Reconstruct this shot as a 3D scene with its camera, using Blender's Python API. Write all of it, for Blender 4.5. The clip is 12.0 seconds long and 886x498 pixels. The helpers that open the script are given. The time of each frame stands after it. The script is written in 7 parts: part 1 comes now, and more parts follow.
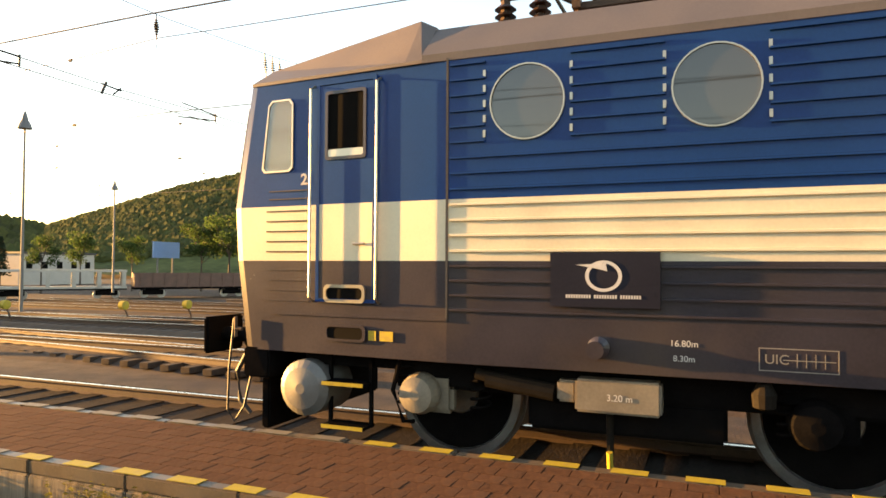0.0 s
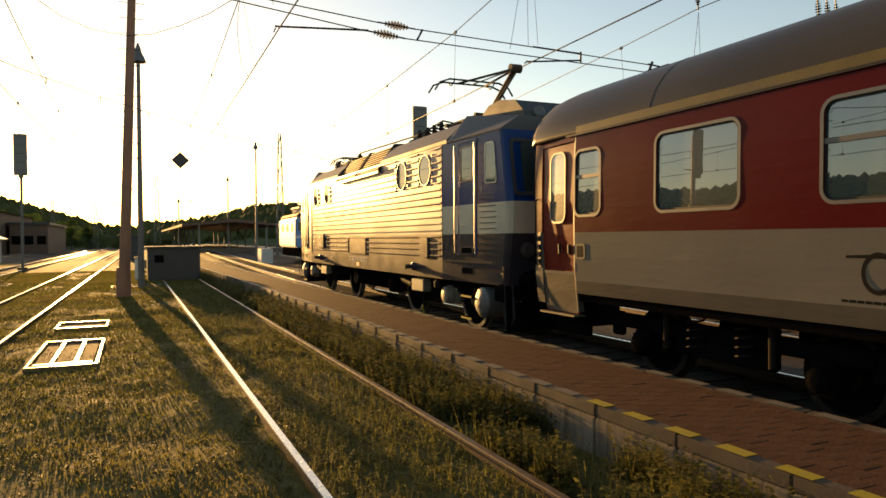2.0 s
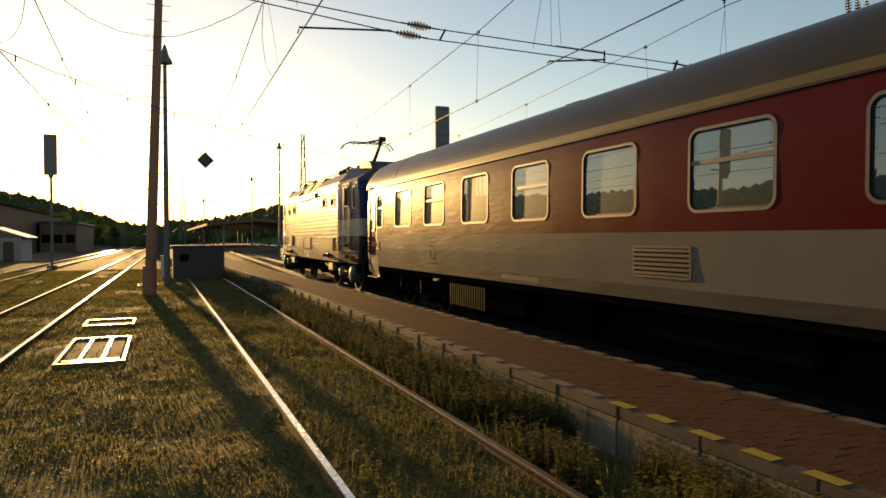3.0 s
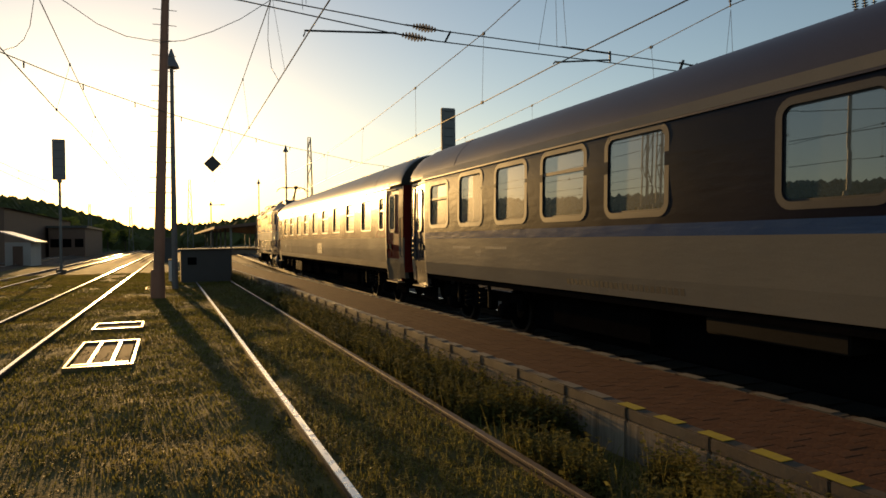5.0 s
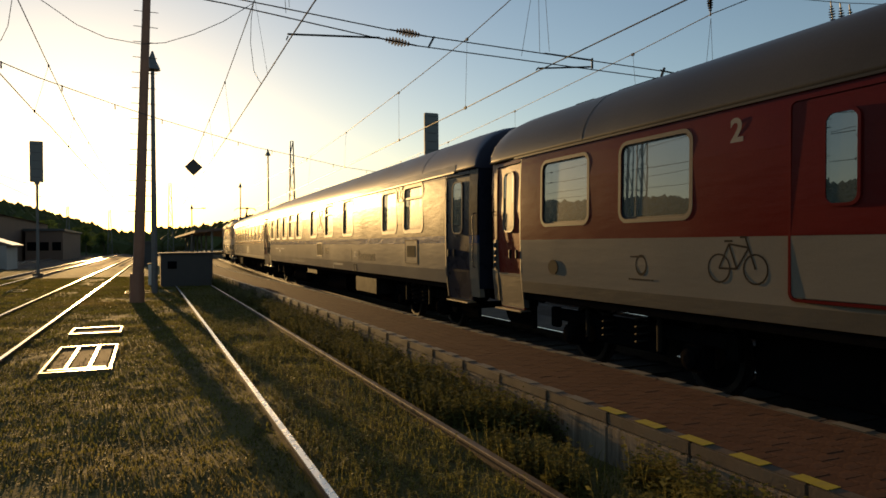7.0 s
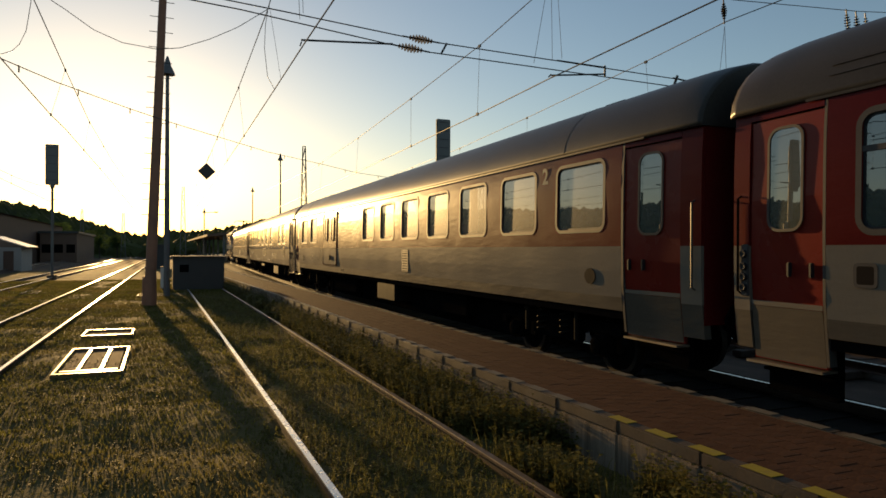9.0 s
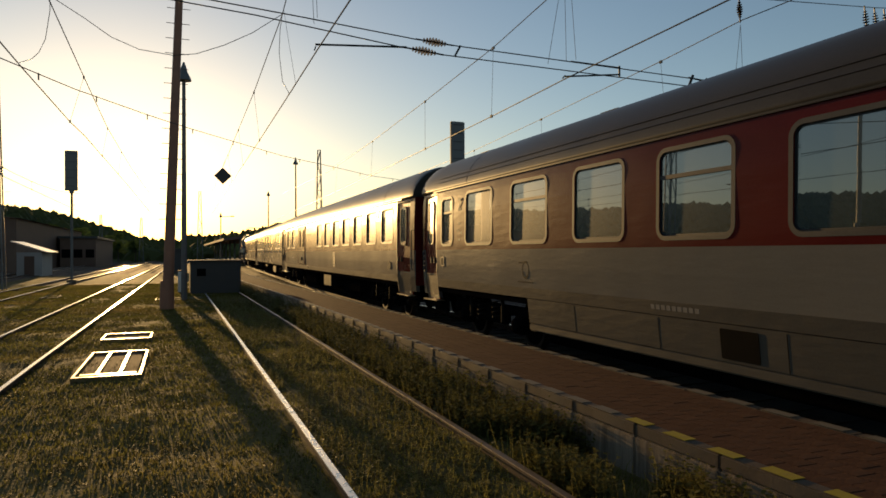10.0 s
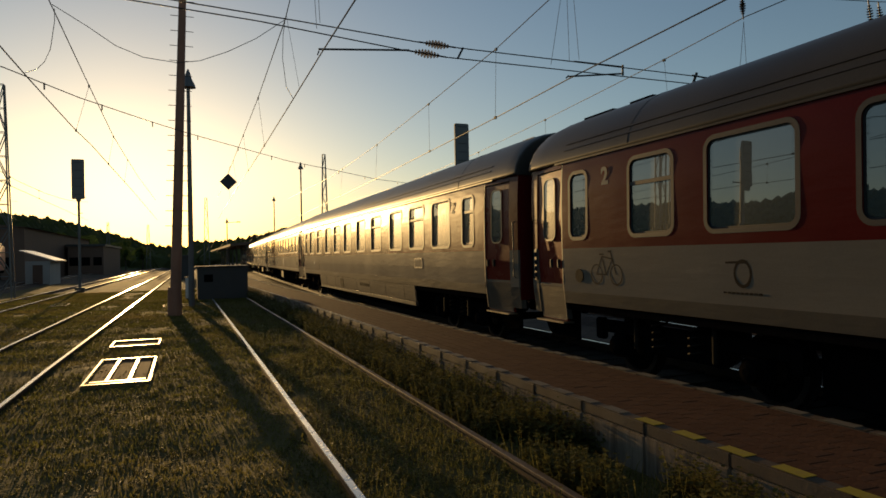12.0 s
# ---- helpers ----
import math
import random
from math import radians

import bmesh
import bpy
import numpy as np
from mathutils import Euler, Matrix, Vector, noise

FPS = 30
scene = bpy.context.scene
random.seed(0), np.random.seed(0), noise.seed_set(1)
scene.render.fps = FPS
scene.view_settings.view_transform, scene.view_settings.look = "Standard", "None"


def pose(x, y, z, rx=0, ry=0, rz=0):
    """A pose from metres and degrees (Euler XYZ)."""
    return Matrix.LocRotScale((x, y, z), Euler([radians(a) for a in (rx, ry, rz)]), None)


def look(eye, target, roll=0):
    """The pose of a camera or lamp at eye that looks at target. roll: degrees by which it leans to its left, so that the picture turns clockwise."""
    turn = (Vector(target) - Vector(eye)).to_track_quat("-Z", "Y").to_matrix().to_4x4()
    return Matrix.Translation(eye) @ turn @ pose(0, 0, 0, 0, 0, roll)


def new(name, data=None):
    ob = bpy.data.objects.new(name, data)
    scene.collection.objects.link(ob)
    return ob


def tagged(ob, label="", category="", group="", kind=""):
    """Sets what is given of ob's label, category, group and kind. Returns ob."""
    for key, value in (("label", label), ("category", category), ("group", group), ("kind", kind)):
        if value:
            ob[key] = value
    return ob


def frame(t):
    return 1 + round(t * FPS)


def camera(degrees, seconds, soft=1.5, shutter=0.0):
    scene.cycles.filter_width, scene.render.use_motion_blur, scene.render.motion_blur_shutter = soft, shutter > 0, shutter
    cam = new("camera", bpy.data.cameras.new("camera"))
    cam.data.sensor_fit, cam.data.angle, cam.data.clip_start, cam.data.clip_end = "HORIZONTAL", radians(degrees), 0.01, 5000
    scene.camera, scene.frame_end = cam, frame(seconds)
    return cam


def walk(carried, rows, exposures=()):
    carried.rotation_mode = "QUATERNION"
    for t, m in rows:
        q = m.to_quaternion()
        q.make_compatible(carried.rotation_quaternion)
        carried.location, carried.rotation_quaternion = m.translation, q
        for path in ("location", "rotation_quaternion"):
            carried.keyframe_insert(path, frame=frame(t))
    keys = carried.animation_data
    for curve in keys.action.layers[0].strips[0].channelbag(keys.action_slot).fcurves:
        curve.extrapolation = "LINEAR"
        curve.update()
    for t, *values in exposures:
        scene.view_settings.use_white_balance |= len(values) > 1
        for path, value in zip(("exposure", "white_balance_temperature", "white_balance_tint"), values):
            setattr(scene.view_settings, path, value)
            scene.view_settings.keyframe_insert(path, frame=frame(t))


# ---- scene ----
# ---- camera: it turns on the spot beside the platform ----
EYE = (0.0, 0.0, 1.832)
TURNS = [
    (0, -68.02, 1.55, -0.32), (0.3, -51.78, 0.60, -0.06), (0.5, -45.60, 0.49, -0.23), (0.6, -43.00, 0.49, -0.69),
    (0.9, -34.48, -0.05, -0.60), (1, -32.06, -0.47, -0.80), (1.5, -26.38, -0.55, -0.09), (2, -24.40, -0.99, 0.43),
    (2.5, -22.45, -0.85, 0.50), (3, -22.56, -0.98, 0.23), (5, -22.00, -0.83, 0.62), (5.5, -21.57, -0.97, 0.70),
    (6, -21.88, -0.62, 0.31), (6.5, -23.13, -0.12, 0.39), (7, -23.45, -0.44, 0.39), (9, -22.55, 0.07, -0.17),
    (9.5, -21.39, 0.56, -0.07), (10, -21.29, 0.27, 0.22), (10.5, -20.68, -0.06, 0.44), (11, -20.71, -0.06, 0.67),
    (11.5, -21.05, 0.43, 0.67), (12, -20.78, 0.46, 1.14),
]
cam = camera(66.07, 12.0, soft=1.6)
walk(cam, [(t, pose(*EYE, 90 + p, r, y)) for t, y, p, r in TURNS],
     exposures=[(0.0, 2.92, 7350, 21), (0.5, 3.02, 7850, 22), (1.0, 2.17, 7920, 20), (1.5, 1.57, 7320, 18), (2.0, 1.27, 6820, 16), (2.5, 0.97, 6520, 15),
                (3.2, 0.77, 6220, 14), (5.0, 0.47, 5970, 14), (6.5, 0.41, 5770, 13), (9.0, 0.27, 5620, 12), (10.5, 0.07, 5570, 12), (12.0, -0.23, 5520, 11)])

# ---- low evening sun ahead of the track, clear sky ----
SUN_EL, SUN_AZ = radians(5.0), radians(-3.8)
world = bpy.data.worlds.new("sky")
scene.world = world
world.use_nodes = True
wn = world.node_tree.nodes
sky = wn.new("ShaderNodeTexSky")
sky.sky_type, sky.sun_disc = "NISHITA", False
sky.sun_elevation, sky.sun_rotation = SUN_EL, SUN_AZ
sky.air_density, sky.dust_density, sky.ozone_density = 1.0, 0.5, 1.0
wn["Background"].inputs["Strength"].default_value = 0.12
world.node_tree.links.new(sky.outputs[0], wn["Background"].inputs[0])
sun_data = bpy.data.lights.new("sun", "SUN")
sun_data.energy, sun_data.angle, sun_data.color = 5.0, radians(0.6), (1.0, 0.57, 0.17)
sun = new("sun", sun_data)
SUN_DIR = Vector((math.sin(SUN_AZ) * math.cos(SUN_EL), math.cos(SUN_AZ) * math.cos(SUN_EL), math.sin(SUN_EL)))
sun.matrix_world = look(SUN_DIR * 200, (0, 0, 0))


# ---- materials ----
def mat(name, base, rough=0.6, metal=0.0, vary=0.15, scale=3.0, bump=0.0, fine=40.0, dirt=None, dirt_amount=0.4, coat=0.0, island=0.0, stretch=None, spec=0.5, wave=0.0):
    m = bpy.data.materials.new(name)
    m.use_nodes = True
    nt = m.node_tree
    b = nt.nodes["Principled BSDF"]
    co = nt.nodes.new("ShaderNodeTexCoord")
    vec = co.outputs["Object"]
    if stretch:
        mp = nt.nodes.new("ShaderNodeMapping")
        mp.inputs["Scale"].default_value = stretch
        nt.links.new(vec, mp.inputs[0])
        vec = mp.outputs[0]
    n1 = nt.nodes.new("ShaderNodeTexNoise")
    n1.inputs["Scale"].default_value, n1.inputs["Detail"].default_value = scale, 5
    n2 = nt.nodes.new("ShaderNodeTexNoise")
    n2.inputs["Scale"].default_value, n2.inputs["Detail"].default_value = fine, 3
    for n in (n1, n2):
        nt.links.new(vec, n.inputs["Vector"])
    mixf = nt.nodes.new("ShaderNodeMix")
    mixf.data_type = "FLOAT"
    mixf.inputs[0].default_value = 0.4
    nt.links.new(n1.outputs[0], mixf.inputs[2])
    nt.links.new(n2.outputs[0], mixf.inputs[3])
    ramp = nt.nodes.new("ShaderNodeValToRGB")
    lo, hi = [max(0, c * (1 - vary)) for c in base], [min(1, c * (1 + vary)) for c in base]
    ramp.color_ramp.elements[0].position, ramp.color_ramp.elements[1].position = 0.3, 0.7
    ramp.color_ramp.elements[0].color, ramp.color_ramp.elements[1].color = (*lo, 1), (*hi, 1)
    nt.links.new(mixf.outputs[0], ramp.inputs[0])
    col = ramp.outputs[0]
    if dirt:
        r2 = nt.nodes.new("ShaderNodeMapRange")
        r2.inputs[1].default_value, r2.inputs[2].default_value = 0.5, 0.72
        r2.inputs[4].default_value = dirt_amount
        n3 = nt.nodes.new("ShaderNodeTexNoise")
        n3.inputs["Scale"].default_value, n3.inputs["Detail"].default_value = scale * 0.45, 7
        nt.links.new(vec, n3.inputs["Vector"])
        nt.links.new(n3.outputs[0], r2.inputs[0])
        mx = nt.nodes.new("ShaderNodeMix")
        mx.data_type = "RGBA"
        nt.links.new(r2.outputs[0], mx.inputs[0])
        nt.links.new(col, mx.inputs[6])
        mx.inputs[7].default_value = (*dirt, 1)
        col = mx.outputs[2]
    if island:
        oi = nt.nodes.new("ShaderNodeObjectInfo")
        ge = nt.nodes.new("ShaderNodeNewGeometry")
        ad = nt.nodes.new("ShaderNodeMath")
        ad.operation = "ADD"
        nt.links.new(oi.outputs["Random"], ad.inputs[0])
        nt.links.new(ge.outputs["Random Per Island"], ad.inputs[1])
        mr = nt.nodes.new("ShaderNodeMapRange")
        mr.inputs[2].default_value = 2.0
        mr.inputs[3].default_value, mr.inputs[4].default_value = 1 - island, 1 + island
        nt.links.new(ad.outputs[0], mr.inputs[0])
        hs = nt.nodes.new("ShaderNodeHueSaturation")
        nt.links.new(mr.outputs[0], hs.inputs["Value"])
        nt.links.new(col, hs.inputs["Color"])
        col = hs.outputs[0]
    nt.links.new(col, b.inputs["Base Color"])
    rr = nt.nodes.new("ShaderNodeMapRange")
    rr.inputs[3].default_value, rr.inputs[4].default_value = max(0.02, rough * 0.8), min(1, rough * 1.2)
    nt.links.new(n1.outputs[0], rr.inputs[0])
    nt.links.new(rr.outputs[0], b.inputs["Roughness"])
    b.inputs["Metallic"].default_value = metal
    b.inputs["Coat Weight"].default_value = coat
    b.inputs["Specular IOR Level"].default_value = spec
    if bump:
        bp = nt.nodes.new("ShaderNodeBump")
        bp.inputs["Strength"].default_value, bp.inputs["Distance"].default_value = bump, 0.02
        nt.links.new(mixf.outputs[0], bp.inputs["Height"])
        nt.links.new(bp.outputs[0], b.inputs["Normal"])
    if wave:
        # buckled sheet metal: long along the side, short in height
        mw, nw, bw = nt.nodes.new("ShaderNodeMapping"), nt.nodes.new("ShaderNodeTexNoise"), nt.nodes.new("ShaderNodeBump")
        mw.inputs["Scale"].default_value = (1.0, 0.3, 1.4)
        nw.inputs["Scale"].default_value, nw.inputs["Detail"].default_value = 8.0, 3
        bw.inputs["Strength"].default_value, bw.inputs["Distance"].default_value = 1.0, wave
        nt.links.new(co.outputs["Object"], mw.inputs[0])
        nt.links.new(mw.outputs[0], nw.inputs["Vector"])
        nt.links.new(nw.outputs[0], bw.inputs["Height"])
        nt.links.new(bw.outputs[0], b.inputs["Normal"])
    return m


def glass(name, tint, rough=0.03, trans=0.35, ior=1.75, dust=0.0):
    """Glass under a thin film of dust."""
    m = bpy.data.materials.new(name)
    m.use_nodes = True
    b = m.node_tree.nodes["Principled BSDF"]
    b.inputs["Base Color"].default_value = (*tint, 1)
    b.inputs["Roughness"].default_value, b.inputs["Transmission Weight"].default_value, b.inputs["IOR"].default_value = rough, trans, ior
    b.inputs["Coat Weight"].default_value, b.inputs["Coat Roughness"].default_value = dust, 0.27
    return m


def glow(name, color, strength):
    m = bpy.data.materials.new(name)
    m.use_nodes = True
    b = m.node_tree.nodes["Principled BSDF"]
    b.inputs["Base Color"].default_value = (*color, 1)
    b.inputs["Emission Color"].default_value, b.inputs["Emission Strength"].default_value = (*color, 1), strength
    return m


def leafy(*args, **kw):
    """A leaf surface that lets part of the light through."""
    m = mat(*args, **kw)
    nt = m.node_tree
    b, out = nt.nodes["Principled BSDF"], nt.nodes["Material Output"]
    tr, mx = nt.nodes.new("ShaderNodeBsdfTranslucent"), nt.nodes.new("ShaderNodeMixShader")
    nt.links.new(b.inputs["Base Color"].links[0].from_socket, tr.inputs["Color"])
    mx.inputs[0].default_value = 0.55
    nt.links.new(b.outputs[0], mx.inputs[1])
    nt.links.new(tr.outputs[0], mx.inputs[2])
    nt.links.new(mx.outputs[0], out.inputs["Surface"])
    return m


RUST = (0.10, 0.06, 0.035)
M_BLUE = mat("loco blue paint", (0.006, 0.040, 0.165), 0.25, vary=0.14, scale=1.3, dirt=(0.02, 0.045, 0.12), dirt_amount=0.25, coat=0.0, spec=0.2)
M_CREAM = mat("loco cream paint", (0.72, 0.64, 0.46), 0.25, vary=0.08, scale=1.2, dirt=(0.36, 0.30, 0.21), dirt_amount=0.4, coat=0.0)
M_DARK = mat("loco dark blue grey paint", (0.036, 0.031, 0.040), 0.25, vary=0.2, scale=1.5, dirt=(0.10, 0.075, 0.055), dirt_amount=0.45)
M_ROOFGREY = mat("brown grey roof paint", (0.115, 0.095, 0.085), 0.55, vary=0.15, scale=2, dirt=(0.09, 0.07, 0.055))
M_RED = mat("coach red paint", (0.115, 0.010, 0.0085), 0.25, vary=0.12, scale=1.0, dirt=(0.09, 0.02, 0.018), dirt_amount=0.4, coat=0.0, spec=0.08, wave=0.0035)
M_REDDOOR = mat("orange red door paint", (0.19, 0.018, 0.011), 0.28, vary=0.1, scale=1.5, dirt=(0.2, 0.05, 0.03), dirt_amount=0.3, coat=0.0, spec=0.15, wave=0.003)
M_WHITE = mat("coach cream white paint", (0.205, 0.178, 0.135), 0.25, vary=0.08, scale=0.9, dirt=(0.17, 0.145, 0.11), dirt_amount=0.5, coat=0.0, spec=0.08, wave=0.0035)
M_SILL = mat("coach beige grey sill paint", (0.105, 0.09, 0.068), 0.36, vary=0.12, scale=1.2, dirt=(0.12, 0.10, 0.075), spec=0.1, wave=0.006)
M_COACHROOF = mat("coach beige grey roof", (0.062, 0.053, 0.043), 0.36, vary=0.22, scale=0.8, dirt=(0.05, 0.04, 0.033), dirt_amount=0.6, spec=0.15)
M_NAVY = mat("coach dark blue paint", (0.010, 0.010, 0.019), 0.25, vary=0.15, scale=1.0, dirt=(0.02, 0.02, 0.023), spec=0.08, wave=0.0035)
M_SKYBLUE = mat("coach mid blue paint", (0.03, 0.07, 0.17), 0.2, vary=0.1, coat=0.0, wave=0.006)
M_NAVYROOF = mat("coach blue grey roof", (0.05, 0.048, 0.068), 0.42, vary=0.18, scale=0.9, dirt=(0.08, 0.07, 0.07), dirt_amount=0.5, spec=0.25)
M_GREYDOOR = mat("grey blue door paint", (0.020, 0.022, 0.036), 0.28, vary=0.15, dirt=(0.026, 0.026, 0.03), spec=0.12)
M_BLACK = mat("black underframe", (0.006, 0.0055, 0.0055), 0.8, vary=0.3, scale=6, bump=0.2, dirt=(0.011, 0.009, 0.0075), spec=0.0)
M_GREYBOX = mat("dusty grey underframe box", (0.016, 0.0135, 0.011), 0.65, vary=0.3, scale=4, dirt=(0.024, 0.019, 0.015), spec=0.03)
M_RUBBER = mat("black rubber", (0.015, 0.015, 0.016), 0.6, vary=0.2)
M_ALU = mat("aluminium trim", (0.46, 0.42, 0.35), 0.32, metal=0.9, vary=0.08, scale=6)
M_GREYTRIM = mat("grey window frame", (0.078, 0.071, 0.065), 0.5, vary=0.15, dirt=(0.045, 0.04, 0.035), spec=0.2)
M_STEEL = mat("worn bright steel", (0.55, 0.52, 0.48), 0.28, metal=1.0, vary=0.12, scale=8)
M_TYRE = mat("wheel steel", (0.30, 0.29, 0.28), 0.35, metal=0.8, vary=0.2, scale=6, dirt=RUST)
# Coach wheels: rusty steel with the shade below the coaches put into its colour.
M_SHADEWHEEL = mat("wheel steel darkened as shade", (0.022, 0.018, 0.015), 0.6, metal=0.2, vary=0.3, scale=6, dirt=RUST, dirt_amount=0.15, spec=0.15)
M_RUSTSTEEL = mat("rusty steel", (0.075, 0.046, 0.03), 0.75, metal=0.2, vary=0.25, scale=9, bump=0.15)
M_GALV = mat("painted grey steel", (0.15, 0.146, 0.138), 0.5, metal=0.3, vary=0.12, scale=5, dirt=RUST, dirt_amount=0.3)
M_POLE = mat("brown weathered pole paint", (0.34, 0.15, 0.08), 0.6, vary=0.2, scale=3, bump=0.1, dirt=(0.14, 0.08, 0.05))
M_WIRE = mat("dark copper wire", (0.05, 0.045, 0.04), 0.5, metal=0.6, vary=0.1)
M_INSUL = mat("brown porcelain", (0.045, 0.024, 0.015), 0.4, vary=0.15, spec=0.25)
M_CONCRETE = mat("stained concrete", (0.125, 0.09, 0.06), 0.45, vary=0.18, scale=3, bump=0.2, dirt=(0.10, 0.085, 0.065), dirt_amount=0.75, spec=0.25)
M_FACE = mat("streaked concrete", (0.20, 0.16, 0.115), 0.9, vary=0.45, scale=3, fine=18, bump=0.5, dirt=(0.04, 0.03, 0.02), dirt_amount=0.95, stretch=(1, 4.5, 0.35), spec=0.08)
M_PAVER = mat("brown red paver", (0.098, 0.049, 0.028), 0.95, vary=0.25, scale=12, bump=0.25, island=0.15, dirt=(0.085, 0.05, 0.033), dirt_amount=0.7, spec=0.03)
M_JOINT = mat("dark joint sand", (0.07, 0.042, 0.028), 0.95, vary=0.25, scale=20, bump=0.3, spec=0.1)
M_YELLOW = mat("worn yellow paint", (0.40, 0.30, 0.035), 0.6, vary=0.15, scale=25, dirt=(0.26, 0.20, 0.08), dirt_amount=0.6, spec=0.15)
M_OLDWHITE = mat("worn white edge paint", (0.17, 0.145, 0.105), 0.6, vary=0.15, scale=20, dirt=(0.15, 0.12, 0.09), dirt_amount=0.7, spec=0.2)
M_GRASSGROUND = mat("dry grass soil", (0.12, 0.095, 0.034), 0.95, vary=0.45, scale=1.6, fine=22, bump=0.8, dirt=(0.13, 0.10, 0.045), dirt_amount=0.5, spec=0.05)
M_BLADE = leafy("grass blade", (0.115, 0.112, 0.026), 0.7, vary=0.35, scale=0.6, fine=4, island=0.45, dirt=(0.22, 0.17, 0.06), dirt_amount=0.8, spec=0.1)
M_WEED = leafy("weed leaf", (0.145, 0.135, 0.038), 0.6, vary=0.3, scale=1.2, fine=5, island=0.65, dirt=(0.14, 0.14, 0.04), dirt_amount=0.6, spec=0.1)
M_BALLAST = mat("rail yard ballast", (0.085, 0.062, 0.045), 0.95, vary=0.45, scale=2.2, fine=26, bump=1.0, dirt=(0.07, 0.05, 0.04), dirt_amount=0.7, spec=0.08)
# Ballast colour lowered to carry the shade under the train.
M_SHADEBED = mat("ballast darkened as train shade", (0.024, 0.018, 0.014), 0.95, vary=0.5, scale=2.2, fine=26, bump=1.0, dirt=(0.035, 0.026, 0.02), dirt_amount=0.6, spec=0.05)
M_DULLRAIL = mat("dull worn rail head", (0.22, 0.17, 0.13), 0.42, metal=0.7, vary=0.2, scale=7, dirt=RUST, dirt_amount=0.6)
M_SLEEPER = mat("oiled wooden sleeper", (0.06, 0.042, 0.03), 0.85, vary=0.3, scale=6, bump=0.4, spec=0.15)
M_HILL = mat("wooded hill", (0.075, 0.085, 0.03), 0.9, vary=0.55, scale=0.05, fine=0.35, bump=0.6, spec=0.05)
M_TRUNK = mat("bark", (0.07, 0.05, 0.035), 0.9, vary=0.3, scale=5, bump=0.4)
M_LEAF = leafy("tree leaf", (0.045, 0.075, 0.02), 0.7, vary=0.3, scale=0.6, island=0.4, spec=0.15)
M_NEEDLE = mat("conifer needles", (0.025, 0.045, 0.02), 0.8, vary=0.3, scale=0.7, island=0.4, spec=0.25)
M_WAGON = mat("brown freight wagon", (0.13, 0.065, 0.045), 0.6, vary=0.25, scale=1.5, dirt=(0.06, 0.04, 0.03))
M_HALL = mat("brown hall cladding", (0.16, 0.10, 0.07), 0.8, vary=0.2, scale=0.5, spec=0.2)
M_HUT = mat("grey cabinet paint", (0.05, 0.045, 0.04), 0.6, vary=0.15, scale=3, dirt=(0.07, 0.06, 0.05))
M_LIGHTBOX = mat("white box paint", (0.72, 0.69, 0.62), 0.5, vary=0.08, scale=3)
M_LIGHTBLUE = mat("pale blue paint", (0.18, 0.30, 0.52), 0.4, vary=0.1)
M_PLASTER = mat("grey plaster", (0.42, 0.38, 0.33), 0.85, vary=0.12, scale=0.6)
M_SIGNAL = mat("black signal board", (0.05, 0.05, 0.05), 0.6, vary=0.15)
M_PINK = mat("pale red wagon paint", (0.45, 0.16, 0.13), 0.5, vary=0.15, scale=0.8)
M_GLASS = glass("coach window glass", (0.035, 0.05, 0.045), rough=0.012, trans=0.05, ior=2.3, dust=0.7)
M_CABGLASS = glass("clear cab glass", (0.45, 0.48, 0.45), trans=0.75, ior=1.6)
M_INSIDE = mat("dim interior lining", (0.14, 0.12, 0.10), 0.8, vary=0.15)


# ---- mesh helpers ----
def part(name, bm, material, parent=None, label=""):
    me = bpy.data.meshes.new(name)
    bm.normal_update()
    bm.to_mesh(me)
    bm.free()
    me.materials.append(material)
    ob = new(name, me)
    if parent:
        ob.parent = parent
    if label:
        ob["label"] = label
    return ob


def thing(name, label, category, group="", m=None):
    ob = new(name)
    tagged(ob, label, category, group)
    if m is not None:
        ob.matrix_basis = m
    return ob


def box(bm, x0, x1, y0, y1, z0, z1, bevel=0.0):
    r = bmesh.ops.create_cube(bm, size=1, matrix=Matrix.LocRotScale(((x0 + x1) / 2, (y0 + y1) / 2, (z0 + z1) / 2), None, (abs(x1 - x0), abs(y1 - y0), abs(z1 - z0))))
    if bevel:
        vs = set(r["verts"])
        bmesh.ops.bevel(bm, geom=[e for e in bm.edges if e.verts[0] in vs and e.verts[1] in vs], offset=bevel, segments=2, affect="EDGES")
    return bm


def boxes(*rows, bevel=0.0):
    bm = bmesh.new()
    for r in rows:
        box(bm, *r, bevel=bevel)
    return bm


def rod(bm, a, b, r, r2=None, n=8):
    a, b = Vector(a), Vector(b)
    d = b - a
    m = Matrix.Translation((a + b) / 2) @ d.to_track_quat("Z", "Y").to_matrix().to_4x4()
    bmesh.ops.create_cone(bm, cap_ends=True, segments=n, radius1=r, radius2=r if r2 is None else r2, depth=d.length, matrix=m)
    return bm


def rods(*rows, n=8):
    bm = bmesh.new()
    for a, b, r in rows:
        rod(bm, a, b, r, n=n)
    return bm


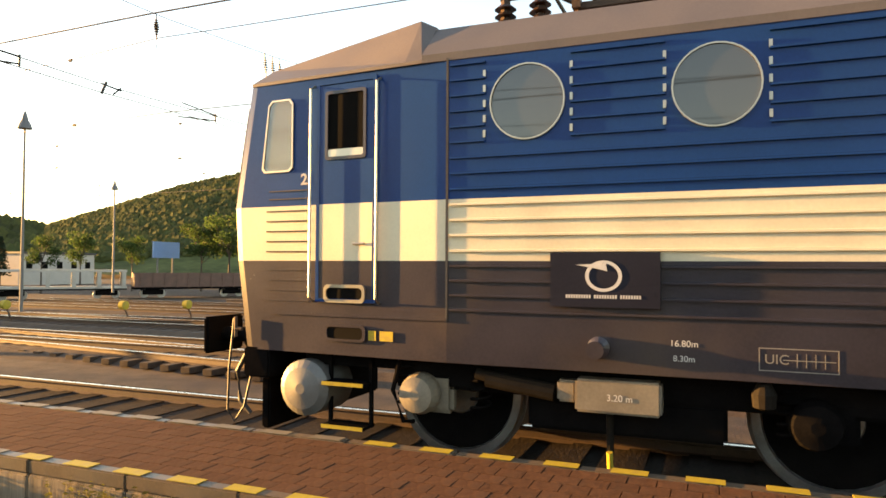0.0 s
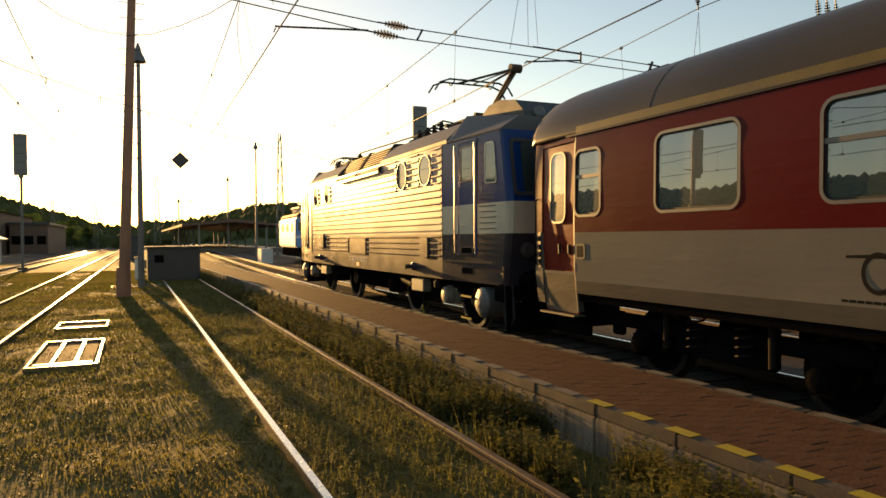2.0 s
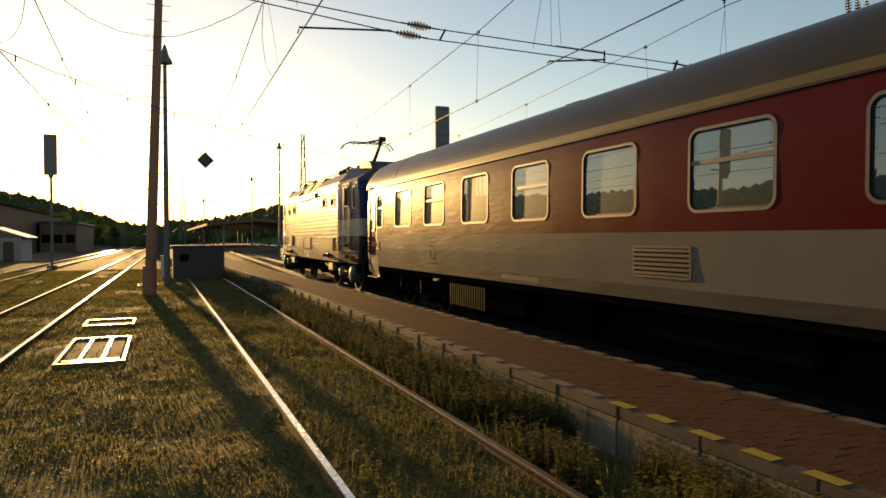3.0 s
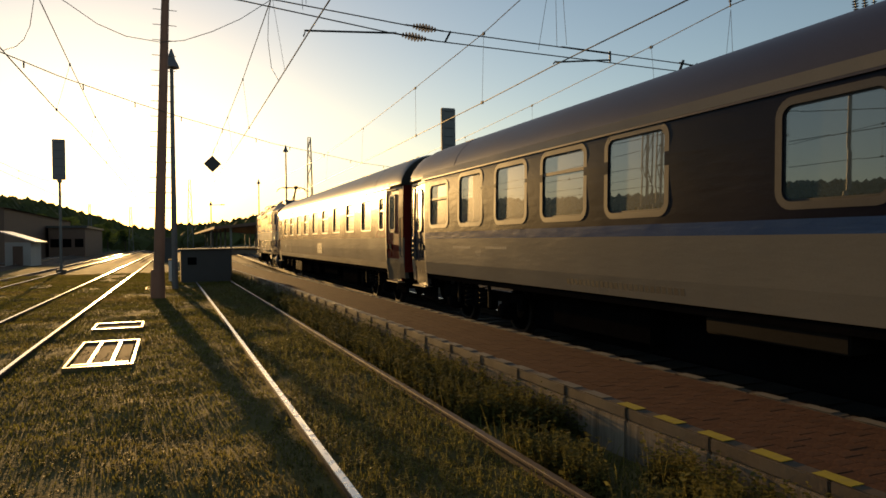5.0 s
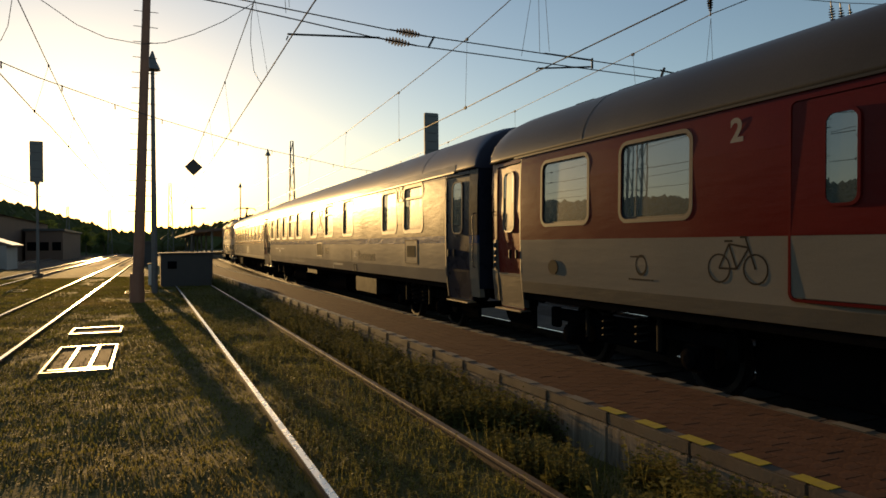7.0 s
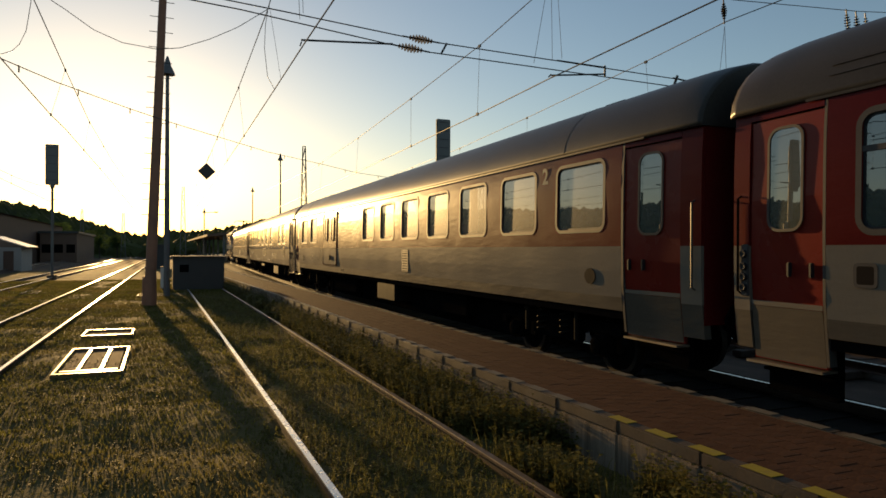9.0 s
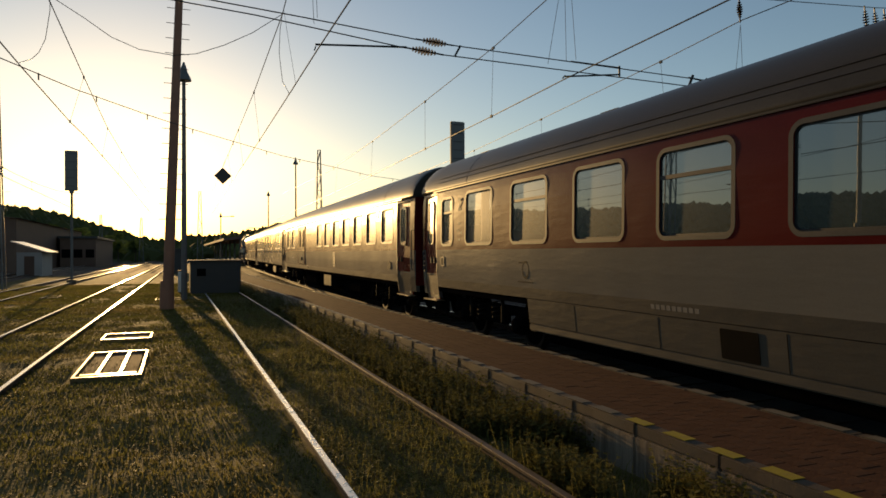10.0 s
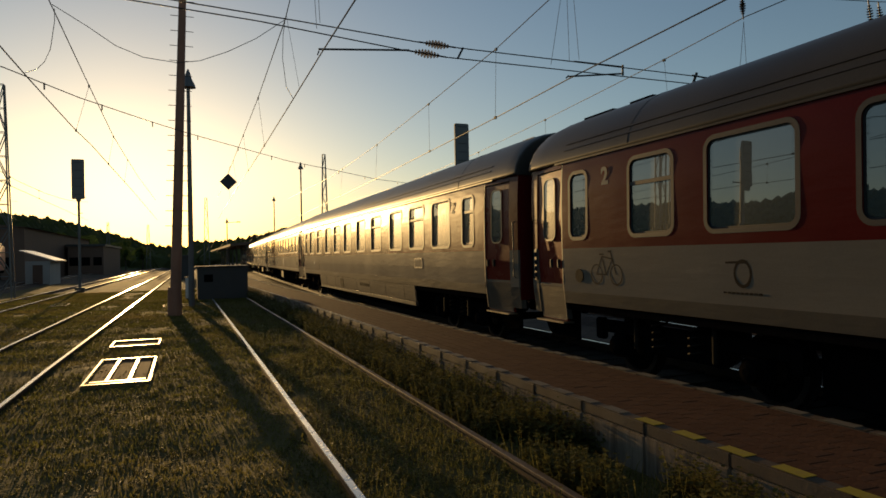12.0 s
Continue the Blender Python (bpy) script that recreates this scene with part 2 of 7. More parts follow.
def pipe(bm, pts, r, n=6):
    """A round tube swept along points."""
    pts = [Vector(p) for p in pts]
    rings = []
    for i, p in enumerate(pts):
        t = (pts[min(i + 1, len(pts) - 1)] - pts[max(i - 1, 0)]).normalized()
        side = t.cross(Vector((0, 0, 1)) if abs(t.z) < 0.95 else Vector((0, 1, 0))).normalized()
        up = side.cross(t)
        rings.append([bm.verts.new(p + (side * math.cos(a) + up * math.sin(a)) * r) for a in [2 * math.pi * k / n for k in range(n)]])
    for a, b in zip(rings, rings[1:]):
        for k in range(n):
            bm.faces.new((a[k], a[(k + 1) % n], b[(k + 1) % n], b[k]))
    bm.faces.new(rings[0][::-1])
    bm.faces.new(rings[-1])
    return bm


def turned(profile, axis="X", n=24):
    """A body of revolution: profile of (along, radius) about an axis."""
    bm = bmesh.new()
    rings = []
    for u, r in profile:
        ring = []
        for k in range(n):
            a = 2 * math.pi * k / n
            c, s = r * math.cos(a), r * math.sin(a)
            ring.append(bm.verts.new({"X": (u, c, s), "Y": (c, u, s), "Z": (c, s, u)}[axis]))
        rings.append(ring)
    for p, q in zip(rings, rings[1:]):
        for k in range(n):
            bm.faces.new((p[k], p[(k + 1) % n], q[(k + 1) % n], q[k]))
    bm.faces.new(rings[0][::-1])
    bm.faces.new(rings[-1])
    bmesh.ops.recalc_face_normals(bm, faces=bm.faces)
    return bm


def moved(bm, m):
    bm.transform(m)
    return bm


def joined(*bms):
    out = bmesh.new()
    for b in bms:
        me = bpy.data.meshes.new("tmp")
        b.to_mesh(me)
        b.free()
        out.from_mesh(me)
        bpy.data.meshes.remove(me)
    return out


def outline(w, h, r, k=5):
    pts = []
    for cx, cy, a0 in ((w / 2 - r, h / 2 - r, 0), (-w / 2 + r, h / 2 - r, 90), (-w / 2 + r, -h / 2 + r, 180), (w / 2 - r, -h / 2 + r, 270)):
        for i in range(k + 1):
            a = radians(a0 + 90 * i / k)
            pts.append((cx + r * math.cos(a), cy + r * math.sin(a)))
    return pts


def ring(outer, inner, depth, place):
    """A frame between two outlines, of a depth, put into space by place(u, v, d)."""
    bm = bmesh.new()
    loops = []
    for pts, d in ((outer, 0), (outer, depth), (inner, depth), (inner, 0)):
        loops.append([bm.verts.new(place(u, v, d)) for u, v in pts])
    n = len(outer)
    for p, q in zip(loops, loops[1:] + loops[:1]):
        for i in range(n):
            bm.faces.new((p[i], p[(i + 1) % n], q[(i + 1) % n], q[i]))
    bmesh.ops.recalc_face_normals(bm, faces=bm.faces)
    return bm


def plate(pts, d0, d1, place):
    bm = bmesh.new()
    a, b = [bm.verts.new(place(u, v, d0)) for u, v in pts], [bm.verts.new(place(u, v, d1)) for u, v in pts]
    n = len(pts)
    bm.faces.new(a[::-1])
    bm.faces.new(b)
    for i in range(n):
        bm.faces.new((a[i], a[(i + 1) % n], b[(i + 1) % n], b[i]))
    bmesh.ops.recalc_face_normals(bm, faces=bm.faces)
    return bm


def extruded(profile, y0, y1, caps=True):
    """A closed (x, z) profile pulled along y."""
    bm = bmesh.new()
    a, b = [bm.verts.new((x, y0, z)) for x, z in profile], [bm.verts.new((x, y1, z)) for x, z in profile]
    n = len(profile)
    for i in range(n):
        bm.faces.new((a[i], a[(i + 1) % n], b[(i + 1) % n], b[i]))
    if caps:
        bm.faces.new(a[::-1])
        bm.faces.new(b)
    bmesh.ops.recalc_face_normals(bm, faces=bm.faces)
    return bm


def words(name, text, size, material, parent, m, depth=0.0006, bold=0.0, label=""):
    cu = bpy.data.curves.new(name, "FONT")
    cu.body, cu.size, cu.extrude, cu.align_x, cu.align_y, cu.offset = text, size, depth, "CENTER", "CENTER", bold
    tmp = new("tmp", cu)
    me = bpy.data.meshes.new_from_object(tmp.evaluated_get(bpy.context.evaluated_depsgraph_get()))
    bpy.data.objects.remove(tmp)
    me.materials.clear()
    me.materials.append(material)
    ob = new(name, me)
    ob.parent = parent
    ob.matrix_basis = m
    if label:
        ob["label"] = label
    return ob


def left_face(y, z, x, s=1.0):
    """The pose of writing on a vehicle's left side: it reads from front (+y) to back."""
    return Matrix.Translation((x, y, z)) @ Matrix(((0, 0, -1, 0), (-1, 0, 0, 0), (0, 1, 0, 0), (0, 0, 0, 1)))


# ---- the yard: ground, tracks, platform ----
TRACK = 6.98          # middle of the train's track
NEAR = 1.977          # middle of the overgrown track
RAIL_TOP = 0.0


def bend(y):
    """How far the train's track swings to the right along the yard."""
    return 0.022 * ((y - 32) + math.sqrt((y - 32) ** 2 + 225)) - 0.034


def spot(y):
    """Place and heading on the train's track."""
    return TRACK + bend(y), math.degrees(math.atan2(-(bend(y + 2) - bend(y - 2)), 4))


def grid_sheet(xs, ys, height):
    bm = bmesh.new()
    rows = [[bm.verts.new((x, y, height(x, y))) for x in xs] for y in ys]
    for a, b in zip(rows, rows[1:]):
        for i in range(len(xs) - 1):
            bm.faces.new((a[i], a[i + 1], b[i + 1], b[i]))
    return bm


def lumps(x, y):
    return 0.035 * noise.noise((x * 0.9, y * 0.9, 0)) + 0.02 * noise.noise((x * 3.1, y * 3.1, 4))


def span(a, b, step):
    n = max(1, round((b - a) / step))
    return [a + (b - a) * i / n for i in range(n + 1)]


def ground_z(x, y):
    """The far side of the yard lies lower."""
    return -0.34 - 1.6 * min(1, max(0, (0.75 * x + 0.5 * y - 35) / 30)) * min(1, max(0, (x - 20) / 10))


ground = part("ground", grid_sheet([-3000, -600, -150, -60, -30, 3.6, 12, 20, 24, 28, 32, 40, 50, 60, 80, 200, 700, 3000], [-3000, -500, -100, -30, 0, 15, 30, 45, 60, 80, 100, 150, 400, 1000, 3500],
                                   ground_z), M_BALLAST)
tagged(ground, "brown stony rail yard ground", "ground", kind="structure")
lawn = part("lawn", grid_sheet(span(-14, 3.75, 0.3), span(-8, 70, 0.4), lambda x, y: -0.085 + lumps(x, y) - (0.12 if x < -6 else 0)), M_GRASSGROUND)
tagged(lawn, "patchy trodden grass with bare brown soil", "grass", kind="structure")


def rail_mesh(x_of, y0, y1, step=3.0, top=0.0):
    prof = [(-0.065, -0.16), (0.065, -0.16), (0.065, -0.148), (0.012, -0.125), (0.012, -0.045), (0.036, -0.03), (0.036, -0.006), (0.03, 0.0), (-0.03, 0.0), (-0.036, -0.006), (-0.036, -0.03), (-0.012, -0.045), (-0.012, -0.125), (-0.065, -0.148)]
    bm = bmesh.new()
    loops = [[bm.verts.new((x_of(y) + px, y, top + pz)) for px, pz in prof] for y in span(y0, y1, step)]
    n = len(prof)
    for p, q in zip(loops, loops[1:]):
        for i in range(n):
            f = bm.faces.new((p[i], p[(i + 1) % n], q[(i + 1) % n], q[i]))
            f.material_index = 1 if i == 7 else 0
    bm.faces.new(loops[0])
    bm.faces.new(loops[-1][::-1])
    bmesh.ops.recalc_face_normals(bm, faces=bm.faces)
    return bm


def track(label, x_of, y0, y1, sleepers=(0, 0), top=0.0, bed=True, group="yard tracks", head=M_STEEL, bed_mat=M_BALLAST, wood=M_SLEEPER):
    t = thing("railway_track", label, "track", group)
    t["kind"] = "structure"
    for side in (-0.7525, 0.7525):
        r = part("rail", rail_mesh(lambda y: x_of(y) + side, y0, y1, top=top), M_RUSTSTEEL, t)
        # Left head always bright steel; on the siding this paints in the sun's glint.
        r.data.materials.append(M_STEEL if side < 0 else head)
    if bed:
        b = bmesh.new()
        loops = [[b.verts.new((x_of(y) + dx, y, top + dz)) for dx, dz in ((-2.1, -0.36), (-1.5, -0.15), (1.5, -0.15), (2.1, -0.36))] for y in span(y0, y1, 3)]
        for p, q in zip(loops, loops[1:]):
            for i in range(3):
                b.faces.new((p[i], p[i + 1], q[i + 1], q[i]))
        part("ballast_bed", b, bed_mat, t)
    me = None
    for y in span(sleepers[0], sleepers[1], 0.62) if sleepers[1] > sleepers[0] else []:
        if me is None:
            s = part("sleeper", boxes((-1.25, 1.25, -0.12, 0.12, -0.26, -0.135), bevel=0.012), wood, t)
            me = s.data
        else:
            s = new("sleeper", me)
            s.parent = t
        s.location = (x_of(y), y, top)
        s.rotation_euler = (0, 0, random.uniform(-0.01, 0.01))
    return t


track("worn siding track sunk in grass", lambda y: NEAR - 0.0003 * max(0, y - 10) ** 2 * 0.3, -12, 33, top=0.0, bed=False, head=M_DULLRAIL)
# Bed and sleepers share the dark colour that stands in for the train's shade.
track("main track with bright worn rails beside the platform", lambda y: TRACK + bend(y), -120, 260, sleepers=(-6, 70), bed_mat=M_SHADEBED, wood=M_SHADEBED)
track("bright railed track beside the lawn", lambda y: -3.0 + 0.012 * max(0, y - 12), -20, 260, sleepers=(10, 40), bed=False)
for k, (x0, slope) in enumerate(((-7.4, 0.01), (-12.3, -0.02), (-17.0, -0.05), (-22, -0.09))):
    track("yard track with bright rails on ballast", lambda y, x0=x0, slope=slope: x0 + slope * (y - 20), -30, 260)
for x0, slope, end, low in ((13.0, 0.045, 260, 0), (17.6, 0.05, 260, 0), (23.6, 0.0, 44, -0.04), (27.8, -0.02, 36, -0.05), (32.4, -0.03, 26, -0.06)):
    track("yard track with rusty rails on ballast", lambda y, x0=x0, slope=slope: x0 + slope * max(0, y - 20), -60, end, sleepers=(8, 36) if x0 < 20 else (0, 0), top=low)
track("rusty slanting turnout track in the yard", lambda y: 12.2 + 0.11 * (y - 12), 6, 52, sleepers=(8, 40), bed=False, top=-0.05)
track("rusty slanting turnout track in the yard", lambda y: 19.6 - 0.10 * (y - 12), 2, 60, bed=False, top=-0.05)


# platform: concrete edges, paved strip between them
PL0, PL1, PLZ = 3.69, 5.19, 0.35


def sway(y):
    return -0.0004 * max(0.0, y) ** 2 if y < 40 else -0.64


platform = thing("platform", "low paved platform with concrete edges and yellow dashes", "platform")
platform["kind"] = "structure"
core = bmesh.new()
loops = [[core.verts.new((x + sway(y), y, z)) for x, z in ((PL0 + 0.06, -0.34), (PL0 + 0.06, PLZ - 0.075), (PL1 - 0.06, PLZ - 0.075), (PL1 - 0.06, -0.34))] for y in span(-14, 95, 1.5)]
for p, q in zip(loops, loops[1:]):
    for i in range(3):
        core.faces.new((p[i], p[i + 1], q[i + 1], q[i]))
bmesh.ops.recalc_face_normals(core, faces=core.faces)
part("platform_core", core, M_JOINT, platform)
edge_bm = boxes((-0.061, 0.061, -0.487, 0.487, -0.11, 0.0), bevel=0.012)
face_bm = boxes((-0.06, 0.06, -0.484, 0.484, -0.62, 0.0), bevel=0.014)
mark_bm = boxes((-0.056, 0.056, -0.13, 0.13, 0, 0.004))
hole_bm = moved(turned([(-0.003, 0.0), (-0.003, 0.028), (0.05, 0.028)], n=12), Matrix.Identity(4))
edge0 = face0 = mark0 = white0 = hole0 = None
stones = []
for i in range(-12, 95):
    y = 2.93 + 0.98 * i - 0.49
    for x in (PL0 + 0.057, PL1 - 0.057):
        if edge0 is None:
            o = part("edge_stone", edge_bm, M_CONCRETE, platform)
            edge0 = o.data
        else:
            o = new("edge_stone", edge0)
            o.parent = platform
        o.location = (x + sway(y), y, PLZ + random.uniform(-0.004, 0.004))
        o.rotation_euler = (0, random.uniform(-0.008, 0.008), random.uniform(-0.004, 0.004))
    if face0 is None:
        o = part("face_panel", face_bm, M_FACE, platform)
        face0 = o.data
    else:
        o = new("face_panel", face0)
        o.parent = platform
    o.location = (PL0 + 0.05 + sway(y) + random.uniform(-0.004, 0.004), y, PLZ - 0.112)
    if hole0 is None:
        o = part("lifting_hole", hole_bm, M_RUBBER, platform)
        hole0 = o.data
    else:
        o = new("lifting_hole", hole0)
        o.parent = platform
    o.location = (PL0 - 0.009 + sway(y), y + random.choice((-0.3, 0.2)), PLZ - 0.24 - random.uniform(0, 0.08))
    for dy in (0.0, 0.49):
        for s in (0, 1):
            yy = (y + dy if s == 0 else 1.62 + 0.51 * (2 * i + (1 if dy else 0))) + random.uniform(-0.012, 0.012)
            mat_here = M_YELLOW if yy < (5.2 if s == 0 else 3.0) else M_OLDWHITE
            key = mark0 if mat_here is M_YELLOW else white0
            if key is None:
                o = part("painted_mark", mark_bm if mark0 is None and white0 is None else boxes((-0.056, 0.056, -0.15, 0.15, 0, 0.004)), mat_here, platform, "worn yellow dash" if mat_here is M_YELLOW else "faded white dash")
                if mat_here is M_YELLOW:
                    mark0 = o.data
                else:
                    white0 = o.data
            else:
                o = new("painted_mark", key)
                o.parent = platform
            o.location = ((PL0 + 0.057, PL1 - 0.057)[s] + sway(yy), yy, PLZ + 0.004)


# ---- rolling stock ----
def half_width(z):
    """Half the width of a coach body at a height."""
    pts = [(0.6, 1.33), (1.03, 1.375), (1.3, 1.405), (2.0, 1.412), (2.8, 1.405), (3.2, 1.385), (3.42, 1.35), (3.6, 1.27), (3.76, 1.15), (3.9, 1.0), (4.02, 0.78), (4.1, 0.52), (4.14, 0.0)]
    return float(np.interp(z, [p[0] for p in pts], [p[1] for p in pts]))


def wall_strips(rows, thick=0.05, side=-1):
    """Pieces of a body side: rows of y0, y1, z0, z1."""
    bm = bmesh.new()
    for y0, y1, z0, z1 in rows:
        zs = span(z0, z1, 0.3)
        o = [[bm.verts.new((side * half_width(z), y, z)) for y in (y0, y1)] for z in zs]
        i = [[bm.verts.new((side * (half_width(z) - thick), y, z)) for y in (y0, y1)] for z in zs]
        for k in range(len(zs) - 1):
            bm.faces.new((o[k][0], o[k][1], o[k + 1][1], o[k + 1][0]))
            bm.faces.new((i[k][1], i[k][0], i[k + 1][0], i[k + 1][1]))
            for e in (0, 1):
                bm.faces.new((o[k][e], o[k + 1][e], i[k + 1][e], i[k][e]))
        for k in (0, len(zs) - 1):
            bm.faces.new((o[k][0], o[k][1], i[k][1], i[k][0]))
    bmesh.ops.recalc_face_normals(bm, faces=bm.faces)
    return bm


def on_side(y, z, out=0.0):
    def place(u, v, d):
        return (-half_width(z + v) - out - d, y - u, z + v)
    return place


def window_unit(parent, y, z0, z1, w, frame_mat, frame_w=0.055, bar=0.0, radius=0.11, name="window", pane_mat=None):
    zc, h = (z0 + z1) / 2, z1 - z0
    pl = on_side(y, zc)
    f = part(name, ring(outline(w + 2 * frame_w, h + 2 * frame_w, radius + frame_w), outline(w, h, radius), 0.005, pl), frame_mat, parent)
    part("gasket", ring(outline(w + 0.01, h + 0.01, radius + 0.005), outline(w - 0.045, h - 0.045, max(0.03, radius - 0.022)), 0.010, lambda u, v, d: pl(u, v, d - 0.024)), M_RUBBER, f, "black rubber gasket")
    part("pane", plate(outline(w + 0.03, h + 0.03, radius + 0.015), -0.030, -0.022, pl), pane_mat or M_GLASS, f, "dark reflecting glass")
    if bar:
        zb = h / 2 - bar * h
        part("glazing_bar", plate([(-w / 2, zb - 0.025), (w / 2, zb - 0.025), (w / 2, zb + 0.025), (-w / 2, zb + 0.025)], -0.022, -0.008, pl), frame_mat, f)
    return f


WHEELSETS = []


def wheelset(parent, x_half, y, r, name="wheelset", tyre=None):
    w = part(name, joined(rods(((-0.8, 0, 0), (0.8, 0, 0), 0.075), n=12)), M_BLACK, parent)
    w.location = (0, y, r)
    for s in (-1, 1):
        wh = turned([(s * 0.68, r * 0.2), (s * 0.68, r + 0.028), (s * 0.705, r + 0.028), (s * 0.715, r), (s * 0.815, r - 0.004), (s * 0.815, r - 0.075), (s * 0.78, r - 0.085), (s * 0.765, r * 0.35), (s * 0.83, r * 0.3), (s * 0.83, r * 0.16)], n=36)
        part("wheel", wh, tyre or M_TYRE, w)
    part("wheel_disc", turned([(-0.80, r * 0.3), (-0.79, r - 0.09), (-0.77, r - 0.085), (-0.77, r * 0.3)], n=28), M_BLACK, w)
    WHEELSETS.append((w, y, r))
    return w


def coil(bm, x, y, z0, z1, r, turns=5, wire=0.014):
    pts = []
    for k in range(turns * 10 + 1):
        a = 2 * math.pi * k / 10
        pts.append((x + r * math.cos(a), y + r * math.sin(a), z0 + (z1 - z0) * k / (turns * 10)))
    return pipe(bm, pts, wire, n=5)


def coach_bogie(parent, y, side_mat=None):
    sm = side_mat or M_BLACK
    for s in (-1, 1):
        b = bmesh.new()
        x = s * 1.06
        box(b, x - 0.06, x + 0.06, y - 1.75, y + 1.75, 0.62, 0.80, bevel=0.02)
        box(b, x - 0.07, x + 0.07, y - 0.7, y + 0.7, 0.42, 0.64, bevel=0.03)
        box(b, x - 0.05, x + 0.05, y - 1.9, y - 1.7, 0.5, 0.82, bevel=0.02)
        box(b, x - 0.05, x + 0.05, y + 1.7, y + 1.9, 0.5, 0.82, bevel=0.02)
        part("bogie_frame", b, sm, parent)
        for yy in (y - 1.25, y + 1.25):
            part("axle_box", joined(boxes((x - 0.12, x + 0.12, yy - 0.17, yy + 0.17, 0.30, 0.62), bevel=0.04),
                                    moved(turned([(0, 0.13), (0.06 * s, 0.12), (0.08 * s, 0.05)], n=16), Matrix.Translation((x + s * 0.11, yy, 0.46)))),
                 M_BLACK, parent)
        if s < 0:
            for dy in (-0.35, 0.35):
                part("coil_spring", coil(bmesh.new(), x - 0.07, y + dy, 0.5, 0.98, 0.10), M_GREYBOX, parent)
            for dy in (-0.75, 0.75):
                part("damper", rods(((x - 0.15, y + dy, 0.48), (x - 0.15, y + dy, 0.98), 0.035), n=10), M_GREYBOX, parent)
    for yy in (y - 1.25, y + 1.25):
        wheelset(parent, 0.75, yy, 0.46, tyre=M_SHADEWHEEL)


def coach(name, label, length, bands, roof_mat, wins, doors, frame_mat, door_mat, door_low, extra=None, frame_w=0.055, sill_mat=None, gear=(), end_mat=None, group="coaches of the train"):
    """A coach; y runs forward from its middle at rail height; wins: y from the front, width, z0, z1, bar."""
    c = thing(name, label, "railway coach", group)
    half = length / 2
    y_in0, y_in1 = -half + 1.45, half - 1.22
    holes = sorted([(half - y - w / 2, half - y + w / 2, z0, z1) for y, w, z0, z1, bar in wins])
    for bname, m, z0, z1 in bands:
        rows, cut = [], [h for h in holes if h[2] < z1 and h[3] > z0]
        if not cut:
            rows.append((y_in0, y_in1, z0, z1))
        else:
            lo, hi = max(z0, min(h[2] for h in cut)), min(z1, max(h[3] for h in cut))
            if lo > z0:
                rows.append((y_in0, y_in1, z0, lo))
            if hi < z1:
                rows.append((y_in0, y_in1, hi, z1))
            y = y_in0
            for h in cut:
                if h[0] > y:
                    rows.append((y, h[0], lo, hi))
                for a, b in ((lo, max(lo, h[2])), (min(hi, h[3]), hi)):
                    if b - a > 0.004:
                        rows.append((h[0], h[1], a, b))
                y = h[1]
            rows.append((y, y_in1, lo, hi))
        part(bname, wall_strips(rows), m, c)
    part("far_side_wall", wall_strips([(-half + 0.1, half - 0.1, 1.03, 3.25)], side=1), bands[-1][1], c)
    # roof with rounded ends
    zs = [3.25, 3.32, 3.42, 3.52, 3.6, 3.68, 3.76, 3.83, 3.9, 3.96, 4.02, 4.06, 4.1, 4.125, 4.14]
    prof = [(-half_width(z), z) for z in zs] + [(half_width(z), z) for z in zs[-2::-1]]
    bm = bmesh.new()
    loops = []
    for y, k in ((-half + 0.04, 0.90), (-half + 0.12, 0.95), (-half + 0.5, 0.99), (-half + 1.1, 1.0), (half - 1.1, 1.0), (half - 0.5, 0.99), (half - 0.12, 0.95), (half - 0.04, 0.90)):
        loops.append([bm.verts.new((x * (0.9 + 0.1 * k), y, 3.25 + (z - 3.25) * k)) for x, z in prof])
    for p, q in zip(loops, loops[1:]):
        for i in range(len(prof) - 1):
            bm.faces.new((p[i], p[i + 1], q[i + 1], q[i]))
    for l in (loops[0], loops[-1]):
        bm.faces.new(l)
    bm.faces.new([l[0] for l in loops] + [l[-1] for l in loops[::-1]])
    bmesh.ops.recalc_face_normals(bm, faces=bm.faces)
    r = part("roof", bm, roof_mat, c)
    for p in r.data.polygons:
        p.use_smooth = len(p.vertices) == 4
    seam = bmesh.new()
    for i in (1, 8):
        y = -half + length * i / 9
        pts = [(-half_width(z) * 1.001 - 0.001, y, z + 0.002) for z in zs]
        pipe(seam, pts, 0.002, n=4)
    part("roof_seam", seam, roof_mat, c)
    part("gutter", boxes((-1.405, -1.375, -half + 1.0, half - 1.0, 3.235, 3.262)), roof_mat, c)
    # closed ends, gangways, floor, lining
    for s in (-1, 1):
        ye = s * (half - 0.10)
        b = boxes((-1.30, 1.30, ye - 0.04, ye + 0.04, 0.98, 3.3))
        part("end_wall", b, end_mat or door_mat, c)
        part("gangway", ring(outline(1.25, 2.35, 0.2), outline(0.85, 2.0, 0.15), 0.27, lambda u, v, d, s=s, ye=ye: (u, ye + s * (0.04 + d), 2.25 + v)), M_RUBBER, c, "black rubber gangway bellows")
        for x in (-0.875, 0.875):
            part("buffer", moved(turned([(0, 0.13), (0.22, 0.12), (0.24, 0.07), (0.36, 0.07), (0.37, 0.24), (0.40, 0.23)], axis="Y", n=16),
                                 Matrix.Translation((x, s * (half - 0.12), 1.02)) @ Matrix.Rotation(0 if s > 0 else math.pi, 4, "Z")), M_BLACK, c)
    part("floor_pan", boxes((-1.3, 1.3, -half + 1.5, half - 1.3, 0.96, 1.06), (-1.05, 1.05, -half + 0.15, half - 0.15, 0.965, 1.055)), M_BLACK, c)
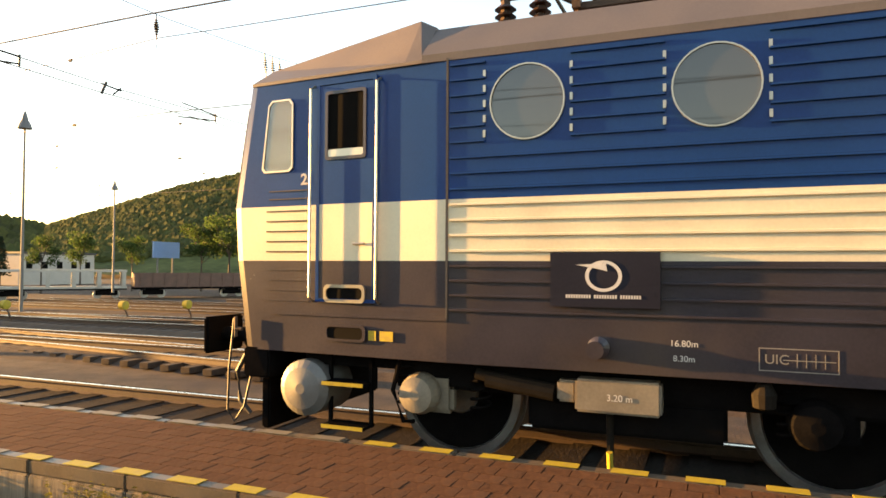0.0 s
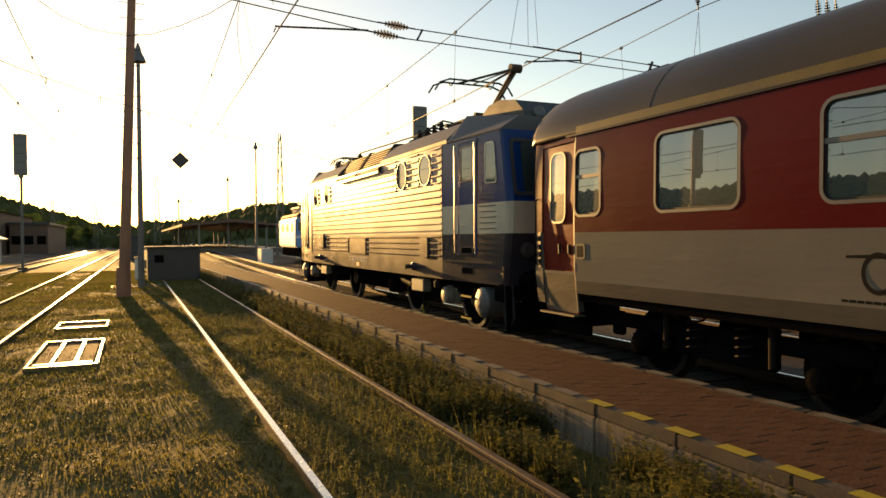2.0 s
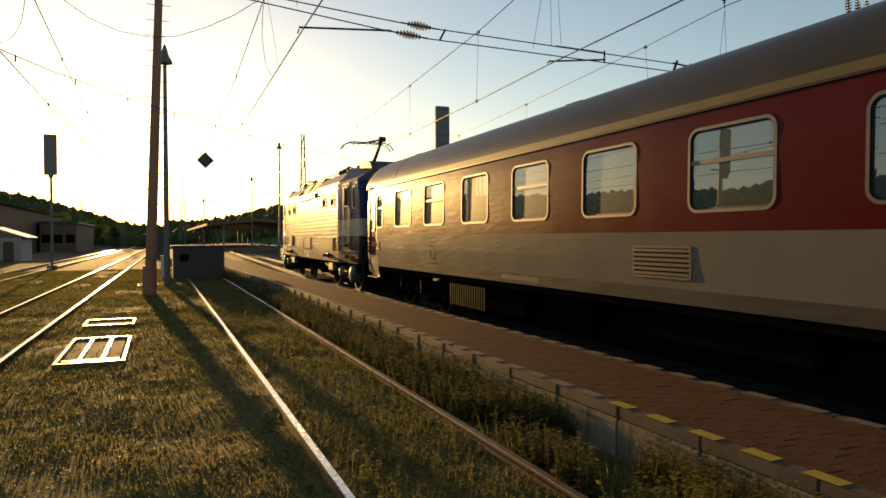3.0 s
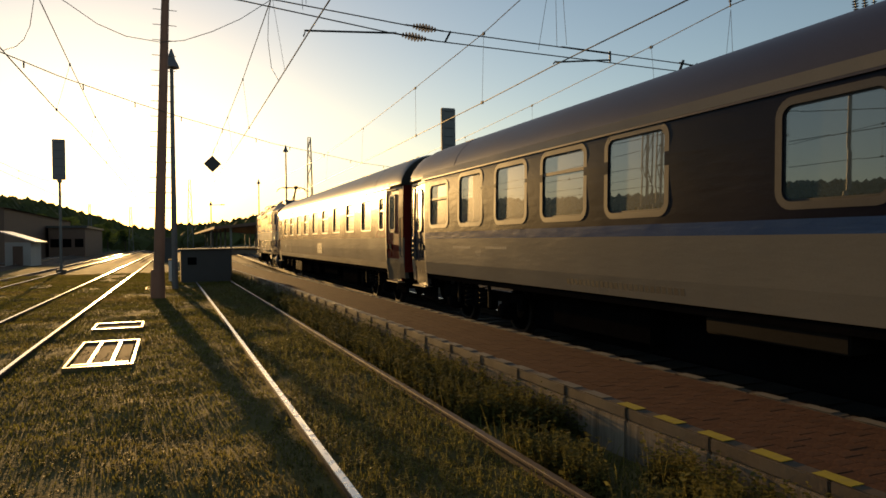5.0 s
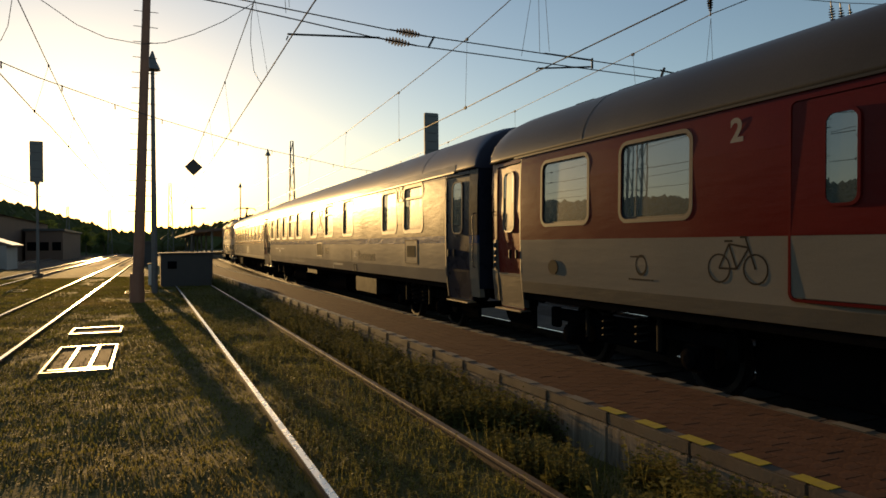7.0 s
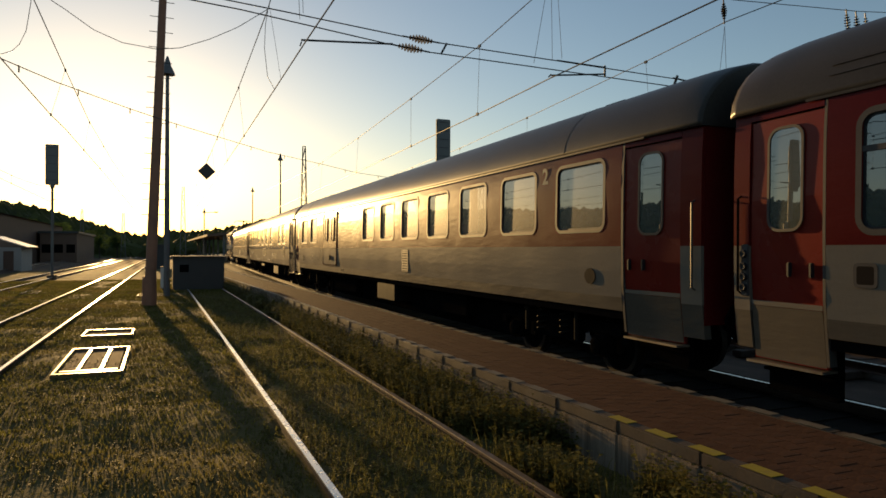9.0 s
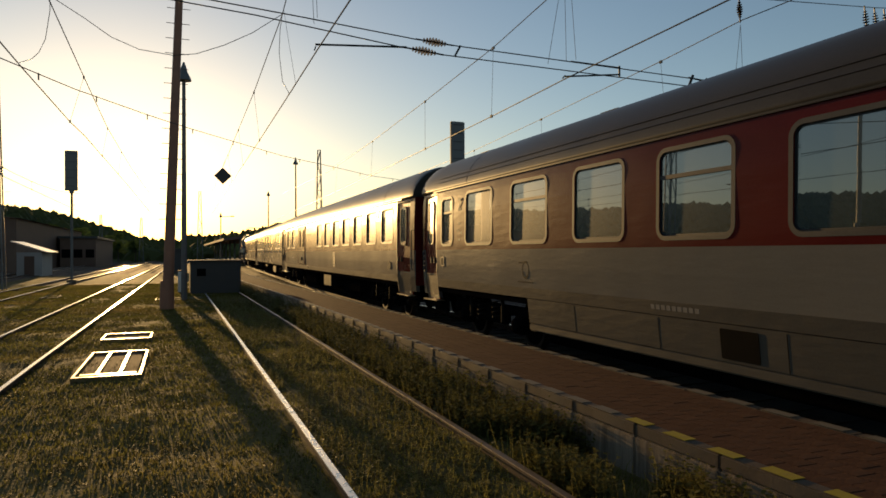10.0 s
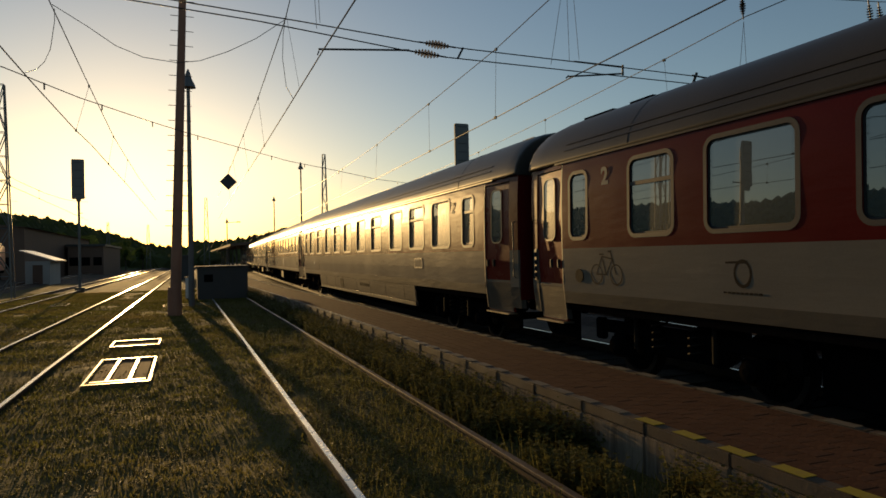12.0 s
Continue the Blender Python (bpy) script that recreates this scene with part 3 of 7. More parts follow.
    part("inner_lining", boxes((0.9, 0.95, -half + 0.3, half - 0.3, 1.06, 3.2), (-1.25, 0.9, -half + 0.3, half - 0.3, 3.16, 3.2)), M_INSIDE, c)
    # doors at both ends; the trailing one is wider
    for s, wy in doors:
        gap, dw = (0.30, 0.88) if s > 0 else (0.40, 1.0)
        yd, h2 = s * (half - gap - dw / 2), dw / 2
        pl = on_side(yd, 1.95, -0.03)
        d = part("door", plate([(-h2, -1.22), (h2, -1.22), (h2, -0.25), (h2, 0.4), (h2, 1.2), (-h2, 1.2), (-h2, 0.4), (-h2, -0.25)], -0.03, 0.012, pl), door_mat, c, "closed entrance door")
        part("kick_panel", plate(outline(dw - 0.02, 0.53, 0.02), 0.013, 0.018, on_side(yd, 1.005, -0.03)), door_low, d)
        part("door_stripe", plate([(-h2 + 0.01, -0.025), (h2 - 0.01, -0.025), (h2 - 0.01, 0.025), (-h2 + 0.01, 0.025)], 0.013, 0.018, on_side(yd, 1.30, -0.03)), M_WHITE if door_mat is M_REDDOOR else door_low, d)
        zc = 2.54
        f = part("door_window", ring(outline(0.44, 1.04, 0.14), outline(0.385, 0.985, 0.115), 0.016, on_side(yd, zc, -0.018)), frame_mat, d)
        part("pane", plate(outline(0.40, 1.0, 0.12), -0.004, 0.006, on_side(yd, zc, -0.018)), M_GLASS, f)
        for k in (-0.26, 0.0):
            part("door_handle", boxes((-1.43, -1.38, yd - s * (h2 - 0.12) + s * (k + 0.26) - 0.018, yd - s * (h2 - 0.12) + s * (k + 0.26) + 0.018, 1.58, 1.72), bevel=0.008), M_RUBBER, d)
        # the narrow panel at the very end, in the colours of the side
        ea, eb = sorted((s * (half - gap + 0.012), s * (half - 0.07)))
        for k, (bname, m, z0, z1) in enumerate(bands):
            part("end_panel", wall_strips([(ea, eb, z0 if k else 0.82, z1)], thick=0.1), m, c)
        ia, ib = sorted((s * (half - gap - dw - 0.004), s * (half - (1.215 if s > 0 else 1.445))))
        part("door_post", wall_strips([(ia, ib, 0.76, 3.25)], thick=0.1), frame_mat, c)
        part("door_lintel", wall_strips([(*sorted((s * (half - gap + 0.01), s * (half - gap - dw))), 3.17, 3.25)]), bands[-1][1], c)
        yr = s * (half - 0.17)
        part("grab_rail", pipe(bmesh.new(), [(-1.38, yr, 1.37), (-1.45, yr, 1.41), (-1.45, yr, 2.38), (-1.38, yr, 2.42)], 0.013, n=8), M_GREYTRIM if s < 0 else M_BLACK, c)
        if s > 0:
            yk = half - 0.235
            sp = part("socket_panel", boxes((-1.425, -1.39, yk - 0.05, yk + 0.05, 1.36, 1.90), bevel=0.008), M_GREYTRIM, c, "grey panel of cable sockets")
            for z in (1.45, 1.56, 1.67, 1.80):
                part("socket", moved(turned([(0.0, 0.042), (-0.03, 0.042), (-0.034, 0.03), (-0.028, 0.02)], n=12), Matrix.Translation((-1.422, yk, z))), M_RUBBER, sp)
        part("step", boxes((-1.20, -1.05, yd - 0.40, yd + 0.40, 0.60, 0.63), (-1.15, -1.05, yd - 0.40, yd + 0.40, 0.40, 0.43), (-1.12, -1.05, yd - 0.40, yd + 0.40, 0.43, 0.96)), M_BLACK, c)
        part("door_sill", boxes((-1.40, -1.2, yd - h2, yd + h2, 0.69, 0.715)), M_ALU, c)
    # the ends draw in towards the couplings
    for ob in c.children_recursive:
        if ob.name.split(".")[0] in ("door", "kick_panel", "door_stripe", "door_window", "pane", "door_handle", "door_post", "door_lintel", "grab_rail", "end_panel", "socket_panel", "socket"):
            for v in ob.data.vertices:
                if v.co.x < 0:
                    v.co.x += 0.06 * max(0.0, abs(v.co.y) - (half - 1.22))
    for y, w, z0, z1, bar in wins:
        window_unit(c, half - y, z0, z1, w, frame_mat, frame_w, bar)
    for s in (-1, 1):
        coach_bogie(c, s * (half - 3.55))
    for row in gear:
        g_name, gm, (x0, x1, ya, yb, z0, z1) = row
        part(g_name, boxes((x0, x1, half - ya, half - yb, z0, z1) if ya > yb else (x0, x1, half - yb, half - ya, z0, z1), bevel=0.02), gm, c)
    # Added black block: hides the lit ground beyond, so the underside reads as shade.
    part("underfloor_blackout", boxes((-0.85, 0.85, -half + 5.4, half - 5.4, 0.20, 0.96), bevel=0.04), M_BLACK, c)
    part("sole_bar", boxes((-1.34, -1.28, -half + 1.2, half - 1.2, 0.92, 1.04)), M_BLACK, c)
    if extra:
        extra(c, half)
    return c


M_GREYWRITE = mat("faded grey lettering", (0.20, 0.185, 0.165), 0.6, vary=0.2, spec=0.2)
M_DARKWRITE = mat("dark grey lettering", (0.014, 0.012, 0.012), 0.7, vary=0.2, spec=0.05)
M_FAINTWRITE = mat("worn brown lettering", (0.085, 0.073, 0.057), 0.5, vary=0.2, spec=0.1)
M_WHITEWRITE = mat("white lettering", (0.55, 0.53, 0.50), 0.6, vary=0.08)
M_DULLYELLOW = mat("faded yellow stripe", (0.16, 0.115, 0.03), 0.45, vary=0.15, dirt=(0.09, 0.075, 0.05), spec=0.25)
M_VENTDARK = mat("dark vent opening", (0.006, 0.0055, 0.005), 0.8, spec=0.03)


def ring_mark(c, y, z, size, m, name="company_mark"):
    """A round mark with a bar across its top, and a line of writing below that is too small to read."""
    pl = on_side(y, z)
    o = [(size * 0.5 * math.cos(a), size * 0.6 * math.sin(a)) for a in [2 * math.pi * k / 24 for k in range(24)]]
    i = [(size * 0.38 * math.cos(a), size * 0.46 * math.sin(a)) for a in [2 * math.pi * k / 24 for k in range(24)]]
    p = part(name, ring(o, i, 0.0009, pl), m, c)
    part("mark_bar", plate([(-size * 0.95, size * 0.42), (size * 0.15, size * 0.42), (size * 0.3, size * 0.55), (-size * 0.95, size * 0.5)], 0.0009, 0.0013, pl), m, p)
    n = 9
    for k in range(n):
        part("writing_bar", plate([(-size * 1.1 + k * size * 0.24, -size * 0.86), (-size * 0.9 + k * size * 0.24, -size * 0.86), (-size * 0.9 + k * size * 0.24, -size * 0.78), (-size * 1.1 + k * size * 0.24, -size * 0.78)], 0.0, 0.0009, pl), m, p)


def side_bars(c, y, z, w, h, n, m, name="writing_bar"):
    for k in range(n):
        part(name, plate([(-w / 2 + k * w / n, -h / 2), (-w / 2 + (k + 0.72) * w / n, -h / 2), (-w / 2 + (k + 0.72) * w / n, h / 2), (-w / 2 + k * w / n, h / 2)], 0.0, 0.0009, on_side(y, z)), m, c)


def side_box(c, name, y, z, w, h, m, out=0.008, frame_mat=None, label=""):
    p = part(name, plate(outline(w, h, 0.02, 2), -0.01, out, on_side(y, z)), m, c, label)
    if frame_mat:
        part("rim", ring(outline(w + 0.06, h + 0.06, 0.04, 2), outline(w, h, 0.02, 2), 0.008, on_side(y, z)), frame_mat, p)
    return p


def louvre(c, y, z, w, h, n, m):
    p = side_box(c, "vent_grille", y, z, w, h, M_VENTDARK, 0.003, m)
    for k in range(n):
        v = -h / 2 + (k + 0.5) * h / n
        part("slat", plate([(-w / 2, v - h / n * 0.3), (w / 2, v - h / n * 0.3), (w / 2, v + h / n * 0.3), (-w / 2, v + h / n * 0.3)], 0.003, 0.008, on_side(y, z)), m, p)


def bicycle_mark(c, y, z, m, r=0.16):
    p = None
    for u in (-0.24, 0.24):
        o = [(u + r * math.cos(a), r * math.sin(a)) for a in [2 * math.pi * k / 20 for k in range(20)]]
        i = [(u + (r - 0.02) * math.cos(a), (r - 0.02) * math.sin(a)) for a in [2 * math.pi * k / 20 for k in range(20)]]
        q = part("bicycle_mark" if p is None else "mark_wheel", ring(o, i, 0.0009, on_side(y, z)), m, p or c)
        p = p or q
    for a, b in (((-0.24, 0), (-0.1, 0.26)), ((-0.1, 0.26), (0.16, 0.22)), ((0.24, 0), (0.12, 0.32)), ((0.0, 0.0), (0.16, 0.22)), ((0.0, 0.0), (-0.1, 0.26)), ((-0.24, 0), (0.0, 0.0)), ((0.05, 0.33), (0.14, 0.33)), ((-0.16, 0.29), (-0.05, 0.29))):
        d = Vector((b[0] - a[0], b[1] - a[1]))
        nrm = Vector((-d.y, d.x)).normalized() * 0.011
        part("mark_bar", plate([(a[0] - nrm.x, a[1] - nrm.y), (b[0] - nrm.x, b[1] - nrm.y), (b[0] + nrm.x, b[1] + nrm.y), (a[0] + nrm.x, a[1] + nrm.y)], 0.0009, 0.0013, on_side(y, z)), m, p)


# ---- electric locomotive ----
LOCO_BODY = 1.47


def loco_side(y, z, out=0.0):
    return lambda u, v, d: (-LOCO_BODY - out - d, y - u, z + v)


def build_loco():
    L = thing("electric_locomotive", "blue, cream and dark grey ribbed electric locomotive", "locomotive")
    S = 5.62
    # ribbed middle of the body
    levels = (("upper_side", M_BLUE, 2.43, 3.66), ("middle_side", M_CREAM, 1.89, 2.43), ("lower_side", M_DARK, 1.38, 1.89), ("skirt", M_DARK, 1.0, 1.38))
    ports = (4.90, 3.42, -3.36, -4.76)
    for name, m, z0, z1 in levels:
        w = part(name, boxes((-LOCO_BODY, LOCO_BODY, -S, S, z0, z1)), m, L)
        if name == "skirt":
            continue
        ribs = bmesh.new()
        n = max(3, round((z1 - z0) / 0.132))
        for k in range(n):
            z = z0 + (k + 0.62) * (z1 - z0) / n
            cuts = [(-S + 0.03, S - 0.03)]
            if name == "upper_side" and z > 2.80:
                cuts, y = [], -S + 0.03
                for p in sorted(ports):
                    cuts.append((y, p - 0.37))
                    y = p + 0.37
                cuts.append((y, S - 0.03))
            if name == "lower_side":
                cuts = [(-S + 0.03, -4.95), (-4.45, 0.0 - 0.72), (1.12, S - 0.03)] if z < 1.80 else cuts
            for a, b in cuts:
                if b - a > 0.05:
                    v = [ribs.verts.new(c) for y in (a, b) for c in ((-LOCO_BODY + 0.002, y, z + 0.018), (-LOCO_BODY - 0.024, y, z + 0.011), (-LOCO_BODY - 0.024, y, z - 0.006), (-LOCO_BODY + 0.002, y, z - 0.008))]
                    for i in range(4):
                        ribs.faces.new((v[i], v[(i + 1) % 4], v[4 + (i + 1) % 4], v[4 + i]))
                    ribs.faces.new(v[:4])
                    ribs.faces.new(v[4:])
        bmesh.ops.recalc_face_normals(ribs, faces=ribs.faces)
        part("side_rib", ribs, m, w)
    for yy in (-S, S):
        part("seam_strip", boxes((-LOCO_BODY - 0.012, -LOCO_BODY, yy - 0.010, yy + 0.010, 1.36, 3.68)), M_GREYTRIM, L)
    # roof
    SHOULDER = [(-LOCO_BODY - 0.01, 3.66), (-LOCO_BODY - 0.01, 3.73), (-1.12, 4.08), (-0.85, 4.12), (0.85, 4.12), (1.12, 4.08), (LOCO_BODY, 3.73), (LOCO_BODY, 3.66)]
    roof = extruded(SHOULDER, 2.10, S + 0.25)
    part("roof", roof, M_ROOFGREY, L)
    part("roof", extruded(SHOULDER, -S - 0.25, -1.90), M_ROOFGREY, L)
    part("roof", extruded([(-0.95, 3.66), (-0.95, 4.12), (0.95, 4.12), (1.12, 4.08), (LOCO_BODY, 3.73), (LOCO_BODY, 3.66)], -1.90, 2.10), M_ROOFGREY, L)
    for k in (0.3, 0.62):
        x, z = -LOCO_BODY + k * 0.42, 3.66 + k * 0.36
        for a, b in ((2.3, S), (-S, -2.1)):
            part("roof_bead", boxes((x - 0.012, x + 0.012, a, b, z + 0.02, z + 0.05)), M_ROOFGREY, L)
    # louvred cooling hatch
    for y0, y1 in ((0.13, 2.08), (-1.88, 0.07)):
        g = part("cooling_hatch", extruded([(-LOCO_BODY - 0.035, 3.47), (-LOCO_BODY - 0.035, 3.52), (-1.08, 4.14), (-0.7, 4.16), (-0.7, 3.9), (-1.3, 3.47)], y0, y1), M_VENTDARK, L, "dark louvred air intake")
        for k in range(9):
            f = (k + 0.5) / 9
            x, z = -LOCO_BODY - 0.035 + f * 0.425, 3.52 + f * 0.62
            part("louvre", boxes((x - 0.03, x + 0.012, y0 + 0.08, y1 - 0.08, z - 0.008, z + 0.006)), M_ROOFGREY, g)
        for ya, yb in ((y0 - 0.02, y0 + 0.07), (y1 - 0.07, y1 + 0.02)):
            part("hatch_rim", extruded([(-LOCO_BODY - 0.07, 3.46), (-LOCO_BODY - 0.07, 3.54), (-1.1, 4.18), (-0.7, 4.20), (-0.7, 4.1), (-1.3, 3.46)], ya, yb), M_GREYBOX, g)
        part("hatch_sill", boxes((-LOCO_BODY - 0.075, -LOCO_BODY, y0, y1, 3.44, 3.50)), M_CREAM, g)
    # round windows
    for y in ports:
        c = [(0.325 * math.cos(a), 0.325 * math.sin(a)) for a in [2 * math.pi * k / 32 for k in range(32)]]
        i = [(u * 0.962, v * 0.962) for u, v in c]
        f = part("round_window", ring(c, i, 0.026, loco_side(y, 3.235)), M_ALU, L)
        part("pane", plate([(u * 0.97, v * 0.97) for u, v in c], 0.001, 0.010, loco_side(y, 3.235)), M_GLASSGREY, f, "dusty grey glass")
        # Light catching the ends of the blue ribs, put in as bright metal plates.
        for s in (-1, 1):
            for v in (-0.25, -0.12, 0.01, 0.14, 0.27):
                part("rib_end", plate([(s * 0.375 - 0.012, v - 0.03), (s * 0.375 + 0.012, v - 0.03), (s * 0.375 + 0.012, v + 0.03), (s * 0.375 - 0.012, v + 0.03)], 0.0, 0.018, loco_side(y, 3.235)), M_ALU, f)
    # cabs at both ends
    for s in (1, -1):
        yb = s * S
        prof_y = [(0.98, 2.28), (1.38, 2.34), (1.89, 2.42), (2.43, 2.46), (2.62, 2.43), (3.66, 2.26), (3.72, 2.2), (4.03, 0.9)]

        def nose(z):
            return float(np.interp(z, [p[0] for p in prof_y], [p[1] for p in prof_y]))

        for name, m, z0, z1 in (("cab_upper", M_BLUE, 2.43, 3.66), ("cab_middle", M_CREAM, 1.89, 2.43), ("cab_lower", M_DARK, 1.0, 1.89)):
            bm = bmesh.new()
            lo = []
            for z in span(z0, z1, 0.25):
                d = nose(z)
                w = LOCO_BODY
                lo.append([bm.verts.new((x, yb + s * y, z)) for x, y in ((-w, 0.0), (-w, d - 0.12), (-w + 0.015, d - 0.045), (-w + 0.07, d), (w - 0.07, d), (w - 0.015, d - 0.045), (w, d - 0.12), (w, 0.0))])
            for p, q in zip(lo, lo[1:]):
                for i in range(8):
                    bm.faces.new((p[i], p[(i + 1) % 8], q[(i + 1) % 8], q[i]))
            bm.faces.new(lo[0])
            bm.faces.new(lo[-1])
            bmesh.ops.recalc_face_normals(bm, faces=bm.faces)
            part(name, bm, m, L)
        # cab roof falling towards the front
        bm = bmesh.new()
        lo = []
        for y, z, w in ((0.25, 4.10, 1.12), (0.42, 4.19, 1.12), (2.20, 3.92, 1.12)):
            lo.append([bm.verts.new((x, yb + s * y, zz)) for x, zz in ((-LOCO_BODY - 0.01, 3.66), (-LOCO_BODY - 0.01, 3.69), (-w, z), (w, z), (LOCO_BODY, 3.69), (LOCO_BODY, 3.66))])
        for p, q in zip(lo, lo[1:]):
            for i in range(5):
                bm.faces.new((p[i], p[i + 1], q[i + 1], q[i]))
        bm.faces.new(lo[0])
        bm.faces.new(lo[-1])
        bmesh.ops.recalc_face_normals(bm, faces=bm.faces)
        part("cab_roof", bm, M_ROOFGREY, L)
        # door with grab rails, side window, steps
        yd = yb + s * 1.05
        door = part("cab_door", plate([(-0.30, -0.19), (0.30, -0.19), (0.30, 0.95), (-0.30, 0.95)], 0.002, 0.014, loco_side(yd, 2.62)), M_BLUE, L, "blue cab door")
        part("door_middle", plate([(-0.30, -0.27), (0.30, -0.27), (0.30, 0.27), (-0.30, 0.27)], 0.002, 0.014, loco_side(yd, 2.16)), M_CREAM, door)
        part("door_lower", plate([(-0.30, -0.2), (0.30, -0.2), (0.30, 0.195), (-0.30, 0.195)], 0.002, 0.014, loco_side(yd, 1.69)), M_DARK, door)
        part("door_frame", ring([(-0.335, -1.06), (0.335, -1.06), (0.335, 1.06), (-0.335, 1.06)], [(-0.30, -1.03), (0.30, -1.03), (0.30, 1.02), (-0.30, 1.02)], 0.02, loco_side(yd, 2.56)), M_BLUE, door)
        part("door_window", ring(outline(0.46, 0.66, 0.03), outline(0.40, 0.60, 0.02), 0.02, loco_side(yd, 3.18, 0.012)), M_DARK, door)
        if s > 0:
            part("open_window", plate(outline(0.41, 0.61, 0.02), 0.014, 0.017, loco_side(yd, 3.18)), M_VENTDARK, door, "lowered window, dark inside")
            part("dropped_pane", plate(outline(0.40, 0.10, 0.02), 0.018, 0.026, loco_side(yd, 2.90)), M_ALU, door)
        else:
            part("pane", plate(outline(0.41, 0.61, 0.02), 0.014, 0.022, loco_side(yd, 3.18)), M_GLASSGREY, door)
        part("door_handle", rods(((-1.50, yd - s * 0.22, 2.05), (-1.50, yd - s * 0.10, 2.05), 0.012)), M_ALU, door)
        for dy in (-0.37, 0.37):
            part("grab_rail", pipe(bmesh.new(), [(-1.47, yd + dy, 1.50), (-1.545, yd + dy, 1.54), (-1.545, yd + dy, 3.54), (-1.47, yd + dy, 3.58)], 0.0125, n=10), M_ALU, L, "bright metal grab rail")
        part("foothold", ring(outline(0.46, 0.17, 0.05), outline(0.40, 0.11, 0.04), 0.02, loco_side(yd, 1.58, 0.014)), M_ALU if s > 0 else M_DARK, L)
        part("foothold_hole", plate(outline(0.42, 0.13, 0.04), 0.0145, 0.018, loco_side(yd, 1.58)), M_VENTDARK, L)
        part("lower_foothold", ring(outline(0.46, 0.16, 0.05), outline(0.40, 0.11, 0.04), 0.016, loco_side(yd, 1.21)), M_DARK, L)
        part("lower_foothold_hole", plate(outline(0.42, 0.13, 0.04), 0.001, 0.005, loco_side(yd, 1.21)), M_VENTDARK, L)
        part("skirt_lip", boxes((-1.485, -1.47, yb, yb + s * 1.9, 1.36, 1.385)), M_DARK, L)
        yw = yb + s * 1.85
        quad = [(s * -0.19, -0.31), (s * -0.16, -0.345), (s * 0.12, -0.345), (s * 0.16, -0.31), (s * 0.16, 0.30), (s * 0.12, 0.345), (s * -0.08, 0.345), (s * -0.12, 0.30)]
        f = part("cab_side_window", ring([(u * 1.10, v * 1.05) for u, v in quad], quad, 0.018, loco_side(yw, 3.13)), M_ALU, L)
        part("pane", plate([(u * 1.02, v * 1.01) for u, v in quad], 0.002, 0.010, loco_side(yw, 3.13)), M_CABGLASS, f)
        louv = bmesh.new()
        for z in (1.50, 1.60, 1.70, 1.80, 1.98, 2.08, 2.18, 2.28, 2.38, 2.50, 2.58):
            y0, y1 = yb + s * 1.47, yb + s * (2.0 if z < 2.45 else 1.97)
            box(louv, -1.476, -1.462, min(y0, y1), max(y0, y1), z - 0.006, z + 0.006)
        part("cab_louvre", louv, M_DARK, L)
        # windscreen, lamps, buffers on the end face
        ye = lambda z: yb + s * (nose(z) + 0.004)

        def face(u, v, d, s=s, ye=ye):
            return (u, ye(3.02 + v) + s * d, 3.02 + v)

        for uc in (-0.635, 0.635):
            o = [(uc + u, v) for u, v in outline(1.22, 0.98, 0.08)]
            i = [(uc + u, v) for u, v in outline(1.10, 0.86, 0.06)]
            f = part("windscreen", ring(o, i, 0.02, face), M_GREYTRIM, L)
            part("pane", plate(i, 0.0, 0.008, face), M_GLASS, f)
            part("headlamp", moved(turned([(0, 0.13), (0.05, 0.13), (0.07, 0.09)], axis="Y", n=16), Matrix.Translation((uc * 1.5, ye(1.6), 1.6)) @ Matrix.Rotation(0 if s > 0 else math.pi, 4, "Z")), M_GREYTRIM, L)
            part("buffer", moved(turned([(0, 0.15), (0.3, 0.14), (0.32, 0.08), (0.66, 0.08)], axis="Y", n=20), Matrix.Translation((math.copysign(0.92, uc), yb + s * 2.2, 1.09)) @ Matrix.Rotation(0 if s > 0 else math.pi, 4, "Z")), M_BLACK, L)
            xb = math.copysign(0.92, uc)
            part("buffer_head", boxes((xb - 0.30, xb + 0.30, *sorted((yb + s * 2.84, yb + s * 2.90)), 0.90, 1.29), bevel=0.02), M_BLACK, L, "black oblong buffer head")
        part("buffer_beam", boxes((-1.36, 1.36, *sorted((yb + s * 1.95, yb + s * 2.26)), 0.72, 1.02), bevel=0.02), M_BLACK, L)
        part("snow_plough", boxes((-1.2, 1.2, *sorted((yb + s * 2.05, yb + s * 2.15)), 0.18, 0.70), bevel=0.02), M_BLACK, L)
        # steps and air tanks under the cab
        st = bmesh.new()
        for z in (0.32, 0.72):
            box(st, -1.46, -1.22, yd - 0.22, yd + 0.22, z, z + 0.03)
        for dy in (-0.23, 0.21):
            box(st, -1.30, -1.26, yd + dy, yd + dy + 0.03, 0.32, 1.0)
        part("steps", st, M_BLACK, L, "black steps with yellow edges")
        for z in (0.32, 0.72):
            part("step_edge", boxes((-1.467, -1.459, yd - 0.22, yd + 0.22, z, z + 0.034)), M_YELLOW, L)
        part("air_tank", moved(turned([(-0.03, 0.05), (0, 0.2), (0.05, 0.27), (0.5, 0.28), (0.55, 0.2), (0.58, 0.05)], n=24), Matrix.Translation((-1.42, yb + s * 1.52, 0.66))), M_GALV, L, "grey air tank end")
        part("brake_hose", pipe(bmesh.new(), [(-1.2, yb + s * 2.3, 1.0), (-1.24, yb + s * 2.42, 0.75), (-1.22, yb + s * 2.40, 0.45), (-1.2, yb + s * 2.28, 0.32)], 0.025), M_RUBBER, L)
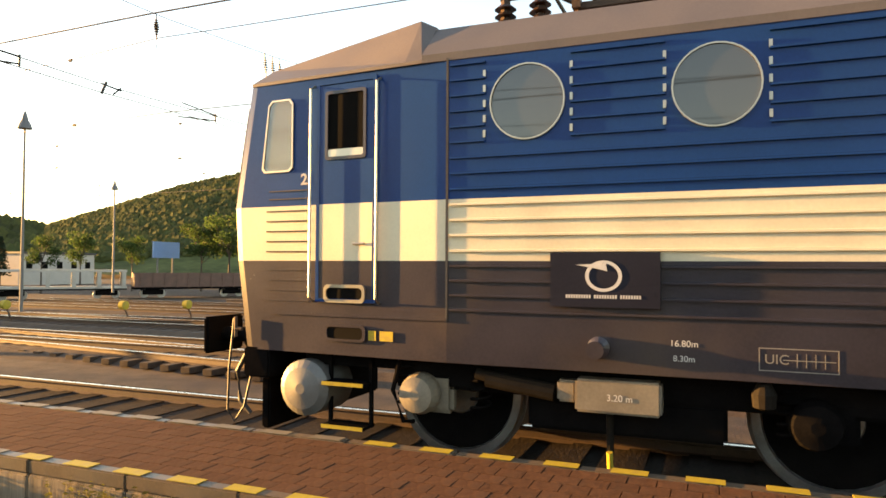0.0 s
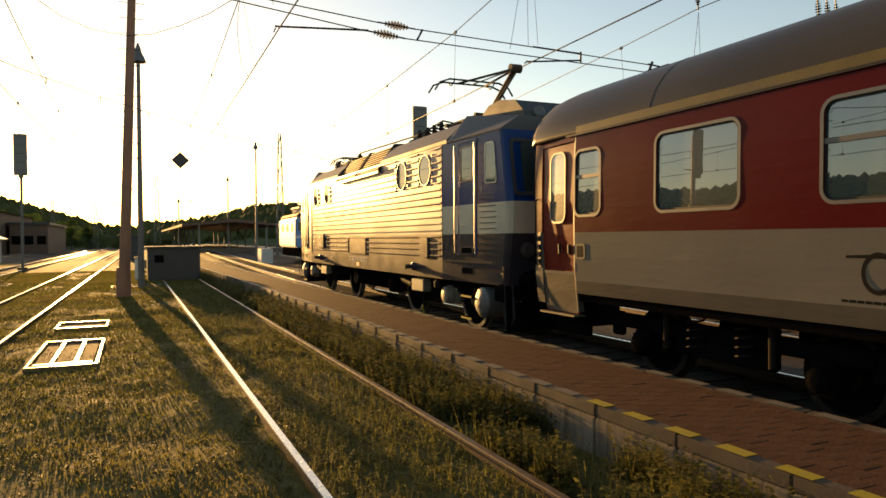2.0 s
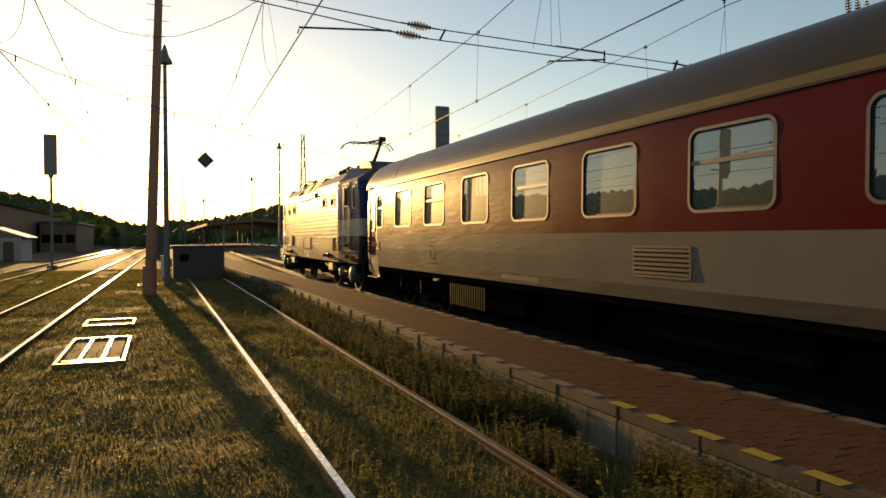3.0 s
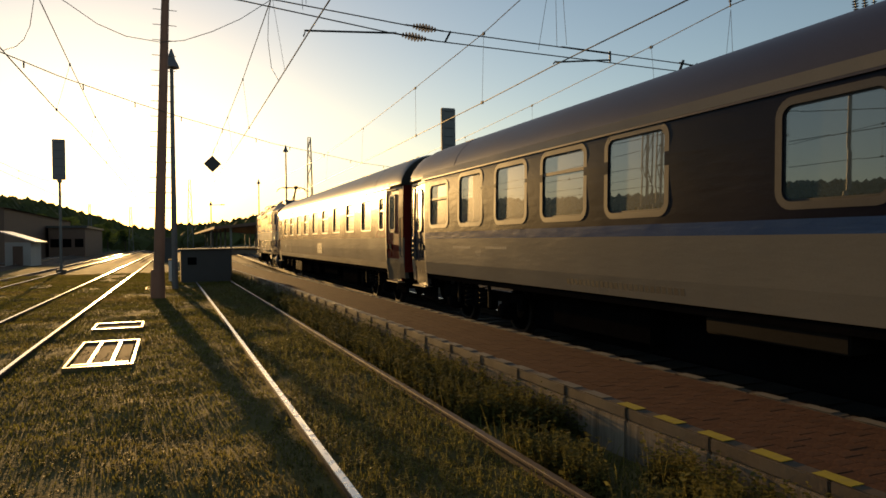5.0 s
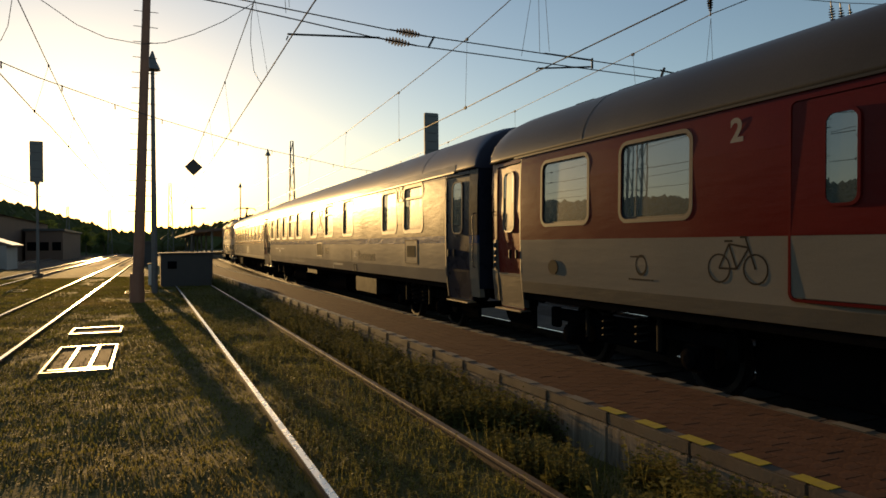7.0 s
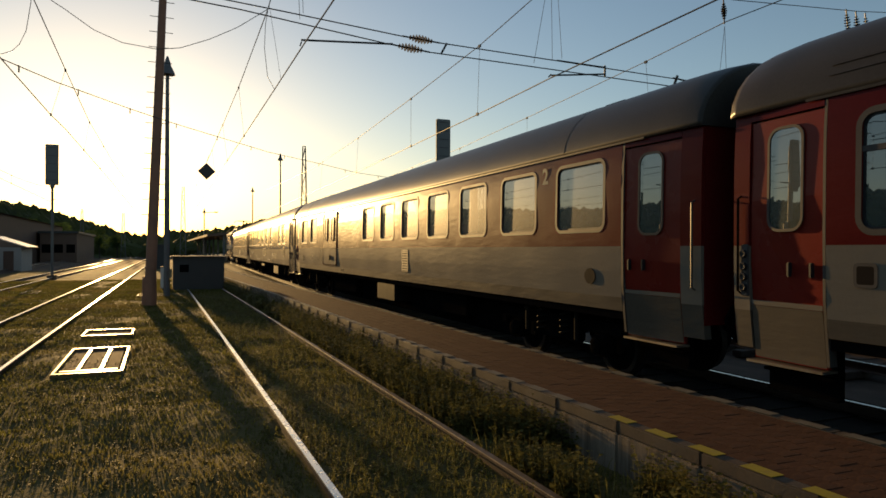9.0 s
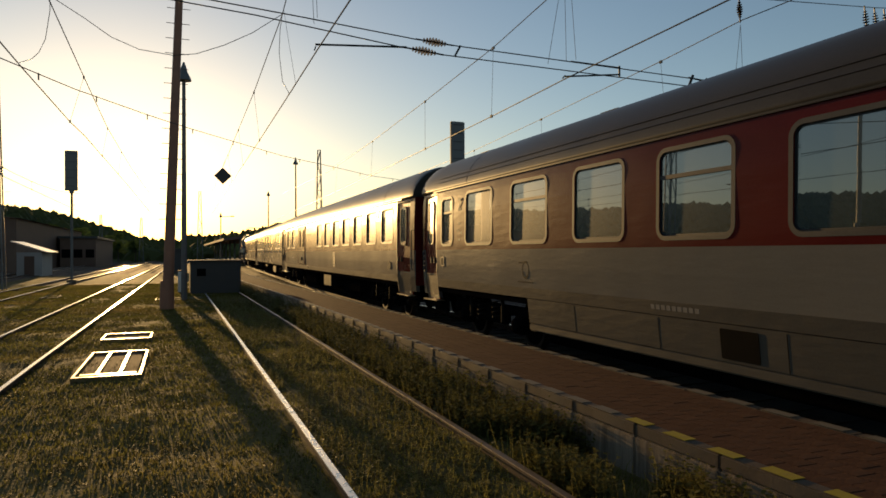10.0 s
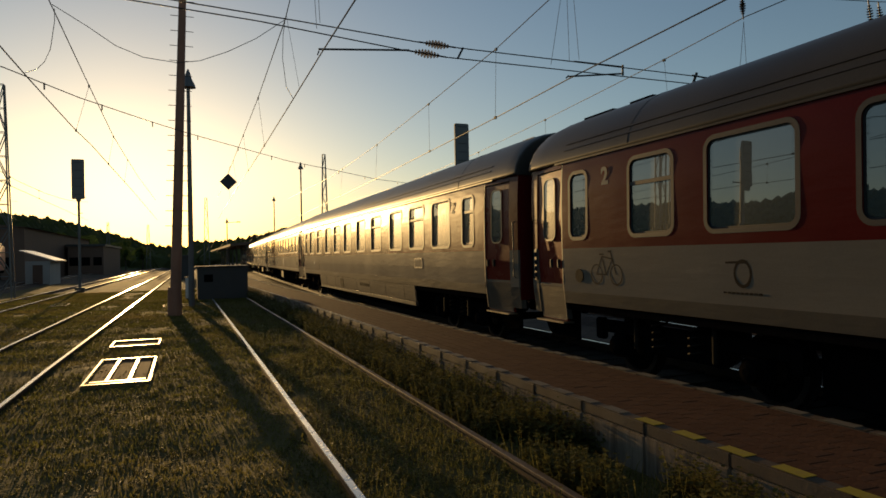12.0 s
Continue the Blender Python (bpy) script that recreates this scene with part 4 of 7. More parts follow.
        part("brake_hose", pipe(bmesh.new(), [(-1.38, yb + s * 2.36, 1.3), (-1.40, yb + s * 2.40, 0.8), (-1.39, yb + s * 2.42, 0.38), (-1.36, yb + s * 2.36, 0.26), (-1.33, yb + s * 2.26, 0.42), (-1.30, yb + s * 2.16, 0.9)], 0.012), M_RUBBER, L)
        part("hose_cock", rods(((-1.38, yb + s * 2.34, 1.12), (-1.38, yb + s * 2.34, 1.32), 0.018), ((-1.38, yb + s * 2.34, 1.2), (-1.38, yb + s * 2.26, 1.2), 0.018), n=8), M_RUSTSTEEL, L, "brass coloured hose cock")
        # bogie under this end
        by = s * 4.15
        for x in (-1.16, 1.16):
            b = boxes((x - 0.07, x + 0.07, by - 2.1, by + 2.1, 0.72, 0.95), (x - 0.08, x + 0.08, by - 0.8, by + 0.8, 0.45, 0.75), bevel=0.03)
            part("bogie_frame", b, M_BLACK, L)
        for dy in (-1.6, 1.6):
            part("axle_box", joined(moved(turned([(0, 0.05), (0.02, 0.16), (0.12, 0.19), (0.3, 0.19)], n=20), Matrix.Translation((-1.42, by + dy + 0.2, 0.68))), boxes((-1.24, -1.1, by + dy - 0.1, by + dy + 0.3, 0.5, 0.86), bevel=0.04)), M_AXLE if dy * s > 0 else M_BLACK, L, "dusty domed axle box" if dy * s > 0 else "black oily axle box")
            wheelset(L, 0.75, by + dy, 0.625)
            for d2 in (-0.36, 0.36):
                part("coil_spring", coil(bmesh.new(), -1.2, by + dy + d2, 0.55, 0.95, 0.09), M_BLACK, L)
        part("brake_gear", boxes((-1.42, -1.15, by - 0.32, by + 0.36, 0.66, 0.93), (-1.36, -1.2, by + 0.36, by + 0.52, 0.72, 0.90), bevel=0.02), M_AXLE, L, "dusty grey box on the bogie")
        part("traction_rod", rods(((-1.3, by + 0.55, 0.78), (-1.3, by + 1.15, 0.86), 0.075), ((-1.3, by + 1.05, 0.86), (-1.3, by + 1.25, 0.90), 0.05), n=12), M_GREYBOX, L)
        part("sand_pipe", rods(((-1.25, by + 0.1, 0.62), (-1.22, by + 0.1, 0.30), 0.03)), M_GREYBOX, L)
        part("yellow_strut", rods(((-1.27, by + 0.1, 0.32), (-1.22, by + 0.1, 0.14), 0.026)), M_YELLOW, L)
        part("valve", moved(turned([(-0.1, 0.03), (-0.08, 0.08), (0.02, 0.09), (0.1, 0.05)], axis="Z", n=12), Matrix.Translation((-1.38, by - 1.05, 0.88))), M_GREYBOX, L)
        part("coupling_pipe", pipe(bmesh.new(), [(-1.3, by + 2.0, 0.98), (-1.34, by + 2.05, 0.7), (-1.32, by + 1.95, 0.42), (-1.2, by + 1.9, 0.4)], 0.022), M_BLACK, L)
    # gear between the bogies
    part("battery_box", boxes((-1.05, -0.5, -1.5, 1.4, 0.5, 0.98), bevel=0.03), M_BLACK, L)
    part("underframe", boxes((-1.25, 1.25, -7.2, 7.2, 0.88, 1.02)), M_BLACK, L)
    # side plate, hatches, writing
    p = part("mark_plate", plate([(-0.43, -0.22), (0.43, -0.22), (0.43, 0.22), (-0.43, 0.22)], 0.0, 0.05, loco_side(4.26, 1.74)), M_PLATE, L, "dark plate with a round white mark")
    o = [(0.145 * math.cos(a), 0.03 + 0.125 * math.sin(a)) for a in [2 * math.pi * k / 28 for k in range(28)]]
    part("round_mark", ring(o, [(u * 0.80, 0.03 + (v - 0.03) * 0.80) for u, v in o], 0.004, loco_side(4.26, 1.74, 0.05)), M_WHITEWRITE, p)
    part("mark_bar", plate([(0.02, 0.13), (-0.22, 0.12), (-0.06, 0.09), (0.03, 0.07)], 0.004, 0.006, loco_side(4.26, 1.74, 0.05)), M_WHITEWRITE, p)
    for k in [j for j in range(29) if j not in (10, 20)]:
        part("writing_bar", plate([(-0.30 + k * 0.0205, -0.148), (-0.286 + k * 0.0205, -0.148), (-0.286 + k * 0.0205, -0.12), (-0.30 + k * 0.0205, -0.12)], 0.0, 0.003, loco_side(4.26, 1.74, 0.05)), M_WHITEWRITE, p)
    h = part("side_hatch", plate(outline(1.58, 0.41, 0.03), 0.0, 0.012, loco_side(0.22, 1.62)), M_PLATE, L)
    part("hatch_frame", ring(outline(1.66, 0.46, 0.05), outline(1.60, 0.42, 0.04), 0.022, loco_side(0.22, 1.62)), M_DARK, h)
    part("hatch_label", plate([(-0.03, -0.025), (0.03, -0.025), (0.03, 0.025), (-0.03, 0.025)], 0.012, 0.015, loco_side(0.02, 1.63)), M_WHITEWRITE, h)
    h = part("vent_box", plate(outline(0.42, 0.42, 0.05), 0.0, 0.035, loco_side(-4.7, 1.62)), M_DARK, L)
    for k in range(25):
        if k not in (2, 7, 10, 13, 15, 19, 23):
            u = -0.81 + k * 0.0655
            part("number_bar", ring([(u, -0.055), (u + 0.046, -0.055), (u + 0.046, 0.055), (u, 0.055)], [(u + 0.012, -0.043), (u + 0.034, -0.043), (u + 0.034, 0.043), (u + 0.012, 0.043)], 0.003, loco_side(0.11, 1.255)), M_WHITEWRITE, L)
    part("red_badge", plate(outline(0.27, 0.10, 0.01), 0.0, 0.004, loco_side(0.12, 1.11)), M_REDBADGE, L)
    words("lettering", "16.80m", 0.07, M_WHITEWRITE, L, left_face(3.66, 1.255, -1.473))
    words("lettering", "8.30m", 0.065, M_WHITEWRITE, L, left_face(3.66, 1.14, -1.473))
    words("lettering", "3.20 m", 0.075, M_WHITEWRITE, L, left_face(4.15, 0.79, -1.423))
    words("lettering", "UIC", 0.10, M_GREYWRITE, L, left_face(3.02, 1.17, -1.473))
    for k in range(4):
        part("data_bar", plate([(-0.03 + 0.06 * k, -0.05), (-0.025 + 0.06 * k, -0.05), (-0.025 + 0.06 * k, 0.05), (-0.03 + 0.06 * k, 0.05)], 0, 0.002, loco_side(2.86, 1.17)), M_GREYWRITE, L)
    part("data_bar", plate([(-0.12, -0.003), (0.22, -0.003), (0.22, 0.003), (-0.12, 0.003)], 0, 0.0025, loco_side(2.86, 1.17)), M_GREYWRITE, L)
    part("data_frame", ring([(-0.26, -0.085), (0.26, -0.085), (0.26, 0.085), (-0.26, 0.085)], [(-0.253, -0.078), (0.253, -0.078), (0.253, 0.078), (-0.253, 0.078)], 0.003, loco_side(2.88, 1.17)), M_GREYWRITE, L)
    words("cab_number", "2", 0.15, M_WHITEWRITE, L, left_face(S + 1.54, 2.68, -LOCO_BODY - 0.006), bold=0.004)
    words("cab_number", "1", 0.15, M_WHITEWRITE, L, left_face(-S - 1.54, 2.68, -LOCO_BODY - 0.006), bold=0.004)
    part("yellow_label", plate([(-0.05, -0.045), (0.03, -0.045), (0.03, 0.045), (-0.05, 0.045)], 0, 0.003, loco_side(6.36, 1.20)), M_YELLOW, L)
    part("yellow_label", plate([(-0.07, -0.045), (0.07, -0.045), (0.07, 0.045), (-0.07, 0.045)], 0, 0.003, loco_side(6.22, 1.20)), M_YELLOW, L)
    part("cable_socket", moved(turned([(0, 0.09), (-0.05, 0.09), (-0.07, 0.05), (-0.22, 0.05), (-0.24, 0.07)], n=16), Matrix.Translation((-1.47, 4.3, 1.2))), M_DARK, L)
    part("cable_socket", moved(turned([(0, 0.09), (-0.05, 0.09), (-0.07, 0.05), (-0.22, 0.05), (-0.24, 0.07)], n=16), Matrix.Translation((-1.47, -4.1, 1.2))), M_DARK, L)
    # roof gear: insulators, busbar, two pantographs
    bus = bmesh.new()
    for y in (5.35, 5.0, 2.6, -2.4, -2.9, -3.3, -3.7):
        i = bmesh.new()
        rod(i, (-0.62, y, 4.08), (-0.62, y, 4.46), 0.05)
        for k in range(4):
            rod(i, (-0.62, y, 4.15 + k * 0.075), (-0.62, y, 4.185 + k * 0.075), 0.11, 0.07, n=12)
        part("roof_insulator", i, M_INSUL, L)
    pipe(bus, [(-0.62, 5.4, 4.48), (-0.62, 4.9, 4.48), (-0.5, 4.6, 4.34), (-0.5, 2.9, 4.34), (-0.62, 2.6, 4.48), (-0.62, -2.4, 4.36), (-0.62, -3.8, 4.48), (-0.55, -4.4, 4.32)], 0.022)
    part("busbar", bus, M_WIRE, L)
    part("roof_box", boxes((-0.9, 0.4, 2.15, 2.5, 4.03, 4.28), bevel=0.03), M_BLACK, L)
    part("roof_box", boxes((-0.8, 0.3, -2.35, -2.05, 4.03, 4.25), bevel=0.03), M_BLACK, L)
    for up, y0 in ((False, 3.9), (True, -5.15)):
        f = boxes((-0.85, 0.85, y0 - 0.75, y0 - 0.67, 4.22, 4.30), (-0.85, 0.85, y0 + 0.67, y0 + 0.75, 4.22, 4.30), (-0.8, -0.74, y0 - 0.7, y0 + 0.7, 4.22, 4.28), (0.74, 0.8, y0 - 0.7, y0 + 0.7, 4.22, 4.28))
        base = part("pantograph_frame", f, M_RUSTSTEEL, L, "raised pantograph" if up else "folded pantograph")
        for x in (-0.75, 0.75):
            for y in (y0 - 0.7, y0 + 0.7):
                i = bmesh.new()
                rod(i, (x, y, 4.02), (x, y, 4.22), 0.04)
                for k in range(3):
                    rod(i, (x, y, 4.06 + k * 0.05), (x, y, 4.08 + k * 0.05), 0.075, 0.05, n=12)
                part("roof_insulator", i, M_INSUL, base)
        if up:
            knee, head = (0, y0 - 0.85, 5.22), (0, y0 + 1.15, 5.30)
        else:
            knee, head = (0, y0 - 1.15, 4.46), (0, y0 + 0.85, 4.52)
        part("lower_arm", rods(((0, y0 + 0.55, 4.3), knee, 0.06), ((-0.2, y0 + 0.1, 4.3), (knee[0], knee[1] + 0.02, knee[2] - 0.1), 0.025), ((knee[0] - 0.12, knee[1], knee[2]), (knee[0] + 0.12, knee[1], knee[2]), 0.09)), M_RUSTSTEEL, base)
        part("upper_arm", rods((knee, (-0.35, head[1], head[2]), 0.026), (knee, (0.35, head[1], head[2]), 0.026), (knee, head, 0.014)), M_RUSTSTEEL, base)
        hd = bmesh.new()
        for dy in (-0.18, 0.18):
            pipe(hd, [(-0.98, head[1] + dy, head[2] - 0.22), (-0.86, head[1] + dy, head[2] - 0.04), (-0.62, head[1] + dy, head[2] + 0.05), (0.62, head[1] + dy, head[2] + 0.05), (0.86, head[1] + dy, head[2] - 0.04), (0.98, head[1] + dy, head[2] - 0.22)], 0.022)
        for x in (-0.5, 0.5):
            pipe(hd, [(x, head[1] - 0.18, head[2] + 0.03), (x, head[1], head[2] - 0.06), (x, head[1] + 0.18, head[2] + 0.03)], 0.014)
        part("collector_head", hd, M_WIRE, base)
    hood = bmesh.new()
    prof = [(-7.80, 3.72), (-7.74, 4.02), (-7.45, 4.26), (-6.9, 4.36), (-6.45, 4.33), (-6.2, 4.20), (-6.2, 3.9)]
    a, b = [hood.verts.new((-0.85, y, z)) for y, z in prof], [hood.verts.new((0.85, y, z)) for y, z in prof]
    for i in range(len(prof)):
        hood.faces.new((a[i], a[(i + 1) % len(prof)], b[(i + 1) % len(prof)], b[i]))
    hood.faces.new(a)
    hood.faces.new(b)
    bmesh.ops.recalc_face_normals(hood, faces=hood.faces)
    part("cab_hood", hood, M_SIGNAL, L, "dark sloping hood over the cab")
    for x in (-0.55, 0.55):
        part("roof_lamp", moved(turned([(0, 0.12), (-0.05, 0.12), (-0.07, 0.09), (-0.05, 0.04)], axis="Y", n=20), Matrix.Translation((x, -7.74, 4.0)) @ Matrix.Rotation(radians(-18), 4, "X")), M_GALV, L, "round grey roof lamp")
    # both cabs draw in towards the ends
    taper = ("cab_upper", "cab_middle", "cab_lower", "cab_roof", "cab_door", "door_middle", "door_lower", "door_frame", "door_window", "open_window", "dropped_pane", "pane", "door_handle", "grab_rail", "foothold", "foothold_hole",
             "lower_foothold", "lower_foothold_hole", "skirt_lip", "cab_side_window", "cab_louvre", "cab_number", "yellow_label")
    for ob in L.children_recursive:
        if ob.name.split(".")[0] in taper:
            if ob.location.length > 0.1:
                ob.location.x += 0.07 * max(0.0, abs(ob.location.y) - S - 0.25)
                continue
            for v in ob.data.vertices:
                if v.co.x < -0.9:
                    v.co.x += 0.07 * max(0.0, abs(v.co.y) - S - 0.25)
    return L


M_RIM = mat("dull aluminium rim", (0.15, 0.14, 0.125), 0.4, metal=0.5, vary=0.1, scale=6)
M_GLASSGREY = glass("dusty grey glass", (0.04, 0.042, 0.042), rough=0.03, trans=0.0, ior=1.8)
M_AXLE = mat("dusty pale axle box", (0.20, 0.17, 0.125), 0.5, vary=0.2, scale=5, dirt=(0.1, 0.08, 0.06))
M_PLATE = mat("dark plate enamel", (0.022, 0.022, 0.032), 0.3, spec=0.1)
M_REDBADGE = mat("red badge", (0.6, 0.07, 0.05), 0.5)
loco = build_loco()

# ---- five coaches ----
RED_BANDS = (("sill_panel", M_SILL, 1.03, 1.21), ("lower_panel", M_WHITE, 1.21, 1.885), ("upper_panel", M_RED, 1.885, 3.25))


def add_vents(c, half, ys, m):
    for y in ys:
        part("roof_vent", boxes((-0.35, 0.15, half - y - 0.3, half - y + 0.3, 4.05, 4.20), bevel=0.05), m, c)


def extra_first(c, half):
    ring_mark(c, half - 5.5, 1.50, 0.30, M_DARKWRITE)
    part("yellow_stripe", wall_strips([(-half + 1.2, half - 1.2, 3.27, 3.37)], thick=-0.005), M_DULLYELLOW, c, "faded yellow stripe under the roof")
    side_box(c, "reservation_box", half - 1.35, 1.62, 0.16, 0.16, M_DARKWRITE, frame_mat=M_GREYTRIM)
    louvre(c, half - 13.1, 1.52, 1.0, 0.34, 6, M_GREYTRIM)
    side_bars(c, half - 9.5, 1.13, 1.3, 0.08, 14, M_GREYWRITE)
    add_vents(c, half, (1.6, 9.5, 16.0), M_BLACK)
    grid = bmesh.new()
    for k in range(16):
        box(grid, -1.34, -1.32, half - 6.4 - k * 0.11, half - 6.36 - k * 0.11, 0.42, 0.86)
    part("battery_grille", grid, M_GREYBOX, c)


coach1 = coach("passenger_coach", "dark red and cream coach with rounded beige roof", 24.2, RED_BANDS, M_COACHROOF,
               [(1.50, 0.54, 2.13, 3.0, 0.4), (3.45, 1.20, 2.13, 3.02, 0)] + [(5.58 + 2.15 * k, 1.16, 2.13, 3.02, 0.4 if k % 2 == 0 else 0) for k in range(8)] + [(22.35, 0.52, 2.13, 3.0, 0.4)],
               ((1, 0.6), (-1, 0.6)), M_RIM, M_REDDOOR, M_SILL, extra_first, frame_w=0.035,
               gear=(("equipment_box", M_BLACK, (-1.10, -0.6, 5.9, 9.2, 0.38, 0.95)), ("equipment_box", M_BLACK, (-1.10, -0.6, 10.0, 11.2, 0.42, 0.95)), ("air_tank", M_BLACK, (-1.10, -0.7, 12.5, 15.0, 0.5, 0.9)), ("equipment_box", M_BLACK, (-1.10, -0.6, 16.0, 18.2, 0.36, 0.95))))


def extra_dining(c, half):
    part("white_stripe", wall_strips([(-half + 1.0, half - 1.0, 3.27, 3.40)], thick=-0.006), M_WHITE, c)
    p = side_box(c, "cutlery_sign", half - 13.07, 2.72, 0.86, 0.92, M_NAVY, 0.004)
    part("sign_border", ring(outline(0.88, 0.94, 0.02, 2), outline(0.83, 0.89, 0.02, 2), 0.006, on_side(half - 13.07, 2.72)), M_WHITEWRITE, p)
    for a, b, w in (((-0.26, -0.30), (0.20, 0.22), 0.04), ((0.26, -0.30), (-0.12, 0.10), 0.035), ((-0.12, 0.10), (-0.24, 0.32), 0.055)):
        d = Vector((b[0] - a[0], b[1] - a[1]))
        nr = Vector((-d.y, d.x)).normalized() * w
        part("cutlery_bar", plate([(a[0] - nr.x, a[1] - nr.y), (b[0] - nr.x * 0.7, b[1] - nr.y * 0.7), (b[0] + nr.x * 0.7, b[1] + nr.y * 0.7), (a[0] + nr.x, a[1] + nr.y)], 0.004, 0.007, on_side(half - 13.07, 2.72)), M_WHITEWRITE, p)
    for k in (-0.07, 0.0, 0.07):
        part("fork_tine", plate([(0.18 + k, 0.20 - k), (0.22 + k, 0.16 - k), (0.32 + k, 0.30 - k), (0.29 + k, 0.33 - k)], 0.004, 0.007, on_side(half - 13.07, 2.72)), M_WHITEWRITE, p)
    p = side_box(c, "small_sign", half - 21.86, 3.06, 0.26, 0.30, M_NAVY, 0.004)
    part("sign_border", ring(outline(0.38, 0.44, 0.02, 2), outline(0.35, 0.41, 0.02, 2), 0.006, on_side(half - 21.86, 3.06)), M_GREYWRITE, p)
    for k in (-1, 1):
        part("cutlery_bar", plate([(-0.09 * k - 0.012, -0.13), (-0.09 * k + 0.012, -0.13), (0.09 * k + 0.012, 0.13), (0.09 * k - 0.012, 0.13)], 0.004 + 0.001 * (k + 1), 0.006 + 0.001 * (k + 1), on_side(half - 21.86, 3.06)), M_GREYWRITE, p)
    side_box(c, "dark_vent", half - 12.95, 1.66, 0.86, 0.42, M_VENTDARK, 0.004, M_GREYTRIM)
    p = side_box(c, "company_mark", half - 14.05, 1.62, 0.02, 0.16, M_DARKWRITE, 0.003)
    for u0, u1, v0, v1 in ((-0.02, 0.28, 0.04, 0.09), (-0.02, 0.24, -0.06, -0.01), (-0.28, -0.22, -0.08, 0.09), (-0.18, -0.12, -0.08, 0.09), (-0.08, -0.03, -0.08, 0.09), (-0.28, -0.03, -0.1, -0.06)):
        part("mark_bar", plate([(u0, v0), (u1, v0), (u1 + 0.03, v1), (u0 + 0.03, v1)], 0.003, 0.006, on_side(half - 14.1, 1.62)), M_DARKWRITE, p)
    ds = [(0.05 * math.cos(a), 0.19 * math.sin(a)) for a in [2 * math.pi * k / 20 for k in range(20)]]
    part("round_mark", plate(ds, 0.0, 0.004, on_side(half - 17.34, 1.52)), M_DARKWRITE, c)
    words("lettering", "Restaurant", 0.38, M_DARKWRITE, c, left_face(half - 18.93, 1.50, -half_width(1.50) - 0.004), bold=0.006)
    for a in (17.66, 17.82):
        part("mark_bar", ring(outline(0.14, 0.17, 0.02, 2), outline(0.08, 0.11, 0.02, 2), 0.003, on_side(half - a, 1.54)), M_GREYWRITE, c)
    for y in (3.4, 5.0):
        side_bars(c, half - y, 1.66, 0.9, 0.05, 9, M_GREYWRITE)
    side_bars(c, half - 8.7, 1.17, 2.6, 0.085, 24, M_FAINTWRITE)
    side_bars(c, half - 15.6, 1.2, 1.2, 0.07, 10, M_GREYWRITE)
    p = side_box(c, "flap", half - 22.63, 1.65, 0.78, 0.50, M_WHITE, 0.006, M_DARKWRITE)
    part("flap_window", plate(outline(0.56, 0.26, 0.02, 2), 0.007, 0.010, on_side(half - 22.63, 1.66)), M_VENTDARK, p, "dark grille")
    side_box(c, "flap", half - 17.7, 1.14, 0.22, 0.16, M_WHITE, 0.004, M_DARKWRITE)
    part("jacking_point", boxes((-1.40, -1.36, half - 16.6, half - 16.5, 1.5, 1.64)), M_DARKWRITE, c)
    add_vents(c, half, (1.4, 20.0), M_NAVYROOF)


coach2 = coach("dining_coach", "dark blue and beige dining coach with a cutlery sign", 26.1, (("lower_panel", M_WHITE, 1.03, 1.84), ("blue_stripe", M_SKYBLUE, 1.84, 1.99), ("upper_panel", M_NAVY, 1.99, 3.25)), M_NAVYROOF,
               [(2.1, 1.02, 2.16, 3.06, 0.35), (3.82, 1.06, 2.16, 3.12, 0), (5.56, 1.10, 2.16, 3.12, 0), (7.3, 1.18, 2.16, 3.14, 0.3), (9.06, 1.16, 2.16, 3.16, 0), (11.9, 1.08, 2.16, 3.10, 0), (14.38, 1.15, 2.16, 3.14, 0.28), (16.9, 1.14, 2.16, 3.16, 0), (20.98, 1.1, 2.16, 3.12, 0), (22.73, 1.2, 2.16, 3.14, 0.25)],
               ((1, 0.6), (-1, 0.6)), M_GREYTRIM, M_GREYDOOR, M_GREYDOOR, extra_dining, frame_w=0.08,
               gear=(("equipment_box", M_BLACK, (-1.10, -0.6, 6.5, 9.0, 0.38, 0.95)), ("equipment_box", M_GREYBOX, (-1.30, -0.6, 10.2, 12.0, 0.72, 0.98)), ("equipment_box", M_BLACK, (-1.10, -0.6, 13.0, 15.5, 0.36, 0.95)), ("equipment_box", M_GREYBOX, (-1.32, -0.6, 17.5, 19.6, 0.45, 0.9))))


